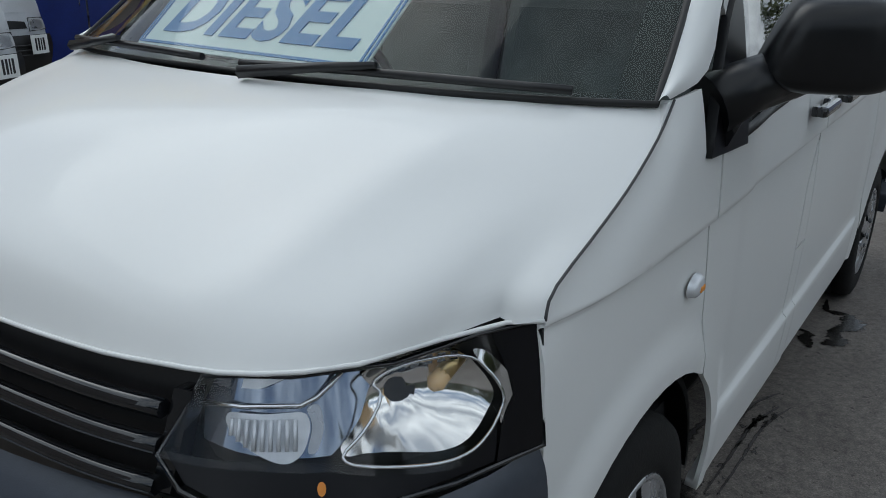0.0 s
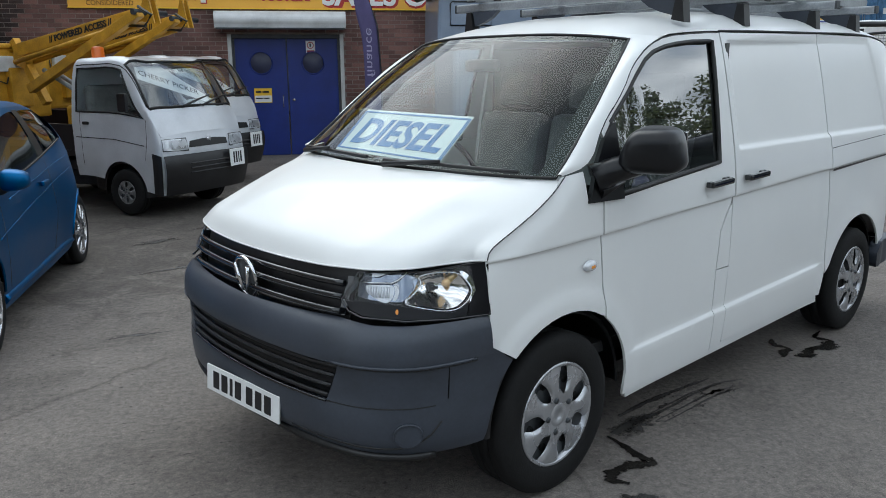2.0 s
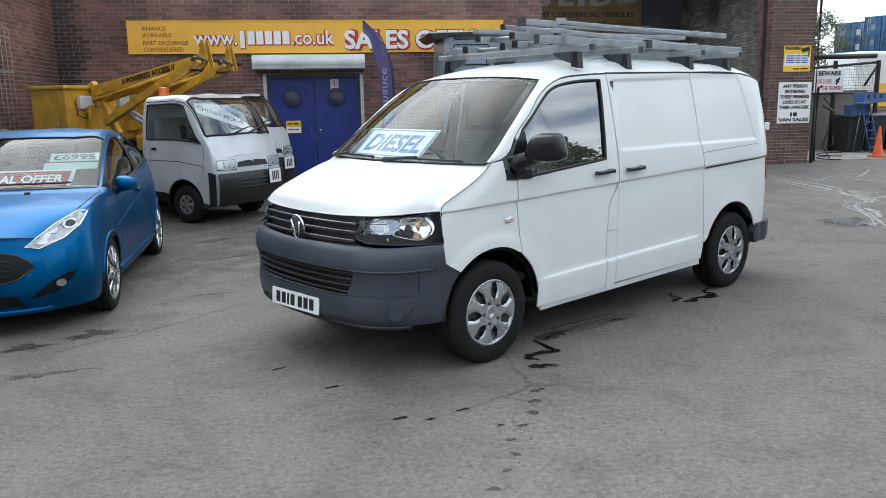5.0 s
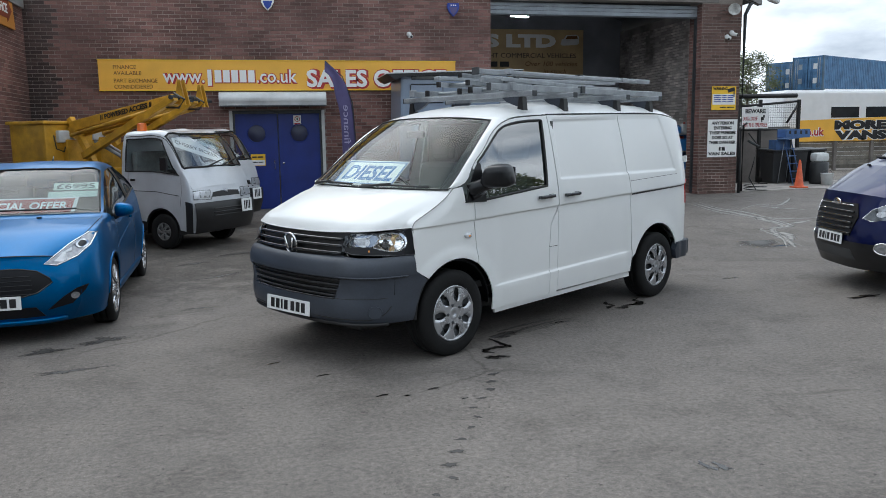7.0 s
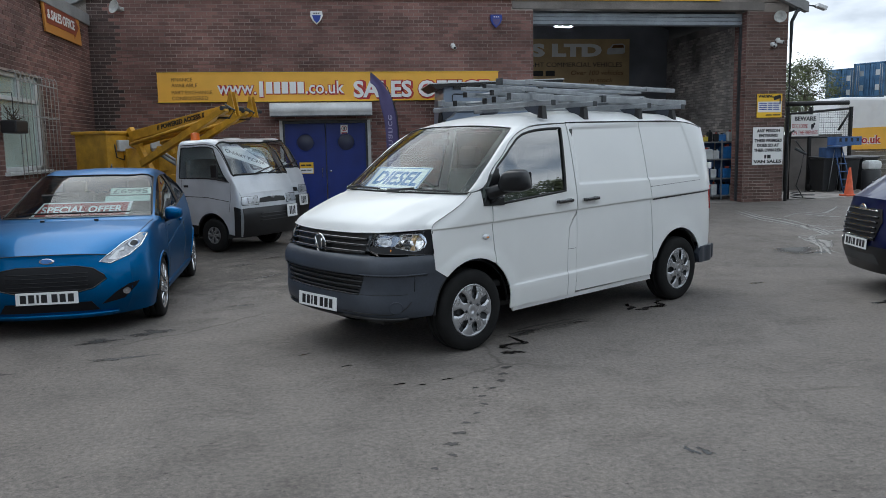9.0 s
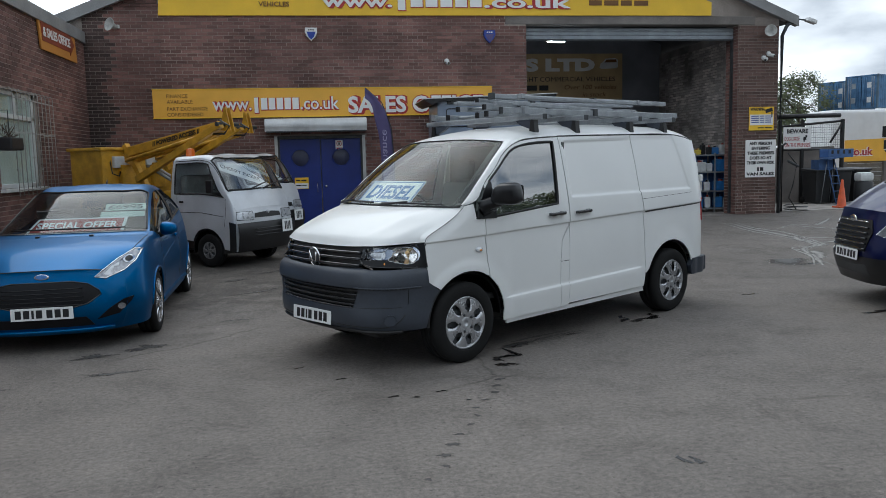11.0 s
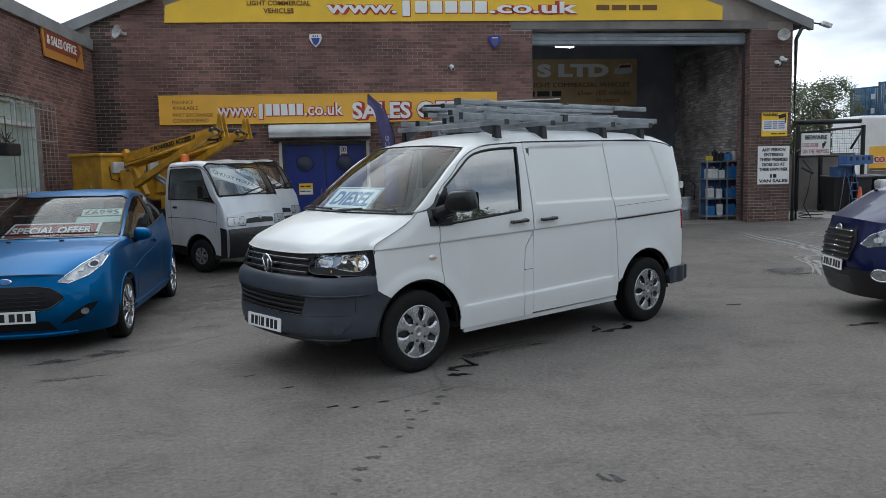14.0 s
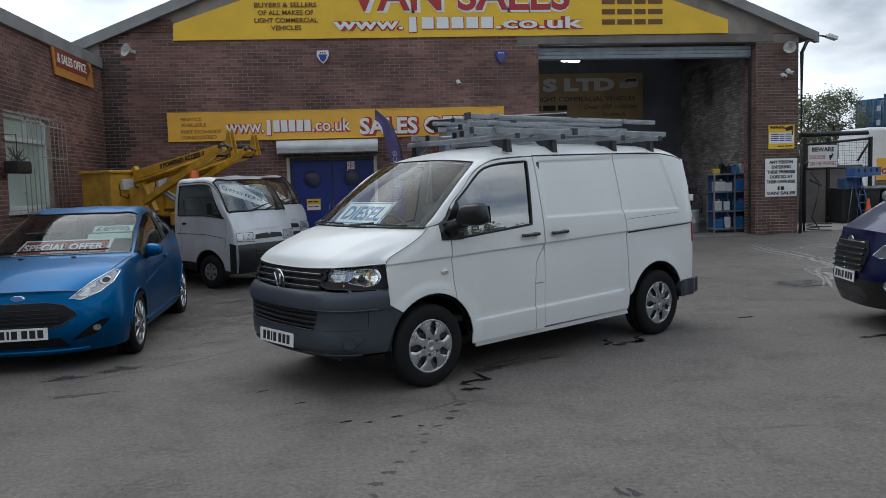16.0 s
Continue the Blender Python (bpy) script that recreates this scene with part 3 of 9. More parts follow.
def bars(widths, height, gap, m, material, parent, name="printed_bar", depth=0.004):
    """Plain bars in a row in place of writing."""
    x = 0.0
    for w in widths:
        if w > 0:
            part(name, block((x + w / 2, height / 2, depth / 2), (w, height, depth)), material, parent).matrix_basis = m
        x += w + gap


def curve_at(pts, t):
    """A smooth line through pts (tuples of equal length), t from 0 to 1."""
    k = len(pts) - 1
    f = min(max(t, 0.0), 1.0) * k
    i = min(int(f), k - 1)
    f -= i
    p0, p1, p2, p3 = pts[max(i - 1, 0)], pts[i], pts[i + 1], pts[min(i + 2, k)]
    return tuple(0.5 * (2 * b + (c - a) * f + (2 * a - 5 * b + 4 * c - d) * f * f + (3 * b - a - 3 * c + d) * f ** 3) for a, b, c, d in zip(p0, p1, p2, p3))


def sample(xs, ys, x):
    """A smooth curve y(x) through the given stops."""
    if x <= xs[0]:
        return ys[0]
    if x >= xs[-1]:
        return ys[-1]
    i = max(j for j in range(len(xs) - 1) if xs[j] <= x)
    h = xs[i + 1] - xs[i]
    f = (x - xs[i]) / h

    def slope(j):
        if j == 0 or j == len(xs) - 1:
            return (ys[min(j + 1, len(xs) - 1)] - ys[max(j - 1, 0)]) / (xs[min(j + 1, len(xs) - 1)] - xs[max(j - 1, 0)])
        return (ys[j + 1] - ys[j - 1]) / (xs[j + 1] - xs[j - 1])
    m0, m1 = slope(i) * h, slope(i + 1) * h
    return (2 * f ** 3 - 3 * f * f + 1) * ys[i] + (f ** 3 - 2 * f * f + f) * m0 + (-2 * f ** 3 + 3 * f * f) * ys[i + 1] + (f ** 3 - f * f) * m1


def smooth(a, b, x):
    t = min(max((x - a) / (b - a), 0.0), 1.0)
    return t * t * (3 - 2 * t)


def arc(cy, cz, r, a0, a1, n=12):
    return [(cy + r * math.cos(radians(a0 + (a1 - a0) * i / n)), cz + r * math.sin(radians(a0 + (a1 - a0) * i / n))) for i in range(n + 1)]


def lift(y):
    """The yard rises a little towards the building."""
    return 0.14 * smooth(1.5, 11.0, y)


def wheel(parent, x, y, side, radius, width, rim, style, name="wheel"):
    """A road wheel as a part of its vehicle: tyre, rim, spokes, hub. side: +1 for the vehicle's left."""
    hub = part(name, lathe([(rim * 0.98, -width * 0.45), (rim * 0.98, width * 0.42), (rim * 0.9, width * 0.36), (0.0, width * 0.22)], 36), "dark_metal", parent)
    hub.matrix_basis = pose(x, y, radius) @ Matrix.Diagonal((side, 1, 1, 1))
    w = width / 2
    tyre = lathe([(rim, -w * 0.9), (rim + 0.01, -w), (radius - 0.04, -w), (radius - 0.012, -w * 0.9), (radius, -w * 0.7), (radius, -w * 0.33), (radius - 0.008, -w * 0.3), (radius - 0.008, -w * 0.22), (radius, -w * 0.2),
                  (radius, w * 0.2), (radius - 0.008, w * 0.22), (radius - 0.008, w * 0.3), (radius, w * 0.33), (radius, w * 0.7), (radius - 0.012, w * 0.9), (radius - 0.04, w), (rim + 0.03, w * 1.02), (rim + 0.008, w * 0.95), (rim, w * 0.86)], 56)
    part("tyre", tyre, "rubber", hub)
    count, material = style
    part("rim", lathe([(rim * 1.01, w * 0.7), (rim * 1.03, w * 0.93), (rim * 1.0, w * 0.98), (rim * 0.95, w * 0.94), (rim * 0.92, w * 0.7)], 48), material, hub)
    for k in range(count):
        a = 2 * math.pi * k / count
        half = math.pi / count
        wide = (lambda v: 1.0 - 0.46 * smooth(0.24, 0.46, v) + 0.26 * smooth(0.55, 1.0, v)) if count <= 8 else (lambda v: 0.42 - 0.1 * v)
        spoke = grid(8, 18, lambda u, v: (w * (0.97 - 0.12 * abs(2 * u - 1) ** 5 * smooth(0.3, 0.5, v) + 0.07 * math.sin(math.pi * v) - 0.02 * v),
                                         rim * (0.2 + 0.76 * v) * math.cos(a + (2 * u - 1) * half * wide(v)),
                                         rim * (0.2 + 0.76 * v) * math.sin(a + (2 * u - 1) * half * wide(v))), (1, 0, 0))
        part("spoke", spoke, material, hub)
    if count == 7:
        part("steel_disc", lathe([(rim * 0.9, w * 0.5), (rim * 0.8, w * 0.55), (rim * 0.6, w * 0.72), (rim * 0.3, w * 0.66)], 36), "dark_metal", hub)
        for k in range(14):
            a = 2 * math.pi * (k + 0.5) / 14
            part("disc_hole", moved(lathe([(0.017, -0.01), (0.017, 0.006), (0.0, 0.006)], 10), pose(w * 0.67, rim * 0.68 * math.cos(a), rim * 0.68 * math.sin(a))), "rubber", hub)
    part("hub_cap", lathe([(rim * 0.27, w * 0.75), (rim * 0.27, w * 0.93), (rim * 0.22, w * 0.99), (rim * 0.1, w * 1.0), (rim * 0.09, w * 0.97), (0.0, w * 0.97)], 24), material, hub)
    for k in range(5):
        a = 2 * math.pi * (k + 0.5) / 5
        part("wheel_bolt", moved(lathe([(0.012, 0.0), (0.012, 0.012), (0.0, 0.014)], 8), pose(w * 0.94, rim * 0.33 * math.cos(a), rim * 0.33 * math.sin(a))), "dark_metal", hub)
    return hub


def plate_on(vehicle, m, widths, name="number_plate", size=(0.52, 0.111)):
    """A number plate with plain bars for its characters."""
    p = part(name, block((0, 0, 0), (size[0], size[1], 0.008), 0.003), "plate_white", vehicle, "white number plate with black bars")
    p.matrix_basis = m
    total = sum(widths) + 0.018 * (len(widths) - 1)
    bars(widths, size[1] * 0.66, 0.018, pose(-total / 2, -size[1] * 0.33, 0.0045), "ink", p, depth=0.001)
    return p


# ---- the white panel van ----
VAN_POSE = pose(0, 0, 0, 0, 0, -58)
van = thing("panel_van", VAN_POSE, "white panel van with grey bumpers and loaded roof bars", "van")

SIDE_Z = [0.0, 0.25, 0.45, 0.8, 1.1, 1.25, 1.5, 1.75, 1.86, 1.95]
SIDE_X = [0.865, 0.885, 0.903, 0.912, 0.9, 0.885, 0.838, 0.782, 0.748, 0.70]


def van_x(y, z):
    """Half the van's width at a place along its side."""
    x = sample(SIDE_Z, SIDE_X, z)
    x -= 0.03 * min(max((0.25 - y) / 0.65, 0.0), 1.3) ** 2
    x -= 0.085 * min(max((y - 3.3) / 0.38, 0.0), 1.0) ** 2.5
    top = sample([-0.45, -0.371, -0.14, -0.037, 0.008, 0.2], [1.03, 1.06, 1.173, 1.232, 1.284, 1.4], y)
    x -= 0.02 * smooth(-0.12, 0.0, z - top) ** 1.4 * (1 - smooth(0.02, 0.16, y))
    crease = 1.03 + 0.03 * y
    x += 0.0085 * math.tanh((z - crease) / 0.003)
    low = 0.47 + 0.028 * y
    x += 0.008 * math.tanh((low - z) / 0.006) * smooth(0.45, 0.55, y) * (1 - smooth(2.35, 2.45, y))
    inside = smooth(1.352, 1.392, y) * (1 - smooth(3.3, 3.34, y + 0.28 * (z - 1.35))) * smooth(1.29, 1.315, z) * (1 - smooth(1.79, 1.82, z - 0.025 * (y - 1.4)))
    x -= 0.015 * inside
    bulge = math.hypot(y - 0.03, z - 0.345)
    x += 0.015 * (1 - smooth(0.45, 0.52, bulge))
    bulge = math.hypot(y - 2.945, z - 0.345)
    x += 0.014 * (1 - smooth(0.46, 0.53, bulge))
    return x


def van_side(s, off=0.0):
    return lambda y, z: (s * (van_x(y, z) + off), y, z)


DRIP_Y = [0.03, 0.13, 0.194, 0.242, 0.309, 0.39, 0.448, 0.539, 0.654, 0.769, 0.9, 1.31, 2.4, 3.2, 3.66]
DRIP_Z = [1.29, 1.318, 1.36, 1.429, 1.498, 1.558, 1.609, 1.693, 1.766, 1.81, 1.832, 1.854, 1.872, 1.872, 1.80]
A_F = arc(0.03, 0.345, 0.415, 180, 0, 24)
A_R = arc(2.945, 0.345, 0.43, 180, 0, 24)


def drip(y):
    return sample(DRIP_Y, DRIP_Z, y)


crease_cuts = [((0, 1.03 + d), (1, 1.06 + d)) for d in (-0.016, -0.005, -0.002, 0.002, 0.005, 0.016)] + [((0, 0.47 + d), (1, 0.498 + d)) for d in (-0.012, -0.004, 0.004, 0.012)]
recess_cuts = [((0, z), (1, z)) for z in (1.286, 1.293, 1.302, 1.31, 1.318, 1.785, 1.793, 1.803, 1.815, 1.825)] + [((y, 0), (y, 1)) for y in (1.352, 1.362, 1.372, 1.382, 1.392)]
rear_cuts = [((3.3 + d + 0.28 * 1.35, 0), (3.3 + d + 0.28 * 0.35, 1)) for d in (-0.003, 0.01, 0.02, 0.03, 0.043)]
fender_poly = [(-0.372, 0.71), (-0.382, 0.9), (-0.385, 1.03), (-0.371, 1.064), (-0.14, 1.173), (-0.037, 1.232), (0.008, 1.284), (0.12, 1.30), (0.136, 1.186), (0.228, 1.18), (0.228, 1.035), (0.246, 0.82), (0.254, 0.735), (0.257, 0.697)]
fender_poly += [p for p in A_F[::-1] if -0.262 < p[0] < 0.24 and p[1] > 0.6] + [(-0.262, 0.642)]
door_rear = [(1.185, 0.30), (1.184, 0.72), (1.206, 0.911), (1.252, 0.982), (1.308, 1.05), (1.308, 1.842)]
window_hole = [(0.345, 1.185), (1.168, 1.25), (1.228, 1.808), (1.05, 1.803), (0.9, 1.79), (0.805, 1.776), (0.713, 1.754), (0.641, 1.72), (0.493, 1.605), (0.328, 1.478)]
slide_poly = [(1.318, 1.850), (1.322, 1.05), (1.3, 0.32), (2.47, 0.335), (2.49, 0.5), (2.47, 0.8), (2.45, 1.15), (2.43, 1.3), (2.42, 1.868)]
quarter_poly = [(2.43, 1.868), (2.44, 1.3), (2.46, 1.15), (2.48, 0.8), (2.5, 0.47)] + [p for p in A_R if p[1] > 0.47] + [(3.345, 0.46), (3.37, 0.53), (3.68, 0.53), (3.68, 1.0), (3.675, 1.5), (3.655, 1.79), (3.4, 1.845), (3.2, 1.868)]

for s in (1, -1):
    out = (s, 0, 0)
    side = van_side(s)
    part("front_wing", sheet(fender_poly, side, 0.025, crease_cuts, 0.012, out), "white", van)
    # door with its window opening: the skin below the window, and the frame round it
    low = [(0.24, 1.178), (0.236, 1.035), (0.254, 0.82), (0.262, 0.735), (0.265, 0.69)] + [p for p in A_F if p[0] > 0.275 and p[1] > 0.35] + [(0.437, 0.292)] + door_rear[:5] + [(1.308, 1.262), (1.168, 1.25)]
    frame_low = [(1.168, 1.25), (1.308, 1.262), (1.308, 1.848)] + [(y, drip(y) - 0.007) for y in (1.2, 1.05, 0.9, 0.8, 0.72, 0.654, 0.6, 0.539, 0.448, 0.39, 0.309, 0.26)] + [(0.27, 1.42), (0.328, 1.478), (0.493, 1.605), (0.641, 1.72), (0.713, 1.754), (0.805, 1.776), (0.9, 1.79), (1.05, 1.803), (1.228, 1.808)]
    skin = join(sheet(low, side, 0.05, crease_cuts, 0.012, out), sheet(frame_low, side, 0.05, (), 0.012, out))
    door = part("cab_door", skin, "white", van)
    part("door_window", sheet(window_hole, van_side(s, -0.012), 0.08, (), 0.0, out), "side_glass" if s == 1 else "window_glass", door, "tinted door glass" if s == 1 else "clear door glass")
    seal_pts = [van_side(s, -0.002)(y0 + (y1 - y0) * k / 6, z0 + (z1 - z0) * k / 6) for (y0, z0), (y1, z1) in zip(window_hole, window_hole[1:] + window_hole[:1]) for k in range(6)]
    part("window_seal", rod(seal_pts, 0.011, 6, True), "seal", door)
    part("mirror_mount", sheet([(0.131, 1.178), (0.36, 1.172), (0.345, 1.478), (0.322, 1.472), (0.257, 1.41), (0.2, 1.33)], van_side(s, 0.012), 0.05, (), 0.02, out), "satin_black", door, "black plastic mirror mount")
    # handles
    for host, y0 in ((door, 1.02), (None, 1.39)):
        holder = host
        if holder is None:
            slide = part("sliding_door" if s == 1 else "body_side", sheet(slide_poly, side, 0.055, crease_cuts + recess_cuts, 0.012, out), "white", van)
            holder = slide
        if host is not None or s == 1:
            part("handle_recess", sheet([(y0 + 0.05 + 0.045 * math.cos(a), 1.155 + 0.062 * math.sin(a)) for a in [2 * math.pi * k / 16 for k in range(16)]], van_side(s, 0.0012), 0.03, (), 0.0, out), "white", holder)
            part("door_handle", moved(join(block((0, 0, 0), (0.028, 0.2, 0.03), 0.011), block((-0.018, -0.08, 0), (0.02, 0.035, 0.028), 0.006), block((-0.018, 0.07, 0), (0.02, 0.05, 0.034), 0.006)), pose(s * 0.93, y0 + 0.1, 1.16, 2, 0, 0)), "gloss_black", holder, "black door handle")
    # bodywork behind
    flap = [(1.191, 0.722), (1.213, 0.908), (1.258, 0.975), (1.313, 1.035), (1.31, 0.722)]
    part("fuel_flap" if s == 1 else "pillar_panel", sheet(flap, side, 0.06, (), 0.008, out), "white", van)
    part("pillar_skin", sheet([(1.19, 0.302), (1.19, 0.717), (1.309, 0.717), (1.295, 0.305)], side, 0.06, crease_cuts, 0.008, out), "white", van)
    part("rear_quarter", sheet(quarter_poly, side, 0.055, crease_cuts + recess_cuts[:10] + rear_cuts, 0.012, out), "white", van)
    part("sill", sheet([(0.50, 0.25), (0.49, 0.287), (1.29, 0.299), (2.48, 0.329), (2.50, 0.28)], van_side(s, -0.022), 0.2, (), 0.02, out), "white", van)
    part("door_rail", sheet([(2.47, 1.088), (3.55, 1.126), (3.55, 1.14), (2.47, 1.104)], van_side(s, 0.012), 0.1, (), 0.0, out), "black", van, "black sliding door rail")
    part("panel_joint", rod([van_side(s, -0.001)(2.452 + 0.9 * k / 8, 1.225 + 0.004 * k) for k in range(9)], 0.0022, 5), "gap", van)
    # wheel housings
    for cy, r in ((0.03, 0.412), (2.945, 0.427)):
        part("wheel_housing", moved(lathe([(r, 0.36), (r, 0.862), (r - 0.02, 0.864)], 24, 'X', (0.0, math.pi)), pose(0, cy, 0.345) @ Matrix.Diagonal((s, 1, 1, 1))), "black", van)
    # pillar between the windscreen and the doors
    wheel(van, s * 0.79, 0.0 if s == 1 else 0.02, s, 0.335, 0.215, 0.212, (7, "silver"))
    wheel(van, s * 0.79, 2.98, s, 0.335, 0.215, 0.212, (7, "silver"))

SCREEN_EDGE = [(0.850, -0.005, 1.283), (0.81, 0.215, 1.46), (0.76, 0.43, 1.635), (0.685, 0.67, 1.808)]
SCREEN_MID = [(0.0, -0.19, 1.285), (0.0, 0.04, 1.482), (0.0, 0.295, 1.668), (0.0, 0.575, 1.84)]


def screen(u, v):
    """The windscreen: u from -1 to 1 across, v from 0 at its foot to 1."""
    e, c = curve_at(SCREEN_EDGE, v), curve_at(SCREEN_MID, v)
    k = abs(u) ** 3.0
    return (u * e[0], c[1] + (e[1] - c[1]) * k, c[2] + (e[2] - c[2]) * k)


part("windscreen", grid(20, 16, lambda a, b: screen(2 * a - 1, b), (0, -1, 0.6)), "glass", van, "clear laminated windscreen")
for s in (1, -1):
    part("screen_border", grid(3, 16, lambda a, b: (lambda p: (p[0], p[1] + 0.004, p[2] - 0.006))(screen(s * (0.925 + 0.07 * a), b)), (0, -1, 0.6)), "seal", van)
for v0, v1 in ((0.955, 1.0), (0.0, 0.05)):
    part("screen_border", grid(30, 2, lambda a, b: (lambda p: (p[0], p[1] + 0.004, p[2] - 0.006))(screen(0.92 * (2 * a - 1), v0 + (v1 - v0) * b)), (0, -1, 0.6)), "seal", van)
part("screen_seal", rod([screen(-1 + k / 10, 0) for k in range(20)] + [screen(1, k / 8) for k in range(8)] + [screen(1 - k / 10, 1) for k in range(20)] + [screen(-1, 1 - k / 8) for k in range(8)], 0.007, 6, True), "seal", van)
for s in (1, -1):
    def pillar(u, v):
        e = curve_at(SCREEN_EDGE, v)
        y = 0.02 + 0.8 * v
        d = (van_x(y, drip(y)), y, drip(y))
        b = 0.012 * math.sin(math.pi * u) * (1 - 0.4 * v)
        return (s * (e[0] + (d[0] - e[0]) * u + b * 0.5), e[1] + (d[1] - e[1]) * u - b, e[2] + (d[2] - e[2]) * u + b)
    part("windscreen_pillar", grid(8, 18, pillar, (s, -0.5, 0.3)), "white", van)
    part("door_joint", rod([van_side(s, -0.002)(y, drip(y) - 0.006) for y in [0.25 + 0.055 * k for k in range(20)]], 0.003, 5), "gap", van)
    part("roof_gutter", rod([van_side(s, 0.0)(y, drip(y) + 0.004) for y in [1.31 + 0.14 * k for k in range(17)]], 0.0045, 5), "gap", van)

ROOF_Y = [0.575, 0.82, 1.1, 1.5, 2.2, 3.0, 3.4, 3.68]
ROOF_Z = [1.842, 1.9, 1.938, 1.962, 1.972, 1.962, 1.94, 1.875]


def roof(a, b):
    u = 2 * a - 1
    y = 0.575 + 3.105 * b
    yy = y + (0.115 * abs(u) ** 2) * (1 - smooth(0.0, 0.5, b))
    yd = 0.79 + 2.87 * b
    edge_x, edge_z = van_x(yd, drip(yd)), drip(yd) + 0.004
    k = abs(u) ** 5.5
    z = sample(ROOF_Y, ROOF_Z, y) + 0.012 * smooth(0.06, 0.3, b)
    rib = 0.006 * math.sin(u * 22) ** 6 * smooth(0.15, 0.25, b) * (1 - smooth(0.9, 0.96, b)) * (1 - smooth(0.75, 0.85, abs(u)))
    return (u * edge_x, yy + (yd - yy) * k, z + (edge_z - z) * k + rib)


part("roof", grid(48, 36, roof, (0, 0, 1)), "white", van)
part("roof_header", grid(48, 2, lambda a, b: tuple(p + (q - p) * b for p, q in zip(screen(2 * a - 1, 1.0), roof(a, 0.0))), (0, -0.4, 1)), "white", van)
part("rear_panel", sheet([(-0.8, 0.5), (0.8, 0.5), (0.815, 1.0), (0.77, 1.5), (0.68, 1.82), (0.4, 1.88), (-0.4, 1.88), (-0.68, 1.82), (-0.77, 1.5), (-0.815, 1.0)], lambda x, z: (x, 3.70 - 0.03 * (abs(x) / 0.8) ** 6, z), 0.12, (), 0.03, (0, 1, 0)), "white", van)
for s in (1, -1):
    part("tail_lamp", sheet([(3.632, 0.93), (3.665, 0.93), (3.668, 1.18), (3.636, 1.18)], van_side(s, 0.012), 0.05, (), 0.03, (s, 0, 0)), "red_lens", van, "red tail lamp")
    part("door_hinge", moved(block((0, 0, 0), (0.03, 0.05, 0.07), 0.008), pose(s * 0.815, 3.66, 1.4)), "white", van)
part("rear_bumper", join(sheet([(3.33, 0.36), (3.30, 0.46), (3.35, 0.535), (3.74, 0.53), (3.74, 0.36)], lambda y, z: (van_x(min(y, 3.45), z) + 0.02 - 0.12 * smooth(3.5, 3.78, y) ** 2, y, z), 0.04, (), 0.06, (1, 0, 0)),
                         sheet([(3.33, 0.36), (3.30, 0.46), (3.35, 0.535), (3.74, 0.53), (3.74, 0.36)], lambda y, z: (-van_x(min(y, 3.45), z) - 0.02 + 0.12 * smooth(3.5, 3.78, y) ** 2, y, z), 0.04, (), 0.06, (-1, 0, 0)),
                         block((0, 3.72, 0.445), (1.66, 0.1, 0.17), 0.02)), "bumper", van)
part("underbody", join(block((0, 1.95, 0.3), (1.4, 3.3, 0.06)), block((0, 0.9, 0.36), (1.2, 3.0, 0.1)), block((0, 2.4, 0.22), (0.18, 1.8, 0.1), 0.04), block((0, -0.15, 0.42), (1.0, 0.9, 0.35))), "black", van)

# front: a plan line from the middle of the nose round to the wheel arch
NOSE = [(0.0, -0.90), (0.16, -0.897), (0.33, -0.882), (0.5, -0.855), (0.67, -0.798), (0.798, -0.683), (0.86, -0.52), (0.88, -0.385), (0.889, -0.27)]
nose_dense = [curve_at(NOSE, i / 160) for i in range(161)]
nose_len = [0.0]
for a, b in zip(nose_dense, nose_dense[1:]):
    nose_len.append(nose_len[-1] + math.hypot(b[0] - a[0], b[1] - a[1]))
NOSE_END = nose_len[-1]


def nose_s(x):
    """Length along the nose line at half-width x."""
    return float(np.interp(x, [p[0] for p in nose_dense], nose_len))


def nose(s, z, off=0.0):
    k = min(abs(s), NOSE_END)
    x = float(np.interp(k, nose_len, [p[0] for p in nose_dense]))
    y = float(np.interp(k, nose_len, [p[1] for p in nose_dense]))
    x2 = float(np.interp(min(k + 0.02, NOSE_END), nose_len, [p[0] for p in nose_dense]))
    y2 = float(np.interp(min(k + 0.02, NOSE_END), nose_len, [p[1] for p in nose_dense]))
    x1 = float(np.interp(max(k - 0.02, 0.0), nose_len, [p[0] for p in nose_dense]))
    y1 = float(np.interp(max(k - 0.02, 0.0), nose_len, [p[1] for p in nose_dense]))
    tx, ty = x2 - x1, y2 - y1
    q = math.hypot(tx, ty) or 1.0
    nx, ny = ty / q, -tx / q
    return ((x + nx * off) * (1 if s >= 0 else -1), y + ny * off, z)


# hood
HOOD_EDGE = [(van_x(y, z) + 0.0015, y, z + 0.002) for y, z in ((-0.388, 1.03), (-0.362, 1.068), (-0.24, 1.127), (-0.14, 1.175), (-0.037, 1.234), (0.03, 1.286))]
HOOD_MID = [(0.0, -0.805, 1.0), (0.0, -0.76, 1.075), (0.0, -0.665, 1.14), (0.0, -0.53, 1.204), (0.0, -0.385, 1.25), (0.0, -0.22, 1.28)]


lip_line = [nose(NOSE_END * k / 60, 1.0, -0.092 + 0.02 * (k / 60) ** 2) for k in range(61)]


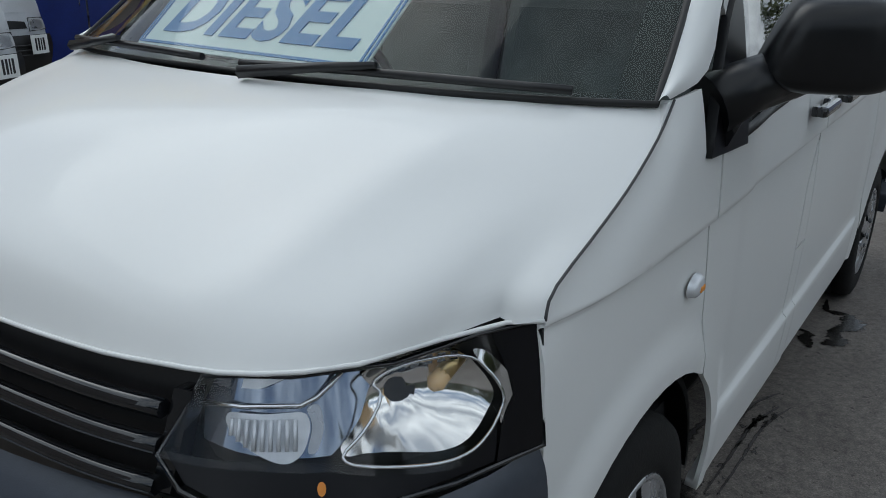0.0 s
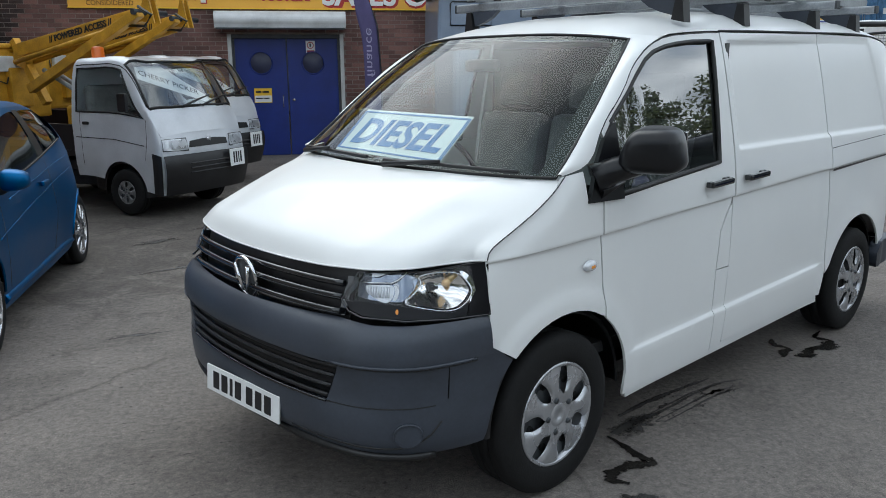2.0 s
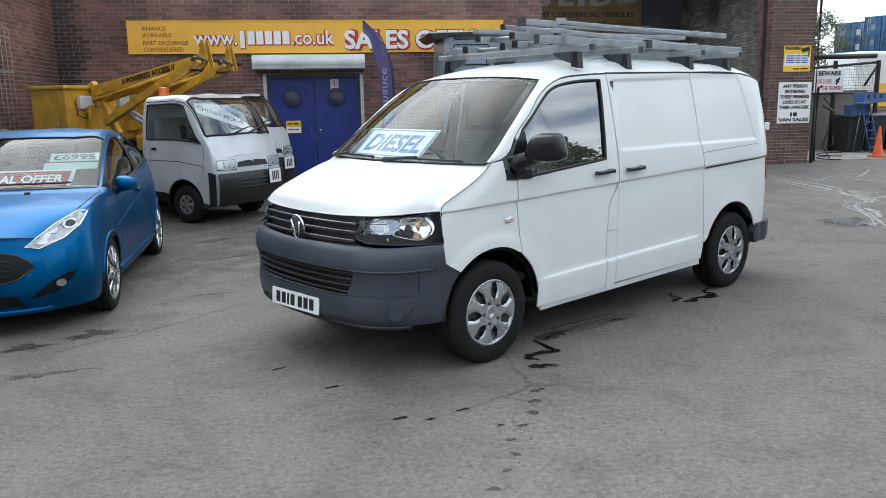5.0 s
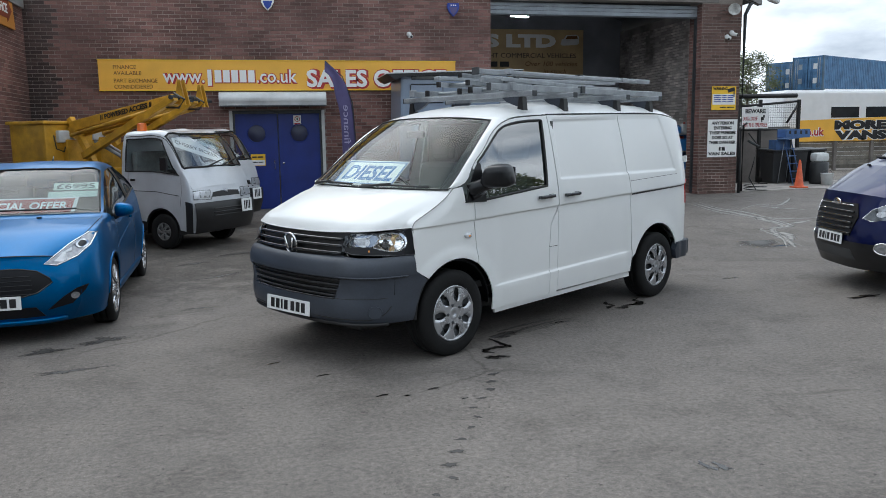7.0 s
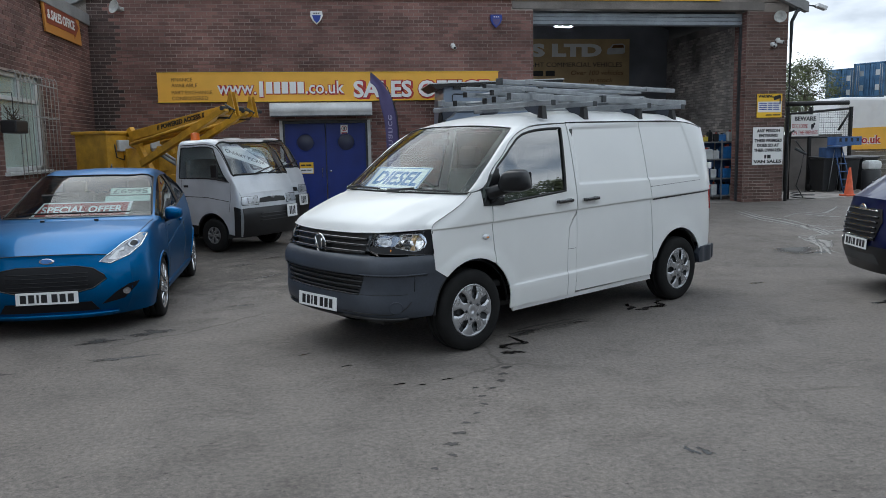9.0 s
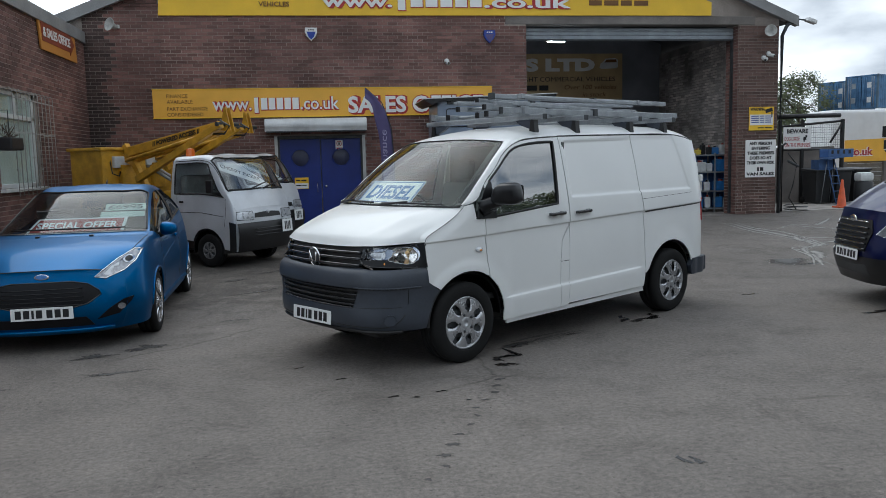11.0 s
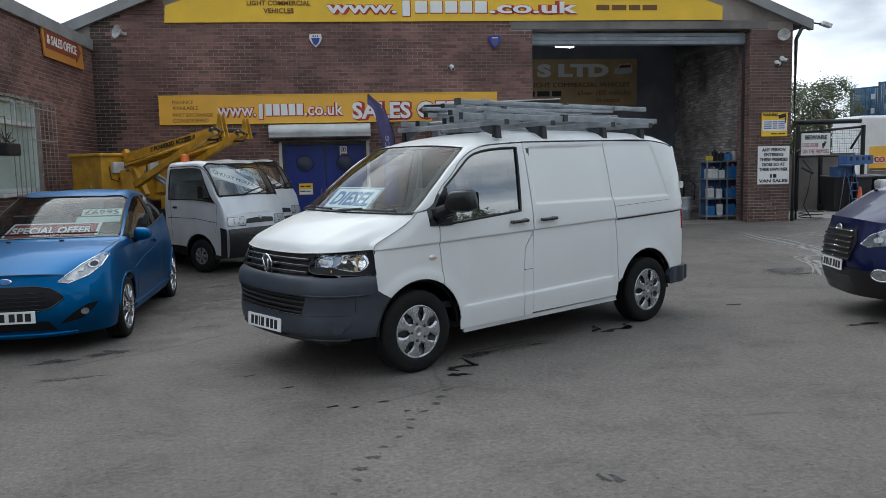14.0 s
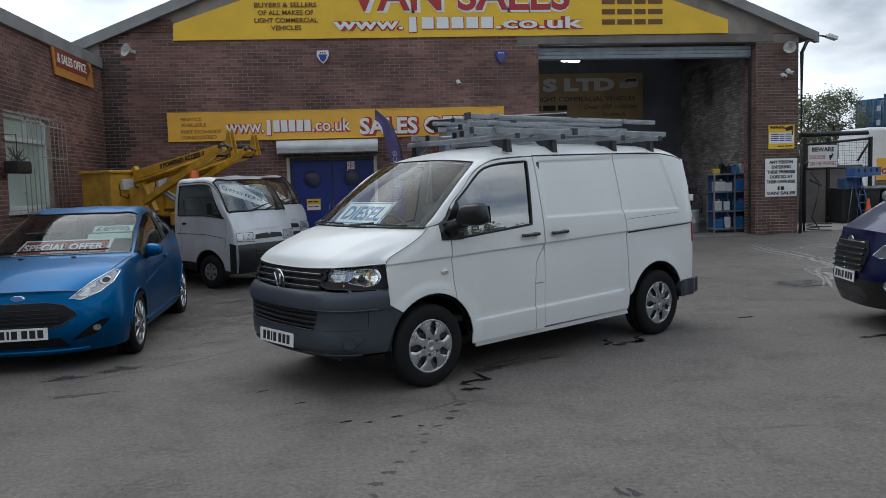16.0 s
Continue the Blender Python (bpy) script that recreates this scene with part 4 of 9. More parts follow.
def hood(u, v):
    e, c = curve_at(HOOD_EDGE, v), curve_at(HOOD_MID, v)
    p = 2.9 - 0.7 * v
    k = abs(u) ** p
    kz = abs(u) ** (2.6 + 1.2 * math.sin(math.pi * min(v, 1.0)))
    fold = 0.012 * math.exp(-((abs(u) - 0.62 - 0.12 * v) / 0.07) ** 2) * math.sin(math.pi * min(1.0, v * 0.95 + 0.05))
    y = c[1] + (e[1] - c[1]) * k
    e0 = HOOD_EDGE[0]
    y0 = HOOD_MID[0][1] + (e0[1] - HOOD_MID[0][1]) * abs(u) ** 2.9
    lip = min(e0[1], float(np.interp(abs(u) * e0[0], [q[0] for q in lip_line], [q[1] for q in lip_line])))
    y += (lip - y0) * (1 - smooth(0.0, 0.6, v)) * (1 - smooth(0.9, 1.0, abs(u)))
    return (u * e[0], y, c[2] + (e[2] - c[2]) * kz + fold)


hood_bm = grid(56, 30, lambda a, b: hood(2 * a - 1, b), (0, -0.3, 1))
bonnet = part("bonnet", hood_bm, "white", van)
part("bonnet_lip", rod([hood(-1 + k / 20, 0) for k in range(41)], 0.0035, 6), "white", bonnet)
for s in (1, -1):
    part("bonnet_joint", rod([(s * curve_at(HOOD_EDGE, k / 14)[0] * 1.001, curve_at(HOOD_EDGE, k / 14)[1], curve_at(HOOD_EDGE, k / 14)[2] + 0.0) for k in range(15)], 0.0024, 5), "gap", van)
part("scuttle_panel", grid(24, 3, lambda a, b: ((2 * a - 1) * 0.848, (hood(2 * a - 1, 1)[1] * (1 - b) + screen(2 * a - 1, 0)[1] * b) + 0.004, (hood(2 * a - 1, 1)[2] * (1 - b) + screen(2 * a - 1, 0)[2] * b) - 0.014 * math.sin(math.pi * b) - 0.004), (0, 0, 1)), "black", van, "black plastic scuttle panel")
for x0, x1, dz in ((0.74, 0.06, 0.0), (-0.06, -0.70, 0.004)):
    w0 = [x0 + (x1 - x0) * k / 10 for k in range(11)]
    blade = [Vector(screen(x / 0.855, 0.022 + 0.016 * math.sin(math.pi * i / 10))) + Vector((0, -0.02, 0.012 + dz)) for i, x in enumerate(w0)]
    wiper = part("wiper", rod(blade, 0.0085, 6), "black", van, "black wiper")
    arm = [Vector(screen(x1 / 0.855, 0.0)) + Vector((0.04, -0.05, 0.008)), Vector(screen((x0 * 0.35 + x1 * 0.65) / 0.855, 0.03)) + Vector((0, -0.035, 0.02)), blade[5] + Vector((0, -0.008, 0.014))]
    part("wiper_arm", rod(arm, [0.014, 0.010, 0.007], 6), "black", wiper)

# front bumper
BUMP_Z = [0.34, 0.37, 0.42, 0.5, 0.55, 0.66, 0.69, 0.72, 0.79, 0.825, 0.84]
BUMP_O = [-0.045, -0.015, 0.0, 0.004, -0.002, 0.002, 0.014, 0.018, 0.006, -0.02, -0.045]


def bumper(s, z):
    return nose(s, z, sample(BUMP_Z, BUMP_O, z) * (1 - 0.5 * smooth(0.8, 1.15, abs(s))))


s_in, s_gr = nose_s(0.52), nose_s(0.585)
E_ = NOSE_END
top_band = [(-E_ + 0.072, 0.69), (E_ - 0.072, 0.69), (E_ - 0.106, 0.712), (E_ - 0.112, 0.832), (nose_s(0.7), 0.832), (nose_s(0.55), 0.842), (0.3, 0.835), (0, 0.83), (-0.3, 0.835), (-nose_s(0.55), 0.842), (-nose_s(0.7), 0.832), (-E_ + 0.112, 0.832), (-E_ + 0.106, 0.712)]
middle = [(-s_in, 0.35), (s_in, 0.35), (s_in, 0.54), (0.2, 0.528), (-0.2, 0.528), (-s_in, 0.54)]
corner = [(s_in, 0.35), (E_ - 0.13, 0.35), (E_ - 0.11, 0.45), (E_ - 0.06, 0.57), (E_, 0.638), (E_ - 0.072, 0.69), (s_gr, 0.69), (s_in + 0.01, 0.56), (s_in, 0.54)]
front_bumper = part("front_bumper", join(sheet(top_band, bumper, (0.05, 0.02), (), 0.03, (0, -1, 0)), sheet(middle, bumper, (0.05, 0.03), (), 0.03, (0, -1, 0)),
                                         sheet(corner, bumper, (0.05, 0.03), (), 0.03, (0.5, -1, 0)), sheet([(-a, b) for a, b in corner], bumper, (0.05, 0.03), (), 0.03, (-0.5, -1, 0))), "bumper", van, "dark grey plastic front bumper")
part("grille_back", sheet([(-s_gr, 0.51), (s_gr, 0.51), (s_gr, 0.71), (-s_gr, 0.71)], lambda s, z: nose(s, z, -0.035), (0.06, 0.1), (), 0.0, (0, -1, 0)), "black", front_bumper)
for z in (0.555, 0.595, 0.635, 0.672):
    wide = s_in + (z - 0.54) * 0.42
    slat = part("grille_slat", join(rod([nose(wide * (k / 14 - 1), z, -0.008) for k in range(29)], 0.009, 6)), "black", front_bumper)
    if 0.57 < z < 0.66:
        part("bright_edge", rod([nose((wide - 0.01) * (k / 14 - 1), z, 0.001) for k in range(29)], 0.0012, 5), "dark_metal", slat)
part("grille_surround", rod([nose((s_in + 0.0) * (k / 14 - 1), 0.535, 0.0) for k in range(29)], 0.006, 6), "gloss_black", front_bumper)
for s in (1, -1):
    part("bumper_joint", rod([bumper(s * (s_gr + 0.01 + k * 0.03), 0.689)[0:3] for k in range(14)] + [bumper(s * (s_gr + 0.405), 0.66), bumper(s * (s_gr + 0.40), 0.56)], 0.0025, 5), "seal", front_bumper)
    part("bumper_step", rod([bumper(s * (s_in + k * 0.03), 0.535 + 0.0005 * k) for k in range(15)], 0.0025, 5), "seal", front_bumper)
    fog = [bumper(s * (nose_s(0.79) + 0.05 * math.cos(a)), 0.44 + 0.045 * math.sin(a)) for a in [2 * math.pi * k / 20 for k in range(20)]]
    part("fog_blank", rod([Vector(p) + Vector((s * 0.003, -0.003, 0)) for p in fog], 0.004, 6, True), "bumper", front_bumper)
    part("fog_dish", sheet([(s * (nose_s(0.79) + 0.046 * math.cos(a)), 0.44 + 0.041 * math.sin(a)) for a in [2 * math.pi * k / 20 for k in range(20)]], lambda q, z: nose(q, z, 0.006), 0.03, (), 0.0, (s, -1, 0)), "bumper", front_bumper)
    edge = [bumper(s * (s_in - 0.2 + k * 0.04), 0.385 + 0.00004 * max(0, k - 9) ** 4) for k in range(17)]
    part("bumper_lower_joint", rod(edge, 0.004, 5), "seal", front_bumper)
    ledge = [Vector(bumper(s * (s_in + 0.02 + (E_ - 0.2 - s_in) * k / 14), 0.694 - 0.004 * k / 14)) for k in range(15)]
    part("bumper_ledge", rod(ledge, [0.003] + [0.006] * 13 + [0.003], 8), "bumper", front_bumper)
    part("bumper_ledge_shadow", rod([p + Vector((0, 0.003, -0.008)) for p in ledge], 0.003, 5), "seal", front_bumper)
plate_on(van, pose(0.01, -0.914, 0.424, 86, 0, 4), [0.045, 0.045, 0.02, 0.045, 0.0, 0.045, 0.045, 0.045])
part("splitter_lip", rod([nose(-0.95 + 1.9 * k / 40, 0.345, -0.03) for k in range(41)], 0.016, 6), "black", front_bumper)

# upper grille
g_end = nose_s(0.575)
grille = part("front_grille", sheet([(-g_end, 0.82), (g_end, 0.82), (g_end + 0.02, 1.0), (-g_end - 0.02, 1.0)], lambda s, z: nose(s, z, -0.08 - 0.2 * max(0, z - 0.83)), (0.06, 0.08), (), 0.0, (0, -1, 0)), "black", van, "black slatted grille with bright lines")
for z, d in ((0.862, -0.046), (0.912, -0.06), (0.958, -0.072)):
    bar = [nose((g_end - 0.012) * (k / 16 - 1), z, d) for k in range(33)]
    slat = part("grille_slat", join(rod(bar, 0.013, 6)), "gloss_black", grille)
    if z < 0.95:
        part("bright_edge", rod([Vector(p) + Vector((0, -0.0125, -0.004)) for p in bar], 0.0014, 5), "dark_metal", slat)
for s in (1, -1):
    part("grille_end", sheet([(s * (g_end - 0.03), 0.846), (s * (g_end + 0.0), 0.848), (s * (g_end + 0.03), 0.985), (s * (g_end + 0.0), 0.985)], lambda q, z: nose(q, z, -0.05 - 0.2 * max(0, z - 0.83)), 0.05, (), 0.03, (0, -1, 0)), "gloss_black", grille)
badge = part("round_badge", moved(lathe([(0.0, 0.012), (0.074, 0.006), (0.076, 0.0)], 36, 'Y'), pose(0, -0.852, 0.892, 8, 0, 0) @ Matrix.Diagonal((1, -1, 1, 1))), "dark_metal", van, "round chrome-rimmed badge")
part("badge_ring", moved(rod([(0.079 * math.cos(2 * math.pi * k / 36), 0.0, 0.082 * math.sin(2 * math.pi * k / 36)) for k in range(36)], 0.0085, 8, True), pose(0, -0.856, 0.892, 8, 0, 0)), "chrome", badge)
for x0, x1 in ((-0.05, -0.016), (0.05, 0.016)):
    part("badge_stroke", moved(rod([(x0, -0.012, 0.055), (x1, -0.012, -0.055)], 0.0095, 6), pose(0, -0.856, 0.892, 8, 0, 0)), "chrome", badge)

# headlamps
def around(q, z, a, b, n=14):
    return [(q + a * math.cos(2 * math.pi * k / n), z + b * math.sin(2 * math.pi * k / n)) for k in range(n)]


for s in (1, -1):
    def lamp_at(off):
        return lambda q, z: nose(s * q * 1.022, z, (off - 0.5 * max(0.0, z - 0.85) - 0.01) * (1 - 0.3 * smooth(E_ - 0.33, E_ - 0.165, q) - 0.5 * smooth(E_ - 0.215, E_ - 0.135, q)))
    face = (s * 0.5, -1, 0.3)
    outline = [(0.556, 0.905), (0.585, 0.955), (0.603, 1.0), (0.75, 1.004), (0.936, 1.0), (1.076, 1.012), (1.148, 1.028), (1.148, 0.835), (0.984, 0.841), (0.82, 0.85), (0.66, 0.858), (0.60, 0.872)]
    lamp = part("headlamp", sheet(outline, lamp_at(-0.095), 0.04, (), 0.0, face), "black", van, "clear headlamp with chrome reflector")
    part("lamp_cover", sheet([(0.556, 0.905), (0.585, 0.955), (0.603, 1.0), (0.75, 1.004), (0.936, 1.0), (1.098, 1.014), (1.106, 0.925), (1.078, 0.888), (1.03, 0.866), (0.98, 0.863), (0.9, 0.881), (0.8, 0.901), (0.7, 0.906)], lamp_at(-0.008), 0.03, (), 0.0, face), "lens", lamp, "clear lamp cover")
    part("lamp_rim", rod([lamp_at(-0.014)(a, b) for a, b in outline], 0.004, 6, True), "gloss_black", lamp)
    part("lamp_end_panel", sheet([(1.092, 1.012), (1.146, 1.026), (1.146, 0.838), (1.06, 0.842), (1.08, 0.885), (1.104, 0.925), (1.102, 0.96)], lamp_at(-0.018), 0.03, (), 0.0, face), "lamp_black", lamp)
    part("lamp_chin", sheet([(0.562, 0.906), (0.60, 0.876), (0.66, 0.862), (0.82, 0.854), (0.984, 0.845), (1.06, 0.842), (1.076, 0.888), (1.03, 0.868), (0.98, 0.865), (0.9, 0.883), (0.80, 0.903), (0.70, 0.908)], lamp_at(-0.022), 0.03, (), 0.0, face), "lamp_black", lamp)
    # the dark inner dome that carries the direction lamp
    part("lamp_dome", sheet([(0.60, 0.912), (0.70, 0.908), (0.808, 0.905), (0.872, 0.936), (0.905, 0.966), (0.888, 0.984), (0.92, 0.995), (0.75, 1.0), (0.607, 0.996), (0.59, 0.955)],
                            lambda q, z: lamp_at(-0.052 + 0.02 * math.sin(math.pi * min(1.0, max(0.0, (q - 0.6) / 0.3))))(q, z), 0.02, (), 0.0, face), "lamp_dome", lamp)
    for k in range(9):
        part("lens_rib", rod([lamp_at(-0.012)(0.664 + 0.0115 * k, 0.924 if k > 2 else 0.94 - 0.006 * k), lamp_at(-0.012)(0.664 + 0.0115 * k, 0.958)], 0.003, 5), "clear_ribbed", lamp)

    def bowl(q, z):
        a, b = (q - 0.965) / 0.15, (z - 0.93) / 0.07
        d = math.sqrt(min(1.0, a * a * 0.85 + b * b * 0.8))
        step = 0.006 * ((q * 14 + 0.6 * b) % 1.0)
        return lamp_at(-0.024 - 0.07 * (1 - d * d) - step * (1 - d))(q, z)
    bowl_edge = [(0.808, 0.905), (0.872, 0.936), (0.908, 0.966), (0.89, 0.983), (0.932, 0.993), (1.06, 0.99), (1.088, 0.952), (1.096, 0.92), (1.074, 0.89), (1.028, 0.869), (0.98, 0.866), (0.896, 0.885)]
    bowl_soft = rounded(bowl_edge)
    part("reflector", sheet(bowl_soft, bowl, 0.011, (), 0.0, face), "reflector", lamp, "stepped chrome reflector")
    part("reflector_rim", rod([lamp_at(-0.02)(a, b) for a, b in bowl_soft], 0.0025, 6, True), "chrome", lamp)
    part("reflector_band", sheet(rounded([(1.06, 0.994), (1.085, 0.99), (1.108, 0.95), (1.112, 0.915), (1.09, 0.886), (1.078, 0.89), (1.098, 0.92), (1.09, 0.953)]), lamp_at(-0.02), 0.02, (), 0.0, face), "chrome", lamp)
    for k in range(6):
        part("reflector_tooth", sheet([(0.925 + 0.021 * k, 0.981), (0.938 + 0.021 * k, 0.981), (0.942 + 0.021 * k, 0.992), (0.929 + 0.021 * k, 0.992)], lamp_at(-0.03), 0.02, (), 0.0, face), "gloss_black", lamp)
    holder = Vector(lamp_at(-0.055)(1.062, 0.978))
    tip = Vector(lamp_at(-0.05)(1.0, 0.942))
    part("bulb_holder", rod([holder, holder.lerp(tip, 0.6)], 0.013, 10), "brass", lamp)
    part("lamp_bulb", rod([holder.lerp(tip, 0.55), holder.lerp(tip, 0.85), tip], [0.013, 0.014, 0.006], 12), "bulb", lamp)
    part("direction_lamp", sheet(rounded([(0.644, 0.943), (0.648, 0.961), (0.768, 0.963), (0.78, 0.944), (0.768, 0.914), (0.744, 0.905), (0.712, 0.915)]),
                                 lambda q, z: lamp_at(-0.03 + 0.014 * math.sin(math.pi * min(1.0, max(0.0, (q - 0.64) / 0.14))))(q, z), 0.012, (), 0.006, face), "clear_ribbed", lamp, "ribbed clear direction lamp")
    part("direction_rim", sheet(rounded([(0.77, 0.964), (0.795, 0.968), (0.80, 0.94), (0.786, 0.912), (0.77, 0.912), (0.783, 0.944)]), lamp_at(-0.028), 0.02, (), 0.0, face), "silver", lamp)
    part("lamp_trim_line", rod([lamp_at(-0.024)(a, b) for a, b in ((0.604, 0.965), (0.68, 0.966), (0.764, 0.967), (0.79, 0.975), (0.815, 0.988), (0.838, 1.0))], 0.0035, 6), "chrome", lamp)
    part("side_lamp", sheet([(0.672, 1.0), (0.752, 1.0), (0.70, 0.985), (0.668, 0.985)], lamp_at(-0.026), 0.02, (), 0.0, face), "clear_ribbed", lamp)
    part("amber_marker", sheet(around(0.79, 0.88, 0.006, 0.008), lamp_at(-0.016), 0.02, (), 0.0, face), "amber", lamp)
    # side repeater
    rep = part("side_repeater", moved(lathe([(0.0, 0.013), (0.6, 0.011), (0.88, 0.006), (1.0, -0.006)], 28), pose(s * 0.909, 0.155, 0.925, 0, 0, s * 1.5) @ Matrix.Diagonal((s, 0.041, 0.023, 1))), "clear_ribbed", van, "clear side repeater lamp")
    part("repeater_bulb", moved(block((0, 0, 0), (0.012, 0.026, 0.013), 0.004), pose(s * 0.9175, 0.158, 0.922)), "amber", rep)
    # door mirror
    shell = bmesh.new()
    bmesh.ops.create_uvsphere(shell, u_segments=28, v_segments=18, radius=1.0)
    for v in shell.verts:
        c = [math.copysign(abs(q) ** 0.52, q) for q in v.co]
        inner = c[0] * s < 0
        wide = 1.0 - (0.34 if inner else 0.14) * smooth(-0.7, 1.0, c[2])
        v.co = Vector((c[0] * (0.138 if inner else 0.12) * wide, c[1] * (0.125 if c[1] < 0 else 0.08) * (1 - 0.25 * c[0] * s), c[2] * (0.098 if c[2] > 0 else 0.08)))
    for f in shell.faces:
        f.smooth = True
    # the driver's mirror is folded back against the door
    out_m = pose(1.035, 0.385, 1.368, 4, 0, 14) if s == 1 else pose(-0.985, 0.45, 1.37, 0, 0, 76)
    mirror = part("door_mirror", moved(shell, out_m), "satin_black", van, "black door mirror")
    part("mirror_arm", join(rod([(s * 0.875, 0.2, 1.262), (s * 0.925, 0.255, 1.295), (s * 0.985, 0.335, 1.322)], [0.062, 0.052, 0.05], 14), rod([(s * 0.893, 0.2, 1.215), (s * 0.9, 0.37, 1.238)], [0.035, 0.008], 8)), "satin_black", mirror)
    part("mirror_glass", moved(block((0, 0.076, 0.0), (0.19, 0.006, 0.14), 0.002), out_m), "chrome", mirror, "mirror glass")

# cab
part("cab_floor", block((0, 0.55, 0.5), (1.6, 1.4, 0.05)), "dash", van)
part("bulkhead", block((0, 1.36, 1.1), (1.56, 0.03, 1.4)), "bulkhead", van)
part("headlining", grid(6, 6, lambda a, b: ((2 * a - 1) * 0.66, 0.64 + 0.71 * b, 1.82 + 0.06 * b - 0.04 * abs(2 * a - 1) ** 3), (0, 0, -1)), "trim_light", van)
dash = part("dashboard", join(grid(16, 8, lambda a, b: ((2 * a - 1) * 0.82, 0.01 - 0.17 * (1 - abs(2 * a - 1) ** 3) * (1 - b) + 0.5 * b, 1.245 - 0.02 * b - 0.12 * b ** 4), (0, 0, 1)), block((0, 0.5, 0.95), (1.58, 0.12, 0.36), 0.05)), "dash", van, "dark dashboard")
part("steering_wheel", moved(rod([(0.19 * math.cos(2 * math.pi * k / 28), 0.19 * math.sin(2 * math.pi * k / 28), 0) for k in range(28)], 0.015, 8, True), pose(-0.40, 0.62, 1.17, -62, 0, 0)), "black", dash)
for x, wdt in ((-0.42, 0.48), (0.30, 0.85)):
    seat = part("cab_seat", join(block((x, 0.82, 0.78), (wdt, 0.5, 0.2), 0.06)), "seat", van, "grey cloth cab seat")
    part("seat_back", moved(block((0, 0, 0.3), (wdt, 0.14, 0.66), 0.06), pose(x, 1.06, 0.82, -12, 0, 0)), "seat", seat)
    for hx in ([x] if wdt < 0.6 else [x - 0.2, x + 0.2]):
        part("headrest", moved(block((0, 0, 0), (0.26, 0.1, 0.2), 0.04), pose(hx, 1.21, 1.56, -12, 0, 0)), "seat", seat)
part("rear_view_mirror", block((0, 0.46, 1.70), (0.22, 0.03, 0.06), 0.015), "black", van)

# price card behind the windscreen
card_m = VAN_POSE @ pose(-0.19, -0.015, 1.285, 44, 0, -5.5)
card = thing("windscreen_card", card_m, "white card with blue lettering behind the van windscreen", "sign")
part("card_board", block((0, 0.14, 0), (0.88, 0.28, 0.006), 0.002), "card", card)
for yy in (0.018, 0.262):
    part("card_line", block((0, yy, 0.0045), (0.86, 0.008, 0.002)), "card_blue", card)
for xx in (-0.435, 0.435, -0.422, 0.422):
    part("card_line", block((xx, 0.14, 0.0045), (0.006, 0.25, 0.002)), "card_blue", card)
lettering("DIESEL", 0.225, pose(0, 0.062, 0.005), "card_blue", card, "card_letters", 0.001, 'CENTER', 0.74, 0.15, 0.006)

# ---- roof bars and the aluminium stack on them ----
for k, y in enumerate((1.08, 1.66, 2.52, 3.12)):
    bar = thing("roof_bar", VAN_POSE @ pose(0, y, 1.915), "aluminium roof bar on black feet across the van roof", "roof bar", "bars on the van roof")
    part("cross_bar", block((0, 0, 0.115), (1.62, 0.05, 0.045), 0.008), "alu", bar)
    for s in (1, -1):
        foot = prism([(-0.026, -0.01), (0.042, -0.025), (0.028, 0.088), (-0.008, 0.088)], 0.058)
        part("bar_foot", moved(foot, pose(s * 0.68, -0.037, 0.0) @ Matrix.Diagonal((s, 1, 1, 1))), "black", bar)
        part("bar_gusset", moved(prism([(-0.03, 0.01), (-0.012, 0.092), (-0.21, 0.092), (-0.16, 0.055), (-0.1, 0.03)], 0.03), pose(s * 0.68, -0.024, 0.0) @ Matrix.Diagonal((s, 1, 1, 1))), "bumper", bar)
        part("bar_end", block((s * 0.813, 0, 0.115), (0.012, 0.052, 0.047), 0.004), "dark_metal", bar)


def ladder(name, m, length, width, rungs, tall, label):
    t = thing(name, m, label, "ladder", "frames stacked on the roof bars")
    for s in (1, -1):
        part("stile", block((s * width / 2, length / 2, 0), (0.025, length, tall), 0.004), "alu", t)
        part("stile_cap", block((s * width / 2, 0.0, 0), (0.034, 0.03, tall + 0.006), 0.004), "black", t)
    for k in range(rungs):
        part("rung", rod([(-width / 2, 0.15 + (length - 0.3) * k / max(1, rungs - 1), 0), (width / 2, 0.15 + (length - 0.3) * k / max(1, rungs - 1), 0)], 0.016, 8), "alu", t)
    return t


Z0 = 2.055
ladder("ladder", VAN_POSE @ pose(-0.3, 1.1, Z0 + 0.035, 0, 0, 1.5), 2.4, 0.42, 7, 0.05, "dull aluminium ladder lying on the roof bars")
ladder("ladder", VAN_POSE @ pose(0.33, 1.0, Z0 + 0.035, 0, 0, -2), 2.5, 0.38, 7, 0.05, "aluminium ladder lying beside another on the bars")
ladder("ladder", VAN_POSE @ pose(-0.12, 1.05, Z0 + 0.105, 0.4, 0, 2.5), 2.6, 0.36, 8, 0.045, "aluminium ladder stacked on top of the others")
frame_rack = thing("rack_frame", VAN_POSE @ pose(0.42, 0.85, Z0 + 0.105, -1.0, 0, 4.5), "long aluminium frame with brackets stacked on ladders", "rack", "frames stacked on the roof bars")
part("rail", block((0, 1.35, 0.0), (0.04, 2.7, 0.045), 0.006), "alu", frame_rack)
part("rail", block((0.14, 1.35, 0.0), (0.025, 2.5, 0.035), 0.006), "alu", frame_rack)
for k in range(6):
    part("bracket", block((0.07, 0.3 + 0.44 * k, 0.0), (0.14, 0.03, 0.025), 0.006), "dark_metal", frame_rack)
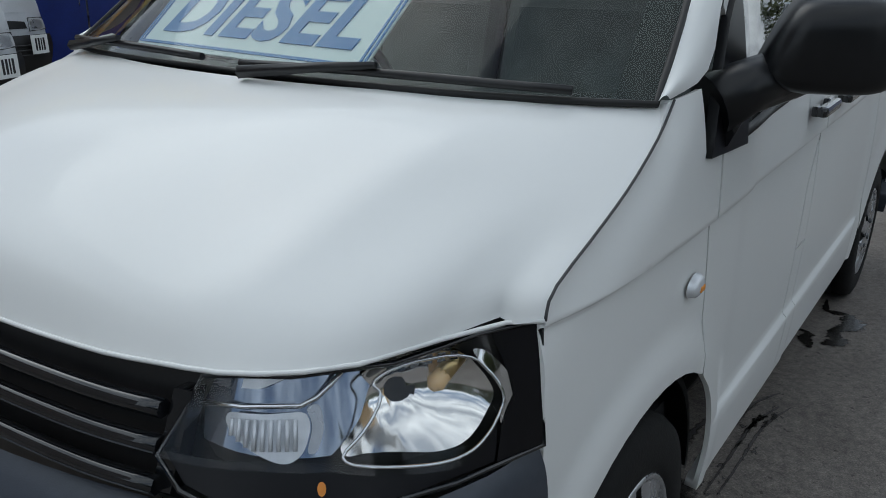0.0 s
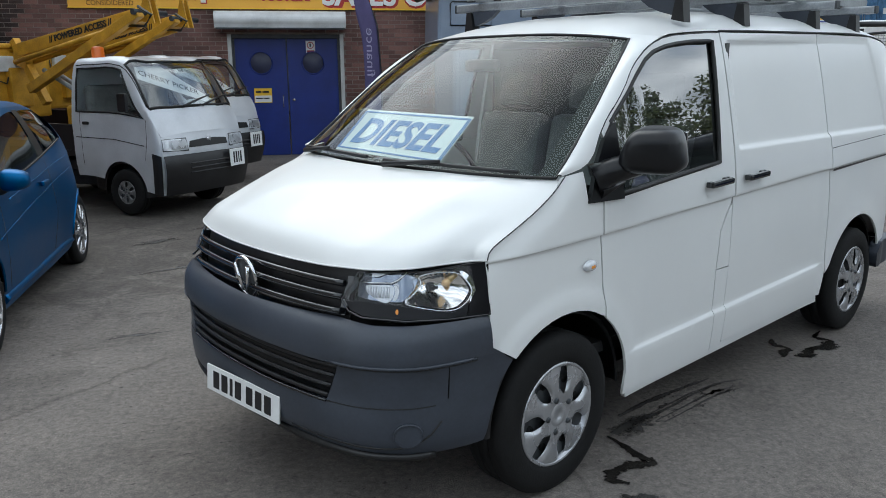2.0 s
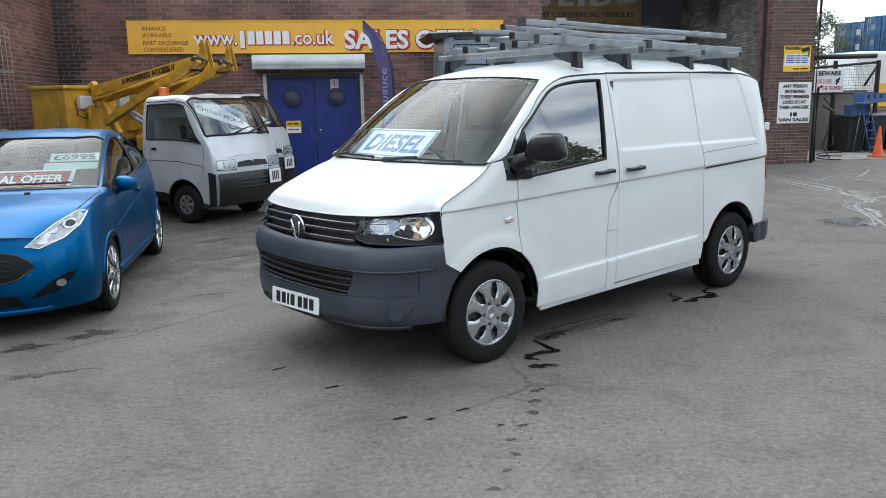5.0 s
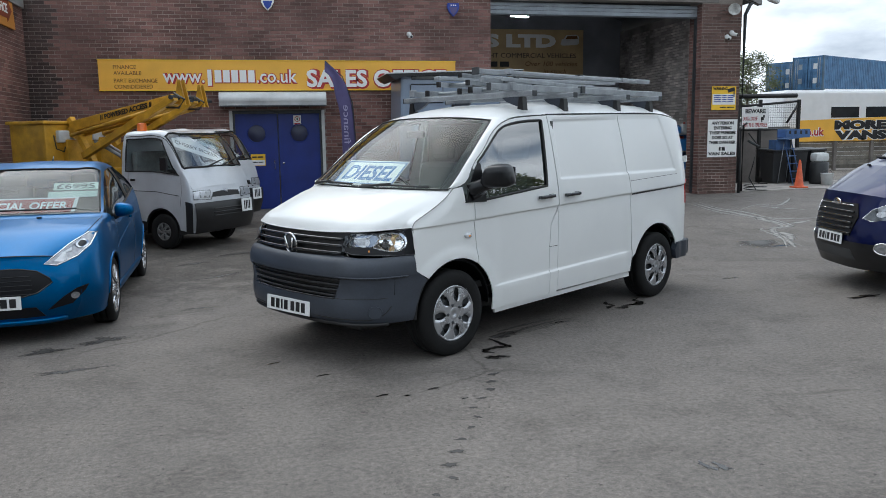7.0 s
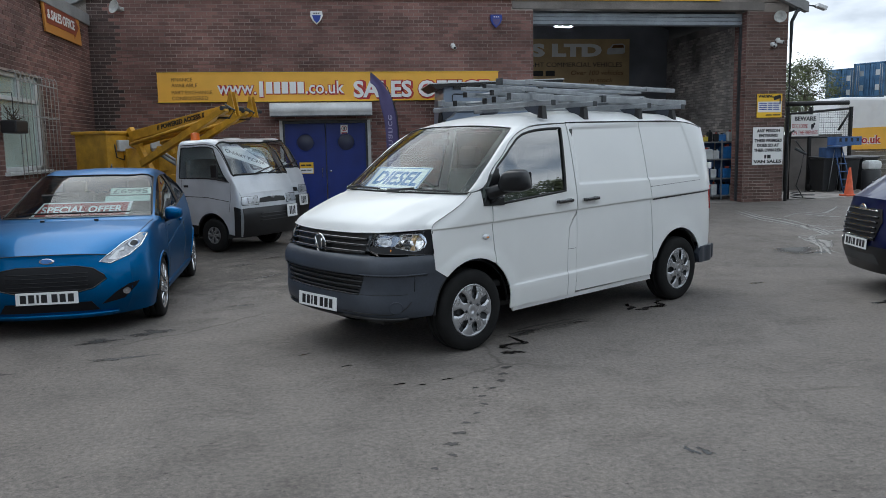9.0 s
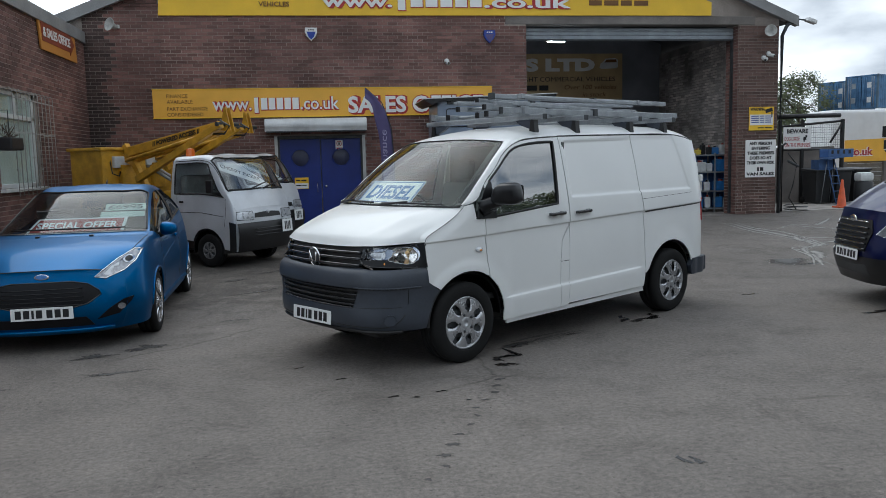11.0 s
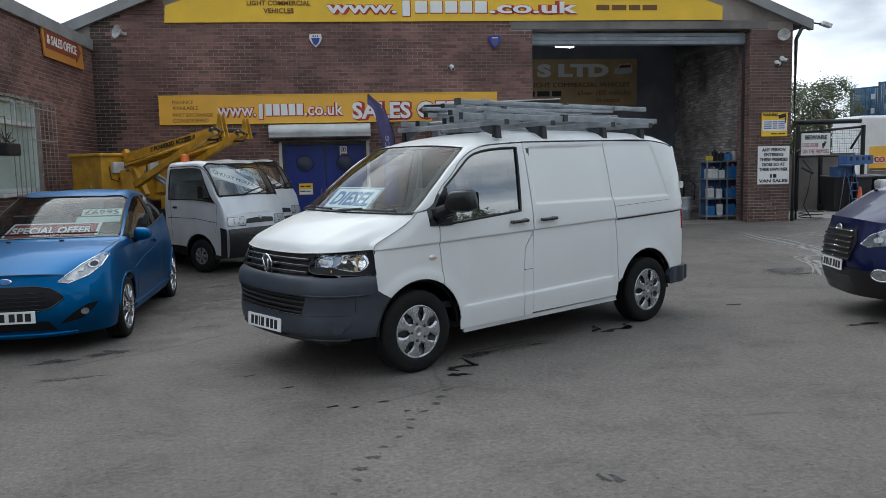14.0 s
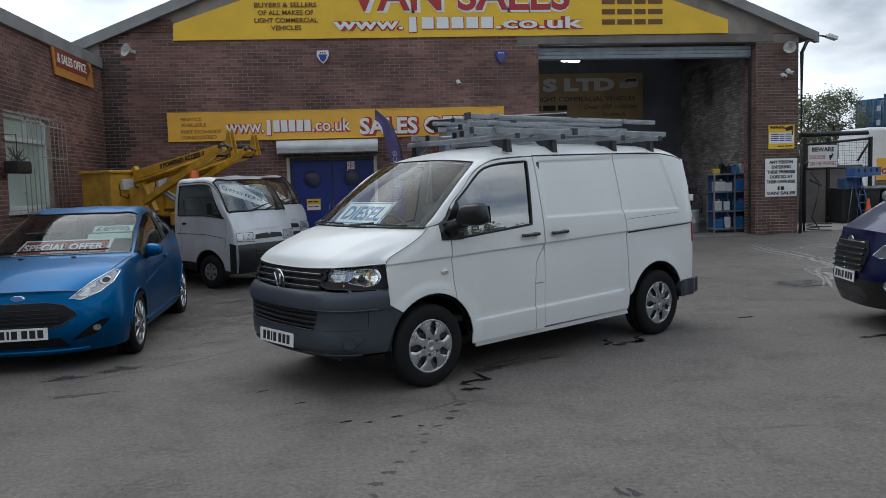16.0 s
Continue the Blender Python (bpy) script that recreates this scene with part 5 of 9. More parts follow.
top_rail = thing("loose_rail", VAN_POSE @ pose(0.12, 1.1, Z0 + 0.205, -0.6, 0, -6), "long square aluminium rail on top of the stack", "rail", "frames stacked on the roof bars")
part("rail_tube", block((0, 1.25, 0), (0.06, 2.5, 0.045), 0.006), "alu", top_rail)
part("rail_end", block((0, 0.0, 0), (0.074, 0.03, 0.064), 0.004), "dark_metal", top_rail)
top_rail2 = thing("loose_rail", VAN_POSE @ pose(-0.35, 0.95, Z0 + 0.165, 0.3, 0, -9), "flat aluminium rail lying across the ladders", "rail", "frames stacked on the roof bars")
part("rail_tube", block((0, 1.3, 0), (0.09, 2.4, 0.035), 0.006), "alu", top_rail2)

rnd = random.Random(17)
for k, (x, y0, dz, ln, tn, w, h) in enumerate(((0.62, 0.62, 0.03, 2.75, 0.4, 0.03, 0.055), (-0.62, 0.9, 0.03, 2.4, 1.0, 0.04, 0.05), (0.52, 1.0, 0.165, 2.2, 3.0, 0.04, 0.03), (0.02, 0.9, 0.17, 2.3, 4.0, 0.03, 0.035))):
    rail = thing("loose_rail", VAN_POSE @ pose(x, y0 + 0.1, Z0 + dz, 0.2 * rnd.uniform(-1, 1), 0, tn), "dull aluminium rail with brackets in the roof stack", "rail", "frames stacked on the roof bars")
    part("rail_tube", block((0, ln / 2, 0), (w, ln, h), 0.005), "alu", rail)
    for j in range(3):
        yy = 0.12 + (ln - 0.24) * (j + rnd.uniform(-0.25, 0.25)) / 2.4
        part("rail_bracket", block((rnd.uniform(-0.02, 0.02), yy, 0.008), (w + 0.02, 0.03 + 0.04 * rnd.random(), h + 0.012), 0.004), "dark_metal" if j % 2 else "alu", rail)
    part("rail_end", block((0, 0.0, 0), (w + 0.006, 0.02, h + 0.006), 0.003), "black" if k % 2 else "dark_metal", rail)


# ---- cars built from a few long lines ----
from mathutils.bvhtree import BVHTree


class Shell:
    """A car body: K long lines (bottom to top, outside to middle), each through the same stations."""

    def __init__(self, lines, bulge=0.12, tail=0.06, top=3, rise=0.045):
        self.bulge, self.tail, self.top, self.rise = bulge, tail, top, rise
        self.lines = [list(line) for line in lines]
        # the bonnet's front edge follows the curve of the nose
        wide, back, high = self.lines[top][0]
        for line in self.lines[top + 1:]:
            b = 1 - (line[0][0] / wide) ** 3.4
            line[0] = (line[0][0], back - bulge * b, high + rise * b)
        self.n = len(lines[0]) - 1
        self.k = len(lines) - 1
        bm = bmesh.new()
        vs, fs = [], []
        for s in (1, -1):
            base = len(vs)
            U, V = self.n * 6, self.k * 5
            for i in range(U + 1):
                for j in range(V + 1):
                    p = self.at(i / U * self.n, j / V * self.k)
                    vs.append((s * p[0], p[1], p[2]))
            for i in range(U):
                for j in range(V):
                    a = base + i * (V + 1) + j
                    fs.append((a, a + 1, a + V + 2, a + V + 1))
        base = len(vs)
        for i in range(25):
            for j in range(25):
                vs.append(self.nose_at(2 * i / 24 - 1, j / 24 * self.top))
        for i in range(24):
            for j in range(24):
                a = base + i * 25 + j
                fs.append((a, a + 1, a + 26, a + 25))
        self.tree = BVHTree.FromPolygons(vs, fs)

    def at(self, u, v):
        """u along the stations, v across the lines (both may fall between)."""
        cols = [curve_at(line, u / self.n) for line in self.lines]
        return curve_at(cols, v / self.k)

    def nose_at(self, w, v):
        """The front face between the two ends of the first station, w from -1 to 1."""
        p = self.at(0, v)
        b = 1 - abs(w) ** 3.4
        return (w * p[0], p[1] - self.bulge * b, p[2] + self.rise * b * (v / self.top) ** 3)

    def tail_at(self, w, v):
        p = self.at(self.n, v)
        return (w * p[0], p[1] + self.tail * (1 - w * w), p[2])

    def front_hit(self, x, z, proud=0.0):
        hit = self.tree.ray_cast(Vector((x, -5, z)), Vector((0, 1, 0)))
        if hit[0] is None:
            return (x, -0.5, z)
        nrm = hit[1]
        if nrm.y > 0:
            nrm = -nrm
        return tuple(hit[0] + nrm * proud)

    def side_hit(self, s, y, z, proud=0.0):
        hit = self.tree.ray_cast(Vector((s * 5, y, z)), Vector((-s, 0, 0)))
        if hit[0] is None:
            return (s * 0.7, y, z)
        nrm = hit[1]
        if nrm.x * s < 0:
            nrm = -nrm
        return tuple(hit[0] + nrm * proud)


def patch(shell, u0, u1, v0, v1, s, nu, nv, arches=(), shrink=0.0):
    """A piece of a shell between two stations and two lines; arches (y, z, radius) are cut out."""
    bm = grid(nu, nv, lambda a, b: (lambda p: (s * (p[0] - shrink), p[1], p[2]))(shell.at(u0 + (u1 - u0) * a, v0 + (v1 - v0) * b)))
    for cy, cz, r in arches:
        dead = [f for f in bm.faces if math.hypot(f.calc_center_median().y - cy, f.calc_center_median().z - cz) < r]
        bmesh.ops.delete(bm, geom=dead, context='FACES')
        for v in bm.verts:
            if v.is_boundary:
                d = math.hypot(v.co.y - cy, v.co.z - cz)
                if 1e-4 < d < r * 1.13:
                    if any(e.is_boundary for e in v.link_edges) and d < r * 1.12:
                        k = r / d
                        v.co.y, v.co.z = cy + (v.co.y - cy) * k, cz + (v.co.z - cz) * k
    total = Vector((0, 0, 0))
    bm.normal_update()
    for f in bm.faces:
        total += f.normal * f.calc_area()
    if total.dot(Vector((s, 0, 0.6))) < 0:
        bmesh.ops.reverse_faces(bm, faces=bm.faces[:])
    return bm


def front_patch(shell, outline, proud=0.006, step=0.05, thick=0.0):
    return sheet(outline, lambda x, z: shell.front_hit(x, z, proud), step, (), thick, (0, -1, 0))


def side_line(shell, s, pts, r=0.003, proud=0.0):
    dense = []
    for (y0, z0), (y1, z1) in zip(pts, pts[1:]):
        k = max(2, int(math.hypot(y1 - y0, z1 - z0) / 0.06))
        dense += [shell.side_hit(s, y0 + (y1 - y0) * i / k, z0 + (z1 - z0) * i / k, proud) for i in range(k)]
    dense.append(shell.side_hit(s, *pts[-1], proud))
    return rod(dense, r, 5)


def car_body(car, shell, paint, arches, hood_to, screen_to, roof_to, belt, rail, glass_in=0.004):
    """Body sides, bonnet, roof, windscreen and side windows of a shell."""
    for s in (1, -1):
        part("body_side", patch(shell, 0, shell.n, 0, belt, s, 96, 22, arches), paint, car)
        part("bonnet_half", patch(shell, 0, hood_to, belt, shell.k, s, 20, 18), paint, car)
        part("windscreen_half", patch(shell, hood_to + 0.05, screen_to, rail, shell.k, s, 12, 12), "car_screen", car)
        part("pillar", patch(shell, hood_to, screen_to + 0.05, rail - 0.16, rail, s, 12, 4), paint, car)
        part("side_window", patch(shell, hood_to + 0.25, roof_to - 0.25, belt + 0.03, rail - 0.12, s, 26, 6, (), 0.004), "car_glass", car)
        part("roof_half", patch(shell, screen_to, roof_to, rail, shell.k, s, 22, 14), paint, car)
        part("roof_rail", patch(shell, screen_to - 0.3, roof_to, rail - 0.13, rail, s, 22, 3), paint, car)
        part("tail_half", patch(shell, roof_to, shell.n, belt, shell.k, s, 10, 14), paint, car)
        for cy, cz, r in arches:
            part("wheel_housing", moved(lathe([(r, 0.35), (r, 0.80), (r - 0.03, 0.805)], 20, 'X', (-0.35, math.pi + 0.35)), pose(0, cy, cz) @ Matrix.Diagonal((s, 1, 1, 1))), "black", car)
    part("nose", grid(28, 24, lambda a, b: shell.nose_at(2 * a - 1, b * shell.top), (0, -1, 0)), paint, car)
    for s in (1, -1):
        edge = [shell.at(hood_to + 0.05 + (screen_to - hood_to - 0.05) * k / 12, rail) for k in range(13)] + [shell.at(screen_to, rail + (shell.k - rail) * k / 8) for k in range(1, 9)]
        part("windscreen_seal", rod([(s * (p[0] + 0.002), p[1] - 0.003, p[2] + 0.003) for p in edge], 0.008, 5), "seal", car)
    part("tail", grid(12, 12, lambda a, b: shell.tail_at(2 * a - 1, b * shell.k), (0, 1, 0)), paint, car)


# ---- blue hatchback ----
fi = thing("hatchback", pose(-3.19, 1.26, 0, 0, 0, 2.4), "bright blue three-door hatchback with sale cards behind its windscreen", "car")
FI = Shell([
    [(0.60, -0.64, 0.18), (0.80, -0.44, 0.19), (0.83, 0.0, 0.21), (0.825, 0.45, 0.2), (0.825, 1.2, 0.2), (0.825, 1.8, 0.2), (0.83, 2.4, 0.24), (0.64, 3.02, 0.3)],
    [(0.68, -0.69, 0.36), (0.845, -0.44, 0.4), (0.872, 0.0, 0.42), (0.85, 0.45, 0.38), (0.84, 1.2, 0.37), (0.85, 1.8, 0.38), (0.875, 2.4, 0.42), (0.70, 3.08, 0.45)],
    [(0.68, -0.67, 0.56), (0.82, -0.42, 0.64), (0.872, 0.0, 0.69), (0.862, 0.45, 0.63), (0.86, 1.2, 0.64), (0.865, 1.8, 0.67), (0.876, 2.4, 0.72), (0.70, 3.06, 0.74)],
    [(0.65, -0.62, 0.71), (0.79, -0.34, 0.86), (0.81, 0.02, 0.93), (0.812, 0.45, 0.94), (0.808, 1.2, 0.985), (0.805, 1.8, 1.05), (0.79, 2.4, 1.13), (0.62, 2.95, 1.08)],
    [(0.55, -0.63, 0.81), (0.70, -0.36, 0.905), (0.735, 0.02, 0.965), (0.72, 0.36, 1.0), (0.605, 1.34, 1.365), (0.60, 1.85, 1.415), (0.56, 2.5, 1.36), (0.50, 2.88, 1.14)],
    [(0.30, -0.64, 0.825), (0.38, -0.40, 0.915), (0.4, 0.0, 0.985), (0.4, 0.22, 1.015), (0.34, 1.27, 1.398), (0.33, 1.85, 1.462), (0.29, 2.5, 1.41), (0.26, 2.9, 1.16)],
    [(0.0, -0.645, 0.83), (0.0, -0.42, 0.915), (0.0, -0.01, 0.99), (0.0, 0.17, 1.02), (0.0, 1.25, 1.405), (0.0, 1.85, 1.475), (0.0, 2.52, 1.42), (0.0, 2.92, 1.17)],
], bulge=0.17, rise=0.055)
fi_arch = ((0.0, 0.31, 0.345), (2.489, 0.31, 0.345))
car_body(fi, FI, "blue_car", fi_arch, 3, 4, 6, 3, 4)
for s in (1, -1):
    for y in (0.0, 2.489):
        wheel(fi, s * 0.768, y, s, 0.31, 0.195, 0.222, (10, "alloy"))
    lamp_out = [(s * 0.43, 0.68), (s * 0.52, 0.66), (s * 0.66, 0.715), (s * 0.745, 0.79), (s * 0.785, 0.885), (s * 0.73, 0.89), (s * 0.60, 0.815), (s * 0.50, 0.735)]
    lamp = part("headlamp", front_patch(FI, lamp_out, 0.004, 0.04, 0.01), "lamp_grey", fi, "swept-back clear headlamp")
    part("lamp_lens", front_patch(FI, [(s * 0.50, 0.695), (s * 0.56, 0.685), (s * 0.62, 0.72), (s * 0.62, 0.79), (s * 0.56, 0.755)], 0.009, 0.04), "clear_ribbed", lamp)
    part("lamp_rim", rod([FI.front_hit(a, b, 0.006) for a, b in lamp_out], 0.007, 6, True), "chrome", lamp)
    part("lamp_eye", front_patch(FI, [(s * 0.69 + 0.045 * math.cos(2 * math.pi * k / 14), 0.81 + 0.034 * math.sin(2 * math.pi * k / 14)) for k in range(14)], 0.009, 0.04), "chrome", lamp)
    part("lamp_core", front_patch(FI, [(s * 0.69 + 0.028 * math.cos(2 * math.pi * k / 14), 0.81 + 0.022 * math.sin(2 * math.pi * k / 14)) for k in range(14)], 0.012, 0.04), "gloss_black", lamp)
    fogp = [(s * 0.44, 0.30), (s * 0.62, 0.335), (s * 0.715, 0.43), (s * 0.74, 0.475), (s * 0.66, 0.46), (s * 0.56, 0.40)]
    fog = part("fog_recess", front_patch(FI, fogp, 0.004, 0.04, 0.01), "lamp_black", fi, "black fog lamp surround")
    part("fog_lamp", front_patch(FI, [(s * 0.64 + 0.03 * math.cos(2 * math.pi * k / 14), 0.40 + 0.028 * math.sin(2 * math.pi * k / 14)) for k in range(14)], 0.012, 0.04), "lamp_grey", fog)
    part("door_joint", side_line(FI, s, [(0.5, 0.32), (0.47, 0.6), (0.52, 0.93)]), "gap", fi)
    part("door_joint", side_line(FI, s, [(1.66, 0.32), (1.76, 0.6), (1.72, 1.0)]), "gap", fi)
    part("side_crease", side_line(FI, s, [(0.35, 0.66), (1.0, 0.74), (1.8, 0.83), (2.4, 0.9)], 0.004), "blue_car", fi)
    part("bonnet_joint", rod([(s * FI.at(u / 10, 3.9)[0], FI.at(u / 10, 3.9)[1], FI.at(u / 10, 3.9)[2] + 0.002) for u in range(2, 30)], 0.003, 5), "gap", fi)
    for cy in (0.0, 2.489):
        part("arch_lip", rod([FI.side_hit(s, cy + 0.352 * math.cos(a), 0.31 + 0.352 * math.sin(a), 0.002) for a in [math.pi * (0.02 + 0.96 * k / 20) for k in range(21)]], 0.011, 6), "blue_car", fi)
    part("side_skirt", side_line(FI, s, [(0.36, 0.27), (1.2, 0.265), (2.13, 0.29)], 0.03, -0.005), "blue_car", fi)
    part("shoulder_crease", side_line(FI, s, [(0.7, 0.86), (1.4, 0.91), (2.0, 0.965), (2.6, 1.0)], 0.008, -0.003), "blue_car", fi)
    hd = FI.side_hit(s, 1.5, 0.86, 0.02)
    part("door_handle", block(hd, (0.03, 0.16, 0.035), 0.012), "blue_car", fi)
    egg = bmesh.new()
    bmesh.ops.create_uvsphere(egg, u_segments=22, v_segments=14, radius=1.0)
    for v in egg.verts:
        c = [math.copysign(abs(q) ** 0.7, q) for q in v.co]
        v.co = Vector((c[0] * 0.092 * (1 + 0.12 * c[0] * s), c[1] * (0.09 if c[1] < 0 else 0.05), c[2] * 0.07 * (1 - 0.15 * c[0] * s)))
    for f in egg.faces:
        f.smooth = True
    mir = part("door_mirror", moved(egg, pose(s * 0.905, 0.62, 1.0, 0, 0, s * -14)), "blue_car", fi, "blue door mirror")
    part("mirror_foot", rod([(s * 0.8, 0.6, 0.93), (s * 0.9, 0.62, 0.97)], [0.035, 0.025], 8), "black", mir)
    part("mirror_glass", moved(block((0, 0.05, 0), (0.13, 0.01, 0.085), 0.003), pose(s * 0.905, 0.625, 1.0, 0, 0, s * -14)), "chrome", mir)
    part("window_pillar", patch(FI, 4.72, 4.98, 3.02, 3.9, s, 3, 6, (), -0.003), "seal", fi)
    part("window_seal", rod([(s * (FI.at(3.2 + 2.6 * k / 20, 3.02)[0] + 0.004), FI.at(3.2 + 2.6 * k / 20, 3.02)[1], FI.at(3.2 + 2.6 * k / 20, 3.02)[2]) for k in range(21)], 0.008, 5), "seal", fi)
grille_pts = [(-0.38, 0.455), (-0.25, 0.425), (0.25, 0.425), (0.38, 0.455), (0.49, 0.53), (0.47, 0.565), (0.38, 0.63), (0.25, 0.655), (-0.25, 0.655), (-0.38, 0.63), (-0.47, 0.565), (-0.49, 0.53)]
gr = part("grille", front_patch(FI, grille_pts, 0.004, 0.05, 0.01), "lamp_black", fi, "wide black mesh grille")
part("grille_rim", rod([FI.front_hit(a, b, 0.005) for a, b in grille_pts], 0.006, 6, True), "gloss_black", gr)
for k in range(5):
    z = 0.45 + 0.036 * k
    part("grille_bar", rod([FI.front_hit(-0.34 + 0.68 * i / 16, z, 0.006) for i in range(17)], 0.004, 5), "black", gr)
part("lower_intake", front_patch(FI, [(-0.42, 0.25), (0.42, 0.25), (0.36, 0.335), (-0.36, 0.335)], 0.004, 0.05, 0.01), "lamp_black", fi)
part("chin", rod([FI.front_hit(-0.56 + 1.12 * i / 16, 0.215, 0.01) for i in range(17)], 0.02, 6), "blue_car", fi)
part("bonnet_front_joint", rod([FI.nose_at(-0.8 + 1.6 * i / 24, 2.97) for i in range(25)], 0.005, 5), "gap", fi)
part("oval_badge", moved(lathe([(0.0, 0.012), (0.05, 0.008), (0.056, 0.0)], 24, 'Y'), Matrix.Translation(FI.front_hit(0, 0.705, 0.003)) @ pose(0, 0, 0, -16, 0, 0) @ Matrix.Diagonal((1.15, -1, 0.5, 1))), "chrome", fi, "oval chrome-rimmed badge")
part("badge_face", moved(lathe([(0.0, 0.016), (0.042, 0.012)], 24, 'Y'), Matrix.Translation(FI.front_hit(0, 0.705, 0.003)) @ pose(0, 0, 0, -16, 0, 0) @ Matrix.Diagonal((1.15, -1, 0.5, 1))), "card_blue", fi)
plate_on(fi, pose(0, FI.front_hit(0, 0.39)[1] - 0.012, 0.385, 88, 0, 0), [0.05, 0.05, 0.02, 0.05, 0.0, 0.05, 0.05, 0.05])
part("aerial", rod([(0, 2.05, 1.455), (0, 2.12, 1.52)], [0.016, 0.005], 6), "black", fi)
wip = [(-0.58 + 1.1 * k / 10, FI.at(3.08, 4 + 2 * (1 - abs(-0.58 + 1.1 * k / 10) / 0.7))[1] - 0.02, FI.at(3.1, 4 + 2 * (1 - abs(-0.58 + 1.1 * k / 10) / 0.7))[2] + 0.015) for k in range(11)]
part("wiper", rod(wip, 0.009, 6), "black", fi, "black wiper")
part("scuttle", grid(16, 2, lambda a, b: (lambda p: ((1 if a >= 0.5 else -1) * p[0], p[1] - 0.015 + 0.03 * b, p[2] + 0.004 + 0.01 * b))(FI.at(3.0, 4 + 2 * (1 - abs(2 * a - 1)))), (0, 0, 1)), "black", fi)
for k, (x, z) in enumerate(((-0.25, 0.0), (0.22, 0.0))):
    p = FI.at(2.2, 5.3)
    part("washer_jet", block(((0.25 if k else -0.25), p[1], p[2] + 0.008), (0.04, 0.03, 0.02), 0.006), "black", fi)
part("underbody", block((0, 1.2, 0.24), (1.4, 3.2, 0.08)), "black", fi)
part("dashboard", block((0, 0.78, 0.92), (1.36, 0.6, 0.14), 0.05), "dash", fi)
part("cabin_floor", block((0, 1.4, 0.45), (1.4, 2.2, 0.05)), "dash", fi)
for x in (-0.36, 0.36):
    seat = part("front_seat", block((x, 1.35, 0.62), (0.48, 0.5, 0.2), 0.06), "seat", fi, "dark front seat")
    part("seat_back", moved(block((0, 0, 0.3), (0.46, 0.14, 0.6), 0.06), pose(x, 1.58, 0.62, -14, 0, 0)), "seat", seat)
    part("headrest", moved(block((0, 0, 0), (0.26, 0.1, 0.16), 0.04), pose(x, 1.76, 1.25, -14, 0, 0)), "seat", seat)
part("rear_seat", block((0, 2.2, 0.8), (1.3, 0.2, 0.7), 0.06), "seat", fi)
part("phone_mount", join(rod([(-0.36, 0.76, 1.0), (-0.34, 0.76, 1.2)], 0.014, 6), block((-0.22, 0.76, 1.205), (0.3, 0.03, 0.04), 0.01), block((-0.38, 0.76, 1.18), (0.13, 0.05, 0.09), 0.01)), "black", fi)
FI_M = fi.matrix_world.copy()
offer = thing("offer_card", FI_M @ pose(-0.01, 0.50, 1.0, 48, 0, 0), "red special offer card behind the car windscreen", "sign")
part("card_board", prism([(-0.5, -0.01), (0.47, -0.01), (0.51, 0.19), (-0.38, 0.19)], 0.005, pose(0, 0, 0.002, -90, 0, 0)), "card", offer)
part("card_panel", prism([(-0.46, 0.008), (0.44, 0.008), (0.475, 0.172), (-0.365, 0.172)], 0.003, pose(0, 0, 0.0055, -90, 0, 0)), "card_red", offer)
lettering("SPECIAL OFFER", 0.115, pose(0, 0.052, 0.0065), "card", offer, "card_letters", 0.001, 'CENTER', 0.8, 0.15, 0.003)
price = thing("price_card", FI_M @ pose(0.43, 0.86, 1.2, 40, 0, 0), "pale green price strip inside the car windscreen", "sign")
part("price_strip", block((0, 0.05, 0), (0.42, 0.105, 0.004)), "mint", price)
lettering("£6995", 0.1, pose(0, 0.018, 0.003), "ink", price, "price_figures", 0.001, 'CENTER', 0.36)
part("price_base", block((-0.02, -0.065, 0.0), (0.46, 0.085, 0.004)), "mint", price)

# ---- small silver trucks with lifts ----
PO_LINES = [
    [(0.62, -0.53, 0.25), (0.66, -0.42, 0.27), (0.67, 0.0, 0.36), (0.67, 0.5, 0.42), (0.67, 0.75, 0.42)],
    [(0.655, -0.575, 0.58), (0.69, -0.46, 0.60), (0.695, 0.0, 0.62), (0.695, 0.5, 0.62), (0.695, 0.75, 0.62)],
    [(0.65, -0.57, 0.78), (0.69, -0.45, 0.84), (0.695, 0.0, 0.88), (0.695, 0.5, 0.9), (0.695, 0.75, 0.9)],
    [(0.63, -0.545, 0.89), (0.68, -0.44, 1.06), (0.69, 0.0, 1.12), (0.69, 0.5, 1.13), (0.69, 0.75, 1.13)],
    [(0.60, -0.53, 0.92), (0.635, -0.425, 1.18), (0.605, -0.07, 1.665), (0.595, 0.5, 1.70), (0.58, 0.75, 1.69)],
    [(0.30, -0.55, 0.94), (0.33, -0.485, 1.195), (0.32, -0.13, 1.70), (0.31, 0.5, 1.74), (0.31, 0.75, 1.735)],
    [(0.0, -0.56, 0.945), (0.0, -0.495, 1.20), (0.0, -0.14, 1.705), (0.0, 0.5, 1.745), (0.0, 0.75, 1.74)],
]
PO = Shell(PO_LINES, bulge=0.07, tail=0.0)


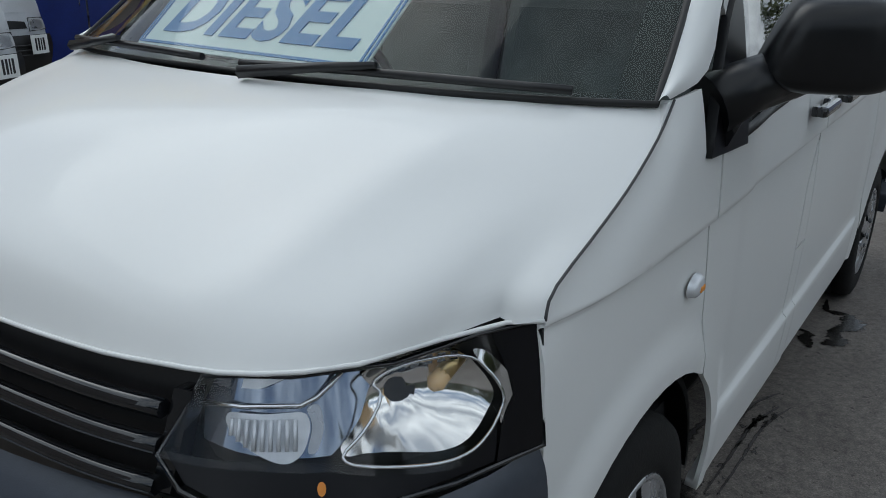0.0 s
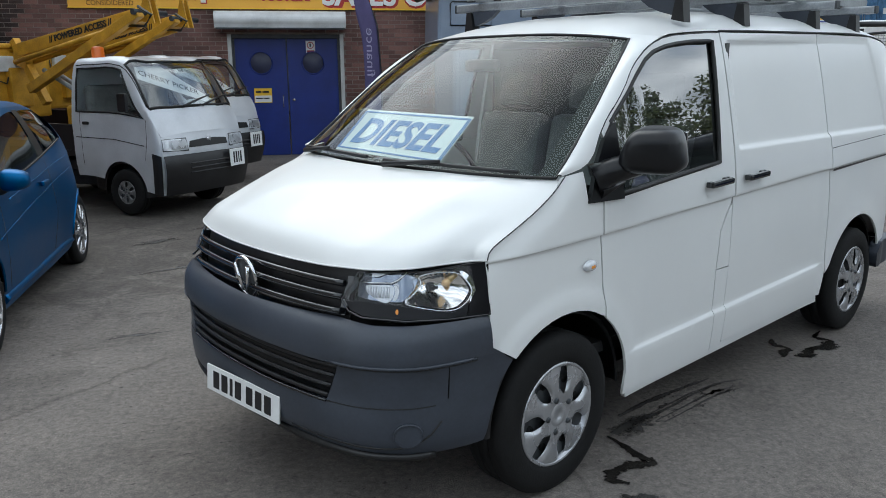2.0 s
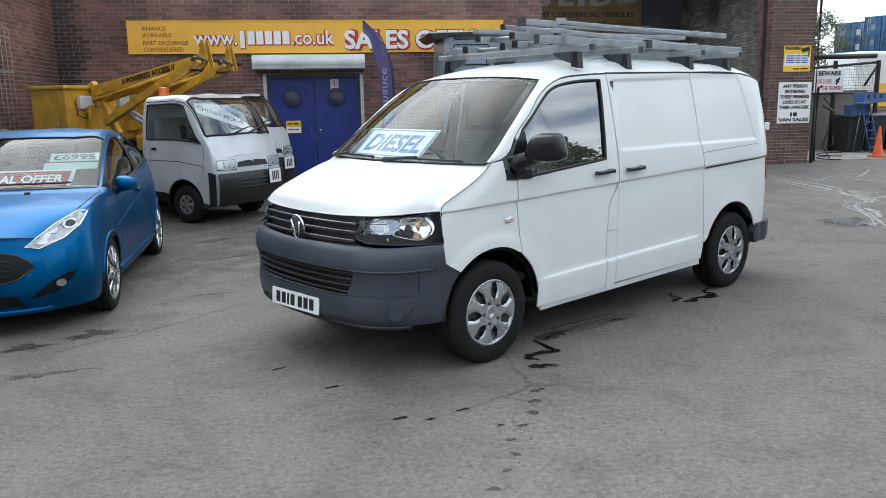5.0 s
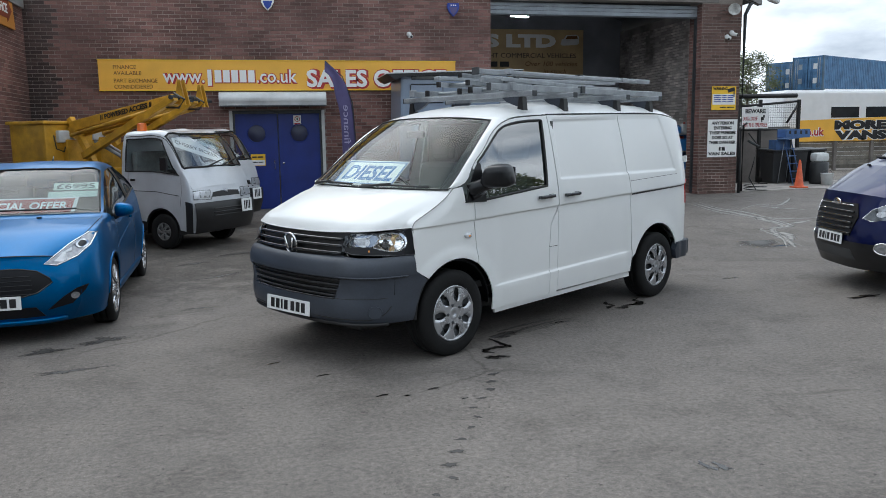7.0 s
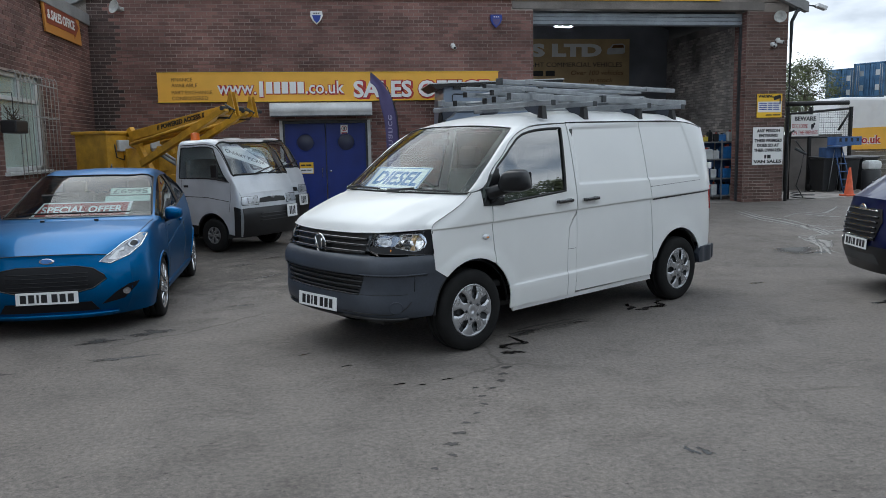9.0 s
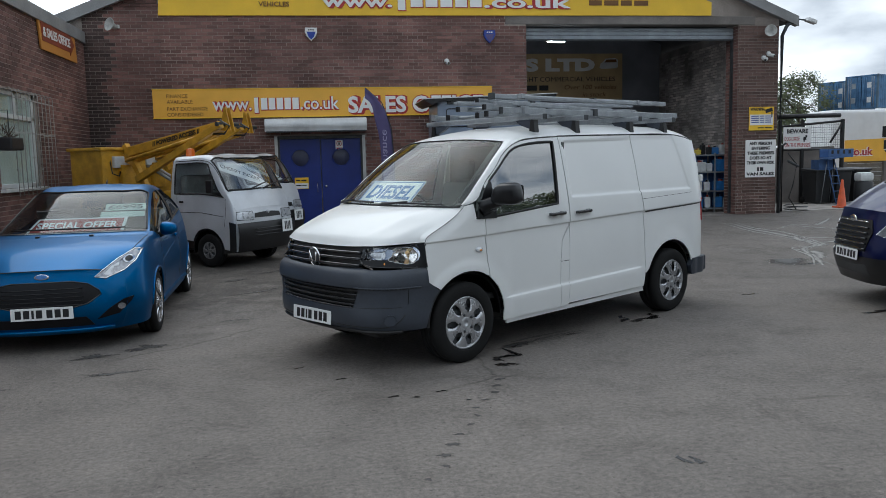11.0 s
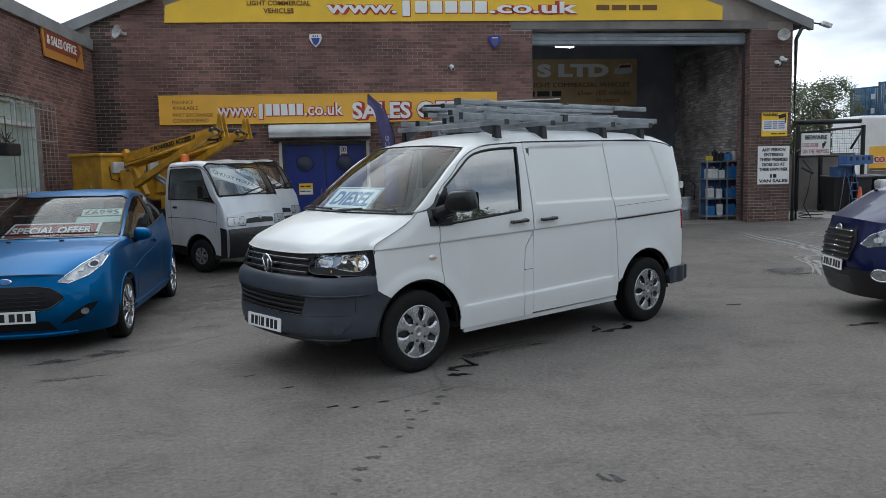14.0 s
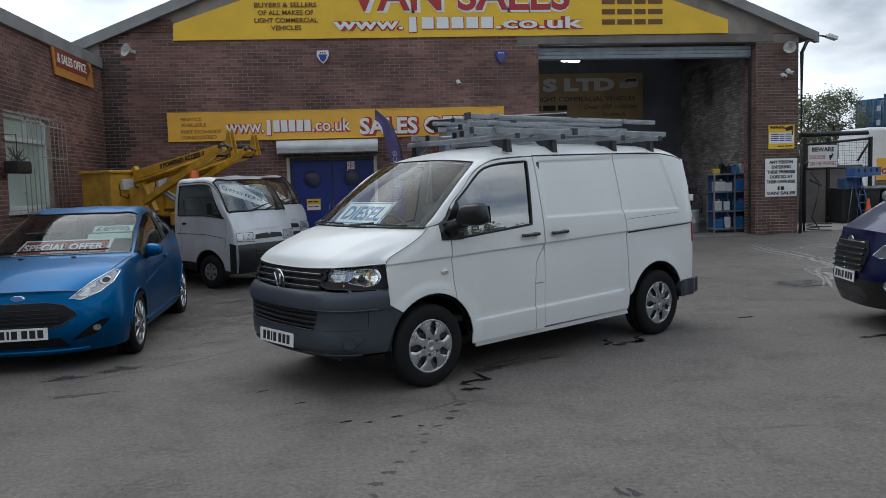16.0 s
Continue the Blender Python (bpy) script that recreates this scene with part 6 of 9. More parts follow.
def lift_truck(m, card_text, lab, beacon=True):
    t = thing("lift_truck", m, lab, "truck", "small silver trucks")
    arch = ((0.02, 0.28, 0.335),)
    for s in (1, -1):
        part("cab_side", patch(PO, 0, 4, 0, 3, s, 60, 18, arch), "silver_van", t)
        part("front_half", patch(PO, 0, 1, 3, 6, s, 10, 16), "silver_van", t)
        part("windscreen_half", patch(PO, 1.04, 2, 4, 6, s, 12, 10), "truck_glass", t)
        part("pillar", patch(PO, 1, 2.05, 3.72, 4.02, s, 12, 4), "silver_van", t)
        win = [(1.22, 3.08), (2.3, 3.07), (3.55, 3.06), (3.55, 3.84), (2.7, 3.84), (2.06, 3.84)]

        def on_side(u, v, off=0.0):
            p = PO.at(u, v)
            return (s * (p[0] + off), p[1], p[2])
        part("side_window", sheet(win, lambda u, v: on_side(u, v, -0.004), (0.2, 0.15), (), 0.0, (s, 0, 0)), "van_glass", t)
        part("door_frame", patch(PO, 1.0, 4, 3.86, 4.02, s, 20, 3), "silver_van", t)
        part("door_frame_rear", patch(PO, 3.55, 4, 3.0, 4.0, s, 5, 8), "silver_van", t)
        part("door_frame_front", sheet([(1.0, 3.0), (1.22, 3.0), (1.22, 3.08), (2.06, 3.84), (2.06, 3.9), (1.0, 3.9)], on_side, (0.15, 0.15), (), 0.0, (s, 0, 0)), "silver_van", t)
        part("door_frame_sill", sheet([(1.22, 3.0), (3.55, 3.0), (3.55, 3.06), (2.3, 3.07), (1.22, 3.08)], on_side, (0.3, 0.05), (), 0.0, (s, 0, 0)), "silver_van", t)
        edge = [PO.at(1.04 + 0.96 * k / 12, 4) for k in range(13)] + [PO.at(2.0, 4 + 2 * k / 8) for k in range(1, 9)]
        part("windscreen_seal", rod([(s * (p[0] + 0.002), p[1] - 0.004, p[2] + 0.004) for p in edge], 0.013, 6), "seal", t)
        part("screen_foot_seal", rod([(s * PO.at(1.05, 4 + 2 * k / 8)[0], PO.at(1.05, 4 + 2 * k / 8)[1] - 0.006, PO.at(1.05, 4 + 2 * k / 8)[2]) for k in range(9)], 0.013, 6), "seal", t)
        part("shut_line", rod([(s * (PO.at(u, 3.93)[0] + 0.004), PO.at(u, 3.93)[1], PO.at(u, 3.93)[2]) for u in (1.1, 1.3, 1.5, 1.7, 1.9, 2.1, 2.4, 2.8, 3.2, 3.7)], 0.006, 5), "gap", t)
        part("roof_half", patch(PO, 2, 4, 4, 6, s, 14, 12), "silver_van", t)
        part("window_seal", rod([on_side(u, v, 0.003) for (u0, v0), (u1, v1) in zip(win, win[1:] + win[:1]) for u, v in ((u0, v0), (u0 * 0.67 + u1 * 0.33, v0 * 0.67 + v1 * 0.33), (u0 * 0.33 + u1 * 0.67, v0 * 0.33 + v1 * 0.67))], 0.012, 6, True), "seal", t)
        part("wheel_housing", moved(lathe([(0.335, 0.25), (0.335, 0.66), (0.31, 0.665)], 20, 'X', (-0.2, math.pi + 0.2)), pose(0, 0.02, 0.28) @ Matrix.Diagonal((s, 1, 1, 1))), "black", t)
        wheel(t, s * 0.60, 0.0, s, 0.262, 0.16, 0.13, (6, "wheel_dull"))
        wheel(t, s * 0.56, 1.83, s, 0.262, 0.16, 0.13, (6, "wheel_dull"))
        part("door_joint", side_line(PO, s, [(-0.36, 0.64), (-0.4, 0.85), (-0.4, 1.08)]), "gap", t)
        part("door_joint", side_line(PO, s, [(0.62, 0.55), (0.62, 1.15)]), "gap", t)
        part("waist_line", side_line(PO, s, [(-0.36, 0.80), (0.1, 0.86), (0.7, 0.87)], 0.006), "gap", t)
        part("door_handle", block(PO.side_hit(s, 0.52, 1.03, 0.008), (0.02, 0.09, 0.035), 0.008), "black", t)
        lampo = [(s * 0.335, 0.735), (s * 0.645, 0.745), (s * 0.63, 0.865), (s * 0.345, 0.87)]
        lp = part("headlamp", front_patch(PO, lampo, 0.008, 0.05, 0.012), "clear_ribbed", t, "square clear headlamp")
        part("lamp_rim", rod([PO.front_hit(a, b, 0.012) for a, b in lampo], 0.006, 6, True), "gap", lp)
        part("lamp_glassy_core", front_patch(PO, [(s * 0.365, 0.757), (s * 0.55, 0.763), (s * 0.545, 0.85), (s * 0.375, 0.852)], 0.02, 0.05), "silver", lp)
        part("lamp_marker", front_patch(PO, [(s * 0.575, 0.765), (s * 0.622, 0.766), (s * 0.612, 0.85), (s * 0.57, 0.85)], 0.02, 0.05), "clear_ribbed", lp)
        part("door_mirror", join(moved(block((0, 0, 0), (0.05, 0.13, 0.2), 0.02), pose(s * 0.76, -0.16, 1.27)), rod([(s * 0.68, -0.2, 1.22), (s * 0.76, -0.16, 1.25)], 0.012, 6)), "black", t)
        wp = [Vector(PO.at(1.02, 5.2)), Vector(PO.at(1.16, 4.9)), Vector(PO.at(1.24, 4.5))]
        part("wiper", rod([(-0.22 + 0.3 * (s > 0) + 0.26 * k, wp[k].y - 0.03, wp[k].z + 0.012) for k in range(3)], [0.014, 0.011, 0.008], 6), "black", t)
    part("front_face", grid(20, 18, lambda a, b: PO.nose_at(2 * a - 1, b * 3), (0, -1, 0)), "silver_van", t)
    part("cab_back", grid(10, 10, lambda a, b: PO.tail_at(2 * a - 1, b * 6), (0, 1, 0)), "silver_van", t)
    part("front_grille", front_patch(PO, [(-0.31, 0.765), (0.31, 0.765), (0.29, 0.835), (0.1, 0.85), (-0.1, 0.85), (-0.29, 0.835)], 0.006, 0.05, 0.01), "black", t, "narrow black grille")
    part("grille_badge", moved(lathe([(0.0, 0.02), (0.03, 0.015), (0.035, 0.0)], 16, 'Y'), Matrix.Translation(PO.front_hit(0, 0.84, 0.004)) @ Matrix.Diagonal((1, -1, 1, 1))), "silver", t)
    part("front_bumper", join(grid(24, 10, lambda a, b: (lambda p: (p[0] * 1.03, p[1] - 0.035 - 0.03 * math.sin(math.pi * b), p[2]))(PO.nose_at(2 * a - 1, 0.0 + 1.5 * b)), (0, -1, 0)),
                              *[patch(PO, 0, 0.95, 0.0, 1.48, s, 8, 10, (), -0.016) for s in (1, -1)]), "black", t, "black plastic front bumper")
    for k in range(3):
        part("bumper_slot", rod([Vector(PO.front_hit(-0.36 + 0.72 * i / 12, 0.5 + 0.05 * k, 0.07)) for i in range(13)], 0.008, 5), "gap", t)
    plate_on(t, pose(0.36, PO.front_hit(0.3, 0.6)[1] - 0.095, 0.60, 88, 0, 6), [0.03, 0.03, 0.02, 0.03], size=(0.28, 0.2))
    part("chassis", join(block((0, 1.1, 0.5), (0.9, 2.7, 0.12), 0.02), block((0, 1.2, 0.32), (0.5, 1.2, 0.2), 0.03)), "dark_metal", t)
    part("load_bed", block((0, 1.55, 0.68), (1.36, 1.9, 0.08), 0.01), "black", t)
    for s in (1, -1):
        part("bed_side", block((s * 0.68, 1.55, 0.86), (0.03, 1.9, 0.3), 0.008), "black", t)
    part("floor_pan", join(block((0, 0.1, 0.34), (1.1, 1.1, 0.2), 0.05), block((0, -0.42, 0.3), (1.1, 0.16, 0.16), 0.03), block((0, 1.83, 0.26), (1.1, 0.12, 0.12), 0.04)), "black", t)
    part("seat_row", join(block((0, 0.35, 0.85), (1.2, 0.4, 0.2), 0.05), block((0, 0.58, 1.15), (1.2, 0.12, 0.6), 0.05)), "seat", t)
    part("dashboard", block((0, -0.1, 1.12), (1.15, 0.3, 0.12), 0.04), "dash", t)
    if beacon:
        part("beacon", moved(lathe([(0.075, 0.0), (0.08, 0.03), (0.072, 0.035), (0.07, 0.14), (0.05, 0.155), (0.0, 0.16)], 18, 'Z'), pose(-0.35, 0.62, 1.725)), "orange", t, "orange roof beacon")
    # lift: turret, two folded arms and a tub
    part("turret", join(block((0, 1.15, 0.95), (0.5, 0.5, 0.5), 0.04), block((0, 1.15, 1.3), (0.3, 0.36, 0.4), 0.04)), "picker", t)
    part("lower_arm", moved(block((0, 0, 0), (0.1, 2.2, 0.115), 0.012), pose(-0.17, 1.1, 1.82, -23.5, 0, 0)), "picker", t, "yellow lower lift arm")
    upper = part("upper_arm", moved(block((0, 0, 0), (0.16, 2.45, 0.165), 0.015), pose(0.02, 1.32, 2.06, -9.4, 0, 0)), "picker", t, "yellow upper lift arm")
    for s in (1, -1):
        part("tie_rod", rod([(s * 0.12 - 0.05, 0.35, 2.12), (s * 0.12 - 0.05, 2.35, 1.72)], 0.032, 8), "picker", t)
        part("link_plate", prism([(-0.11, -0.1), (0.07, -0.08), (0.08, 0.05), (0.02, 0.29), (-0.02, 0.29)], 0.02, pose(s * 0.045, 0.1, 2.24, 0, 0, 90)), "picker", t)
        part("ram", rod([(s * 0.06 - 0.05, 1.2, 1.3), (s * 0.06 - 0.05, 1.9, 1.62)], 0.03, 8), "alu", t)
    part("arm_strut", moved(block((0, 0, 0), (0.1, 0.95, 0.1), 0.01), pose(0.0, 2.3, 1.6, 58, 0, 0)), "picker", t)
    part("link_pin", rod([(-0.25, 0.12, 2.26), (0.25, 0.12, 2.26)], 0.035, 10), "dark_metal", t)
    part("hose_loop", rod([(-0.18, 0.1, 2.32), (-0.2, -0.12, 2.22), (-0.18, 0.02, 2.1), (-0.14, 0.4, 2.12)], 0.018, 6), "black", t)
    tub = part("work_tub", block((0, 3.02, 1.47), (0.96, 0.84, 0.94), 0.04), "picker", t, "yellow fibreglass work tub")
    part("tub_rim", block((0, 3.02, 1.93), (1.04, 0.92, 0.06), 0.02), "picker", tub)
    part("control_box", block((-0.1, 2.6, 1.7), (0.34, 0.14, 0.2), 0.02), "tub_white", tub)
    part("control_cable", rod([(-0.3, 2.62, 1.75), (-0.36, 2.5, 1.5), (-0.2, 2.52, 1.45), (-0.1, 2.58, 1.6)], 0.012, 6), "black", tub)
    part("tub_bracket", join(block((0, 2.6, 1.4), (0.3, 0.2, 0.5), 0.02), moved(block((0, 0, 0), (0.12, 0.4, 0.12), 0.01), pose(0, 2.5, 1.75, 20, 0, 0))), "picker", t)
    lettering("// POWERED ACCESS //", 0.105, pose(-0.064, 1.8, 1.955) @ pose(0, 0, 0, 90, 0, -90) @ pose(0, 0, 0, 0, 0, 9.4), "ink", upper, "arm_letters", 0.002, 'LEFT', 1.15, 0.0, 0.004)
    card = part("window_card", sheet([(-0.54, 0.33), (-0.5, 0.47), (-0.12, 0.49), (0.4, 0.07), (0.28, 0.04)], lambda x, h: (x, -0.40 + 0.66 * h, 1.21 + h * 0.93), 0.1, (), 0.0, (0, -1, 1)), "card", t, "white card with black letters")
    lettering(card_text, 0.1, pose(0.0, -0.19, 1.49) @ pose(0, 0, 0, 54.6, 0, 0) @ pose(-0.13, -0.06, 0.012, 0, 0, -22), "ink", card, "card_letters", 0.001, 'CENTER', 0.78)
    return t


TRUCK = pose(-2.02, 6.3, lift(6.3), 0, 0, 53)
lift_truck(TRUCK, "CHERRY PICKER", "small silver truck with yellow lift arms and card")
lift_truck(pose(-1.88, 8.25, lift(8.3), 0, 0, 53), "CHERRY PICKER", "small silver lift truck parked behind another one", False)

# ---- deep blue van ----
cu = thing("delivery_van", pose(6.01, 0.54, 0, 0, 0, -103), "deep blue van with black lower bumper parked nose out", "van")
CU = Shell([
    [(0.66, -0.72, 0.26), (0.90, -0.46, 0.27), (0.93, 0.0, 0.28), (0.93, 0.7, 0.28), (0.93, 1.3, 0.28), (0.93, 2.9, 0.3), (0.9, 3.95, 0.35)],
    [(0.74, -0.78, 0.48), (0.94, -0.46, 0.5), (0.98, 0.0, 0.52), (0.97, 0.7, 0.5), (0.965, 1.3, 0.5), (0.97, 2.9, 0.5), (0.92, 3.98, 0.5)],
    [(0.74, -0.77, 0.72), (0.93, -0.45, 0.78), (0.97, 0.0, 0.82), (0.965, 0.7, 0.82), (0.965, 1.3, 0.84), (0.96, 2.9, 0.85), (0.92, 3.98, 0.85)],
    [(0.69, -0.71, 0.99), (0.87, -0.44, 1.09), (0.92, -0.1, 1.15), (0.93, 0.4, 1.18), (0.93, 1.2, 1.21), (0.93, 2.9, 1.22), (0.88, 3.96, 1.22)],
    [(0.60, -0.68, 0.985), (0.77, -0.50, 1.17), (0.80, -0.26, 1.28), (0.79, -0.08, 1.345), (0.70, 0.80, 1.86), (0.78, 2.9, 1.9), (0.74, 3.92, 1.86)],
    [(0.32, -0.69, 1.0), (0.43, -0.62, 1.185), (0.45, -0.44, 1.295), (0.44, -0.29, 1.35), (0.36, 0.62, 1.925), (0.42, 2.9, 1.97), (0.4, 3.95, 1.92)],
    [(0.0, -0.695, 1.005), (0.0, -0.64, 1.19), (0.0, -0.48, 1.30), (0.0, -0.34, 1.355), (0.0, 0.58, 1.935), (0.0, 2.9, 1.98), (0.0, 3.97, 1.93)],
], bulge=0.22)
car_body(cu, CU, "navy_car", ((0.0, 0.34, 0.39), (2.93, 0.34, 0.39)), 3, 4, 6, 3, 4)
for s in (1, -1):
    for y in (0.0, 2.93):
        wheel(cu, s * 0.845, y, s, 0.335, 0.215, 0.21, (10, "alloy"))
    lo = [(s * 0.47, 0.79), (s * 0.56, 0.765), (s * 0.75, 0.80), (s * 0.86, 0.86), (s * 0.905, 0.99), (s * 0.85, 1.02), (s * 0.68, 0.965), (s * 0.54, 0.88)]
    lamp = part("headlamp", front_patch(CU, lo, 0.005, 0.05, 0.012), "lamp_smoke", cu, "large clear headlamp with chrome inside")
    part("lamp_rim", rod([CU.front_hit(a, b, 0.006) for a, b in lo], 0.004, 6, True), "chrome", lamp)
    for cx, cz in ((0.63, 0.84), (0.76, 0.89)):
        part("lamp_eye", front_patch(CU, [(s * cx + 0.04 * math.cos(2 * math.pi * k / 14), cz + 0.03 * math.sin(2 * math.pi * k / 14)) for k in range(14)], 0.012, 0.05), "silver", lamp)
    fog = part("fog_lamp", front_patch(CU, [(s * 0.70 + 0.07 * math.cos(2 * math.pi * k / 18), 0.505 + 0.05 * math.sin(2 * math.pi * k / 18)) for k in range(18)], 0.02, 0.05, 0.01), "lamp_grey", cu, "chrome-rimmed fog lamp")
    part("fog_rim", rod([CU.front_hit(s * 0.70 + 0.075 * math.cos(2 * math.pi * k / 18), 0.505 + 0.055 * math.sin(2 * math.pi * k / 18), 0.02) for k in range(18)], 0.008, 6, True), "chrome", fog)
    mir = part("door_mirror", moved(block((0, 0, 0), (0.22, 0.14, 0.26), 0.05, None, 4), pose(s * 1.1, 0.4, 1.36)), "black", cu, "black door mirror")
    part("mirror_foot", rod([(s * 0.9, 0.4, 1.2), (s * 1.05, 0.4, 1.28)], 0.035, 8), "black", mir)
    part("door_joint", side_line(CU, s, [(0.52, 0.4), (0.5, 0.8), (0.6, 1.15)]), "gap", cu)
    part("door_joint", side_line(CU, s, [(1.55, 0.4), (1.55, 1.2)]), "gap", cu)
    part("wiper", rod([(s * 0.15 - 0.35, -0.30, 1.375), (s * 0.15, -0.33, 1.38), (s * 0.15 + 0.38, -0.28, 1.39)], 0.01, 6), "black", cu)
    part("bumper_corner", patch(CU, 0, 0.9, 0.0, 1.15, s, 8, 8, (), -0.012), "black", cu)
part("lower_bumper", grid(26, 10, lambda a, b: (lambda p: (p[0] * 1.012, p[1] - 0.012, p[2]))(CU.nose_at(2 * a - 1, 1.25 * b)), (0, -1, 0)), "black", cu, "black plastic lower bumper")
gp = [(-0.34, 0.60), (0.34, 0.60), (0.42, 0.80), (0.36, 0.93), (-0.36, 0.93), (-0.42, 0.80)]
gr = part("front_grille", front_patch(CU, gp, 0.012, 0.06, 0.01), "black", cu, "black five-bar grille")
for k in range(5):
    z = 0.625 + 0.054 * k
    part("grille_bar", rod([CU.front_hit(-0.36 + 0.72 * i / 16, z, 0.022) for i in range(17)], 0.012, 6), "gloss_black", gr)
part("top_bar", rod([CU.front_hit(-0.33 + 0.66 * i / 16, 0.905, 0.02) for i in range(17)], 0.008, 6), "chrome", gr)
part("oval_badge", moved(lathe([(0.0, 0.012), (0.06, 0.009), (0.075, 0.0)], 24, 'Y'), Matrix.Translation(CU.front_hit(0, 0.925, 0.02)) @ Matrix.Diagonal((1.1, -1, 0.5, 1))), "chrome", cu, "oval chrome-rimmed badge")
plate_on(cu, pose(0, CU.front_hit(0, 0.55)[1] - 0.025, 0.555, 86, 0, 0), [0.05, 0.05, 0.02, 0.05, 0.0, 0.05, 0.05, 0.05])
part("lower_intake", front_patch(CU, [(-0.4, 0.36), (0.4, 0.36), (0.36, 0.46), (-0.36, 0.46)], 0.016, 0.06, 0.01), "gap", cu)
part("dashboard", block((0, 0.2, 1.2), (1.5, 0.6, 0.2), 0.06), "dash", cu)
part("bulkhead", block((0, 1.7, 1.1), (1.6, 0.05, 1.4)), "inner_dark", cu)
part("cab_seats", join(block((-0.4, 1.3, 1.2), (0.5, 0.16, 0.9), 0.06), block((0.35, 1.3, 1.2), (0.8, 0.16, 0.9), 0.06)), "seat", cu)
part("cab_floor", block((0, 1.2, 0.5), (1.7, 1.4, 0.05)), "dash", cu)
part("underbody", block((0, 1.6, 0.32), (1.6, 4.2, 0.1)), "black", cu)
for x in (-0.3, 0.3):
    part("washer_jet", block((x, -0.49, 1.297), (0.04, 0.03, 0.02), 0.006), "black", cu)

# ---- camper van with its roof raised, behind the white van ----
ca = thing("camper_van", pose(1.86, 9.7, 0.125, 0, 0, -90), "grey-blue camper van with a raised canvas roof", "van")
part("van_shell", block((0.0, 1.95, 1.1), (1.84, 3.7, 1.75), 0.18, None, 4), "grey_blue", ca)
canvas = block((0, 1.01, 2.31), (1.3, 2.18, 0.96), 0.05)
for v in canvas.verts:
    if v.co.z < 2.2 and v.co.y < 0.9:
        v.co.y -= 0.03
part("roof_canvas", canvas, "grey_blue", ca, "grey-blue canvas side of the raised roof")
for s in (1, -1):
    part("canvas_flap", block((s * 0.655, 0.43, 2.4), (0.012, 0.66, 0.36), 0.02), "grey_blue", ca)
    part("flap_edge", rod([(s * 0.663, 0.1, 2.22), (s * 0.663, 0.1, 2.55), (s * 0.663, 0.13, 2.58), (s * 0.663, 0.73, 2.58), (s * 0.663, 0.76, 2.55), (s * 0.663, 0.76, 2.22)], 0.011, 6, True), "black", ca)
    part("canvas_window", block((s * 0.655, 0.4, 2.72), (0.014, 0.56, 0.1), 0.015), "dark_pane", ca)
lid = block((0, 0, 0), (1.5, 2.8, 0.022), 0.009)
part("roof_lid", moved(lid, pose(0, 1.03, 2.825, 1.6, 0, 0)), "shutter_white", ca, "pale raised roof lid")
lip = prism([(-1.4, 0.0), (-1.25, -0.11), (-1.05, -0.055), (1.38, -0.05), (1.38, 0.0)], 1.48, pose(-0.74, 0, 0, 0, 0, 90) @ Matrix.Diagonal((1, -1, 1, 1)))
part("lid_trim", moved(lip, pose(0, 1.03, 2.813, 1.6, 0, 0)), "black", ca, "dark underside and lip of the roof lid")
for s in (1, -1):
    for y in (1.1, 3.1):
        part("road_wheel", moved(lathe([(0.0, -0.1), (0.3, -0.1), (0.33, -0.06), (0.33, 0.06), (0.3, 0.1), (0.0, 0.1)], 24), pose(s * 0.82, y - 0.1, 0.33)), "rubber", ca)
    part("side_window", block((s * 0.925, 1.9, 1.5), (0.01, 2.4, 0.5), 0.004), "dark_pane", ca)


# ---- yard ----
ground_bm = bmesh.new()
gy = [-160.0, -60.0, -20.0, -10.0, 1.5] + [1.5 + 0.5 * k for k in range(1, 20)] + [20.0, 40.0, 80.0, 160.0]
gv = [[ground_bm.verts.new((x, y, lift(y))) for x in (-160.0, -20.0, 0.0, 20.0, 160.0)] for y in gy]
for r0, r1 in zip(gv, gv[1:]):
    for k in range(4):
        f = ground_bm.faces.new((r0[k], r0[k + 1], r1[k + 1], r1[k]))
        f.smooth = True
single("ground", ground_bm, "yard", "worn grey yard of tarmac and concrete with stains", "ground", kind="structure")


def blot(name, x, y, size, seed, material, label, stretch=1.0, turn=0.0, category="stain", count=26, rough=0.45):
    """A flat ragged mark on the yard."""
    rnd = random.Random(seed)
    ph = [rnd.uniform(0, 6.28) for _ in range(6)]
    bm = bmesh.new()
    ring = []
    for k in range(count):
        a = 2 * math.pi * k / count
        r = size * (1 + rough * (0.5 * math.sin(2 * a + ph[0]) + 0.35 * math.sin(3 * a + ph[1]) + 0.3 * math.sin(5 * a + ph[2]) + 0.25 * math.sin(7 * a + ph[3])))
        r = max(r, size * 0.15) * 1.25
        px, py = r * math.cos(a) * stretch, r * math.sin(a)
        c, s = math.cos(turn), math.sin(turn)
        ring.append(bm.verts.new((px * c - py * s, px * s + py * c, 0.0)))
    mid = bm.verts.new((0.0, 0.0, 0.0))
    fan = [bm.faces.new((mid, a, b)) for a, b in zip(ring, ring[1:] + ring[:1])]
    fade = bm.loops.layers.uv.new("fade")
    for f in fan:
        for corner in f.loops:
            corner[fade].uv = (0.0 if corner.vert is mid else 1.0, 0.5)
    return single(name, bm, material, label, category, pose(x, y, lift(y) + 0.003), kind="structure")


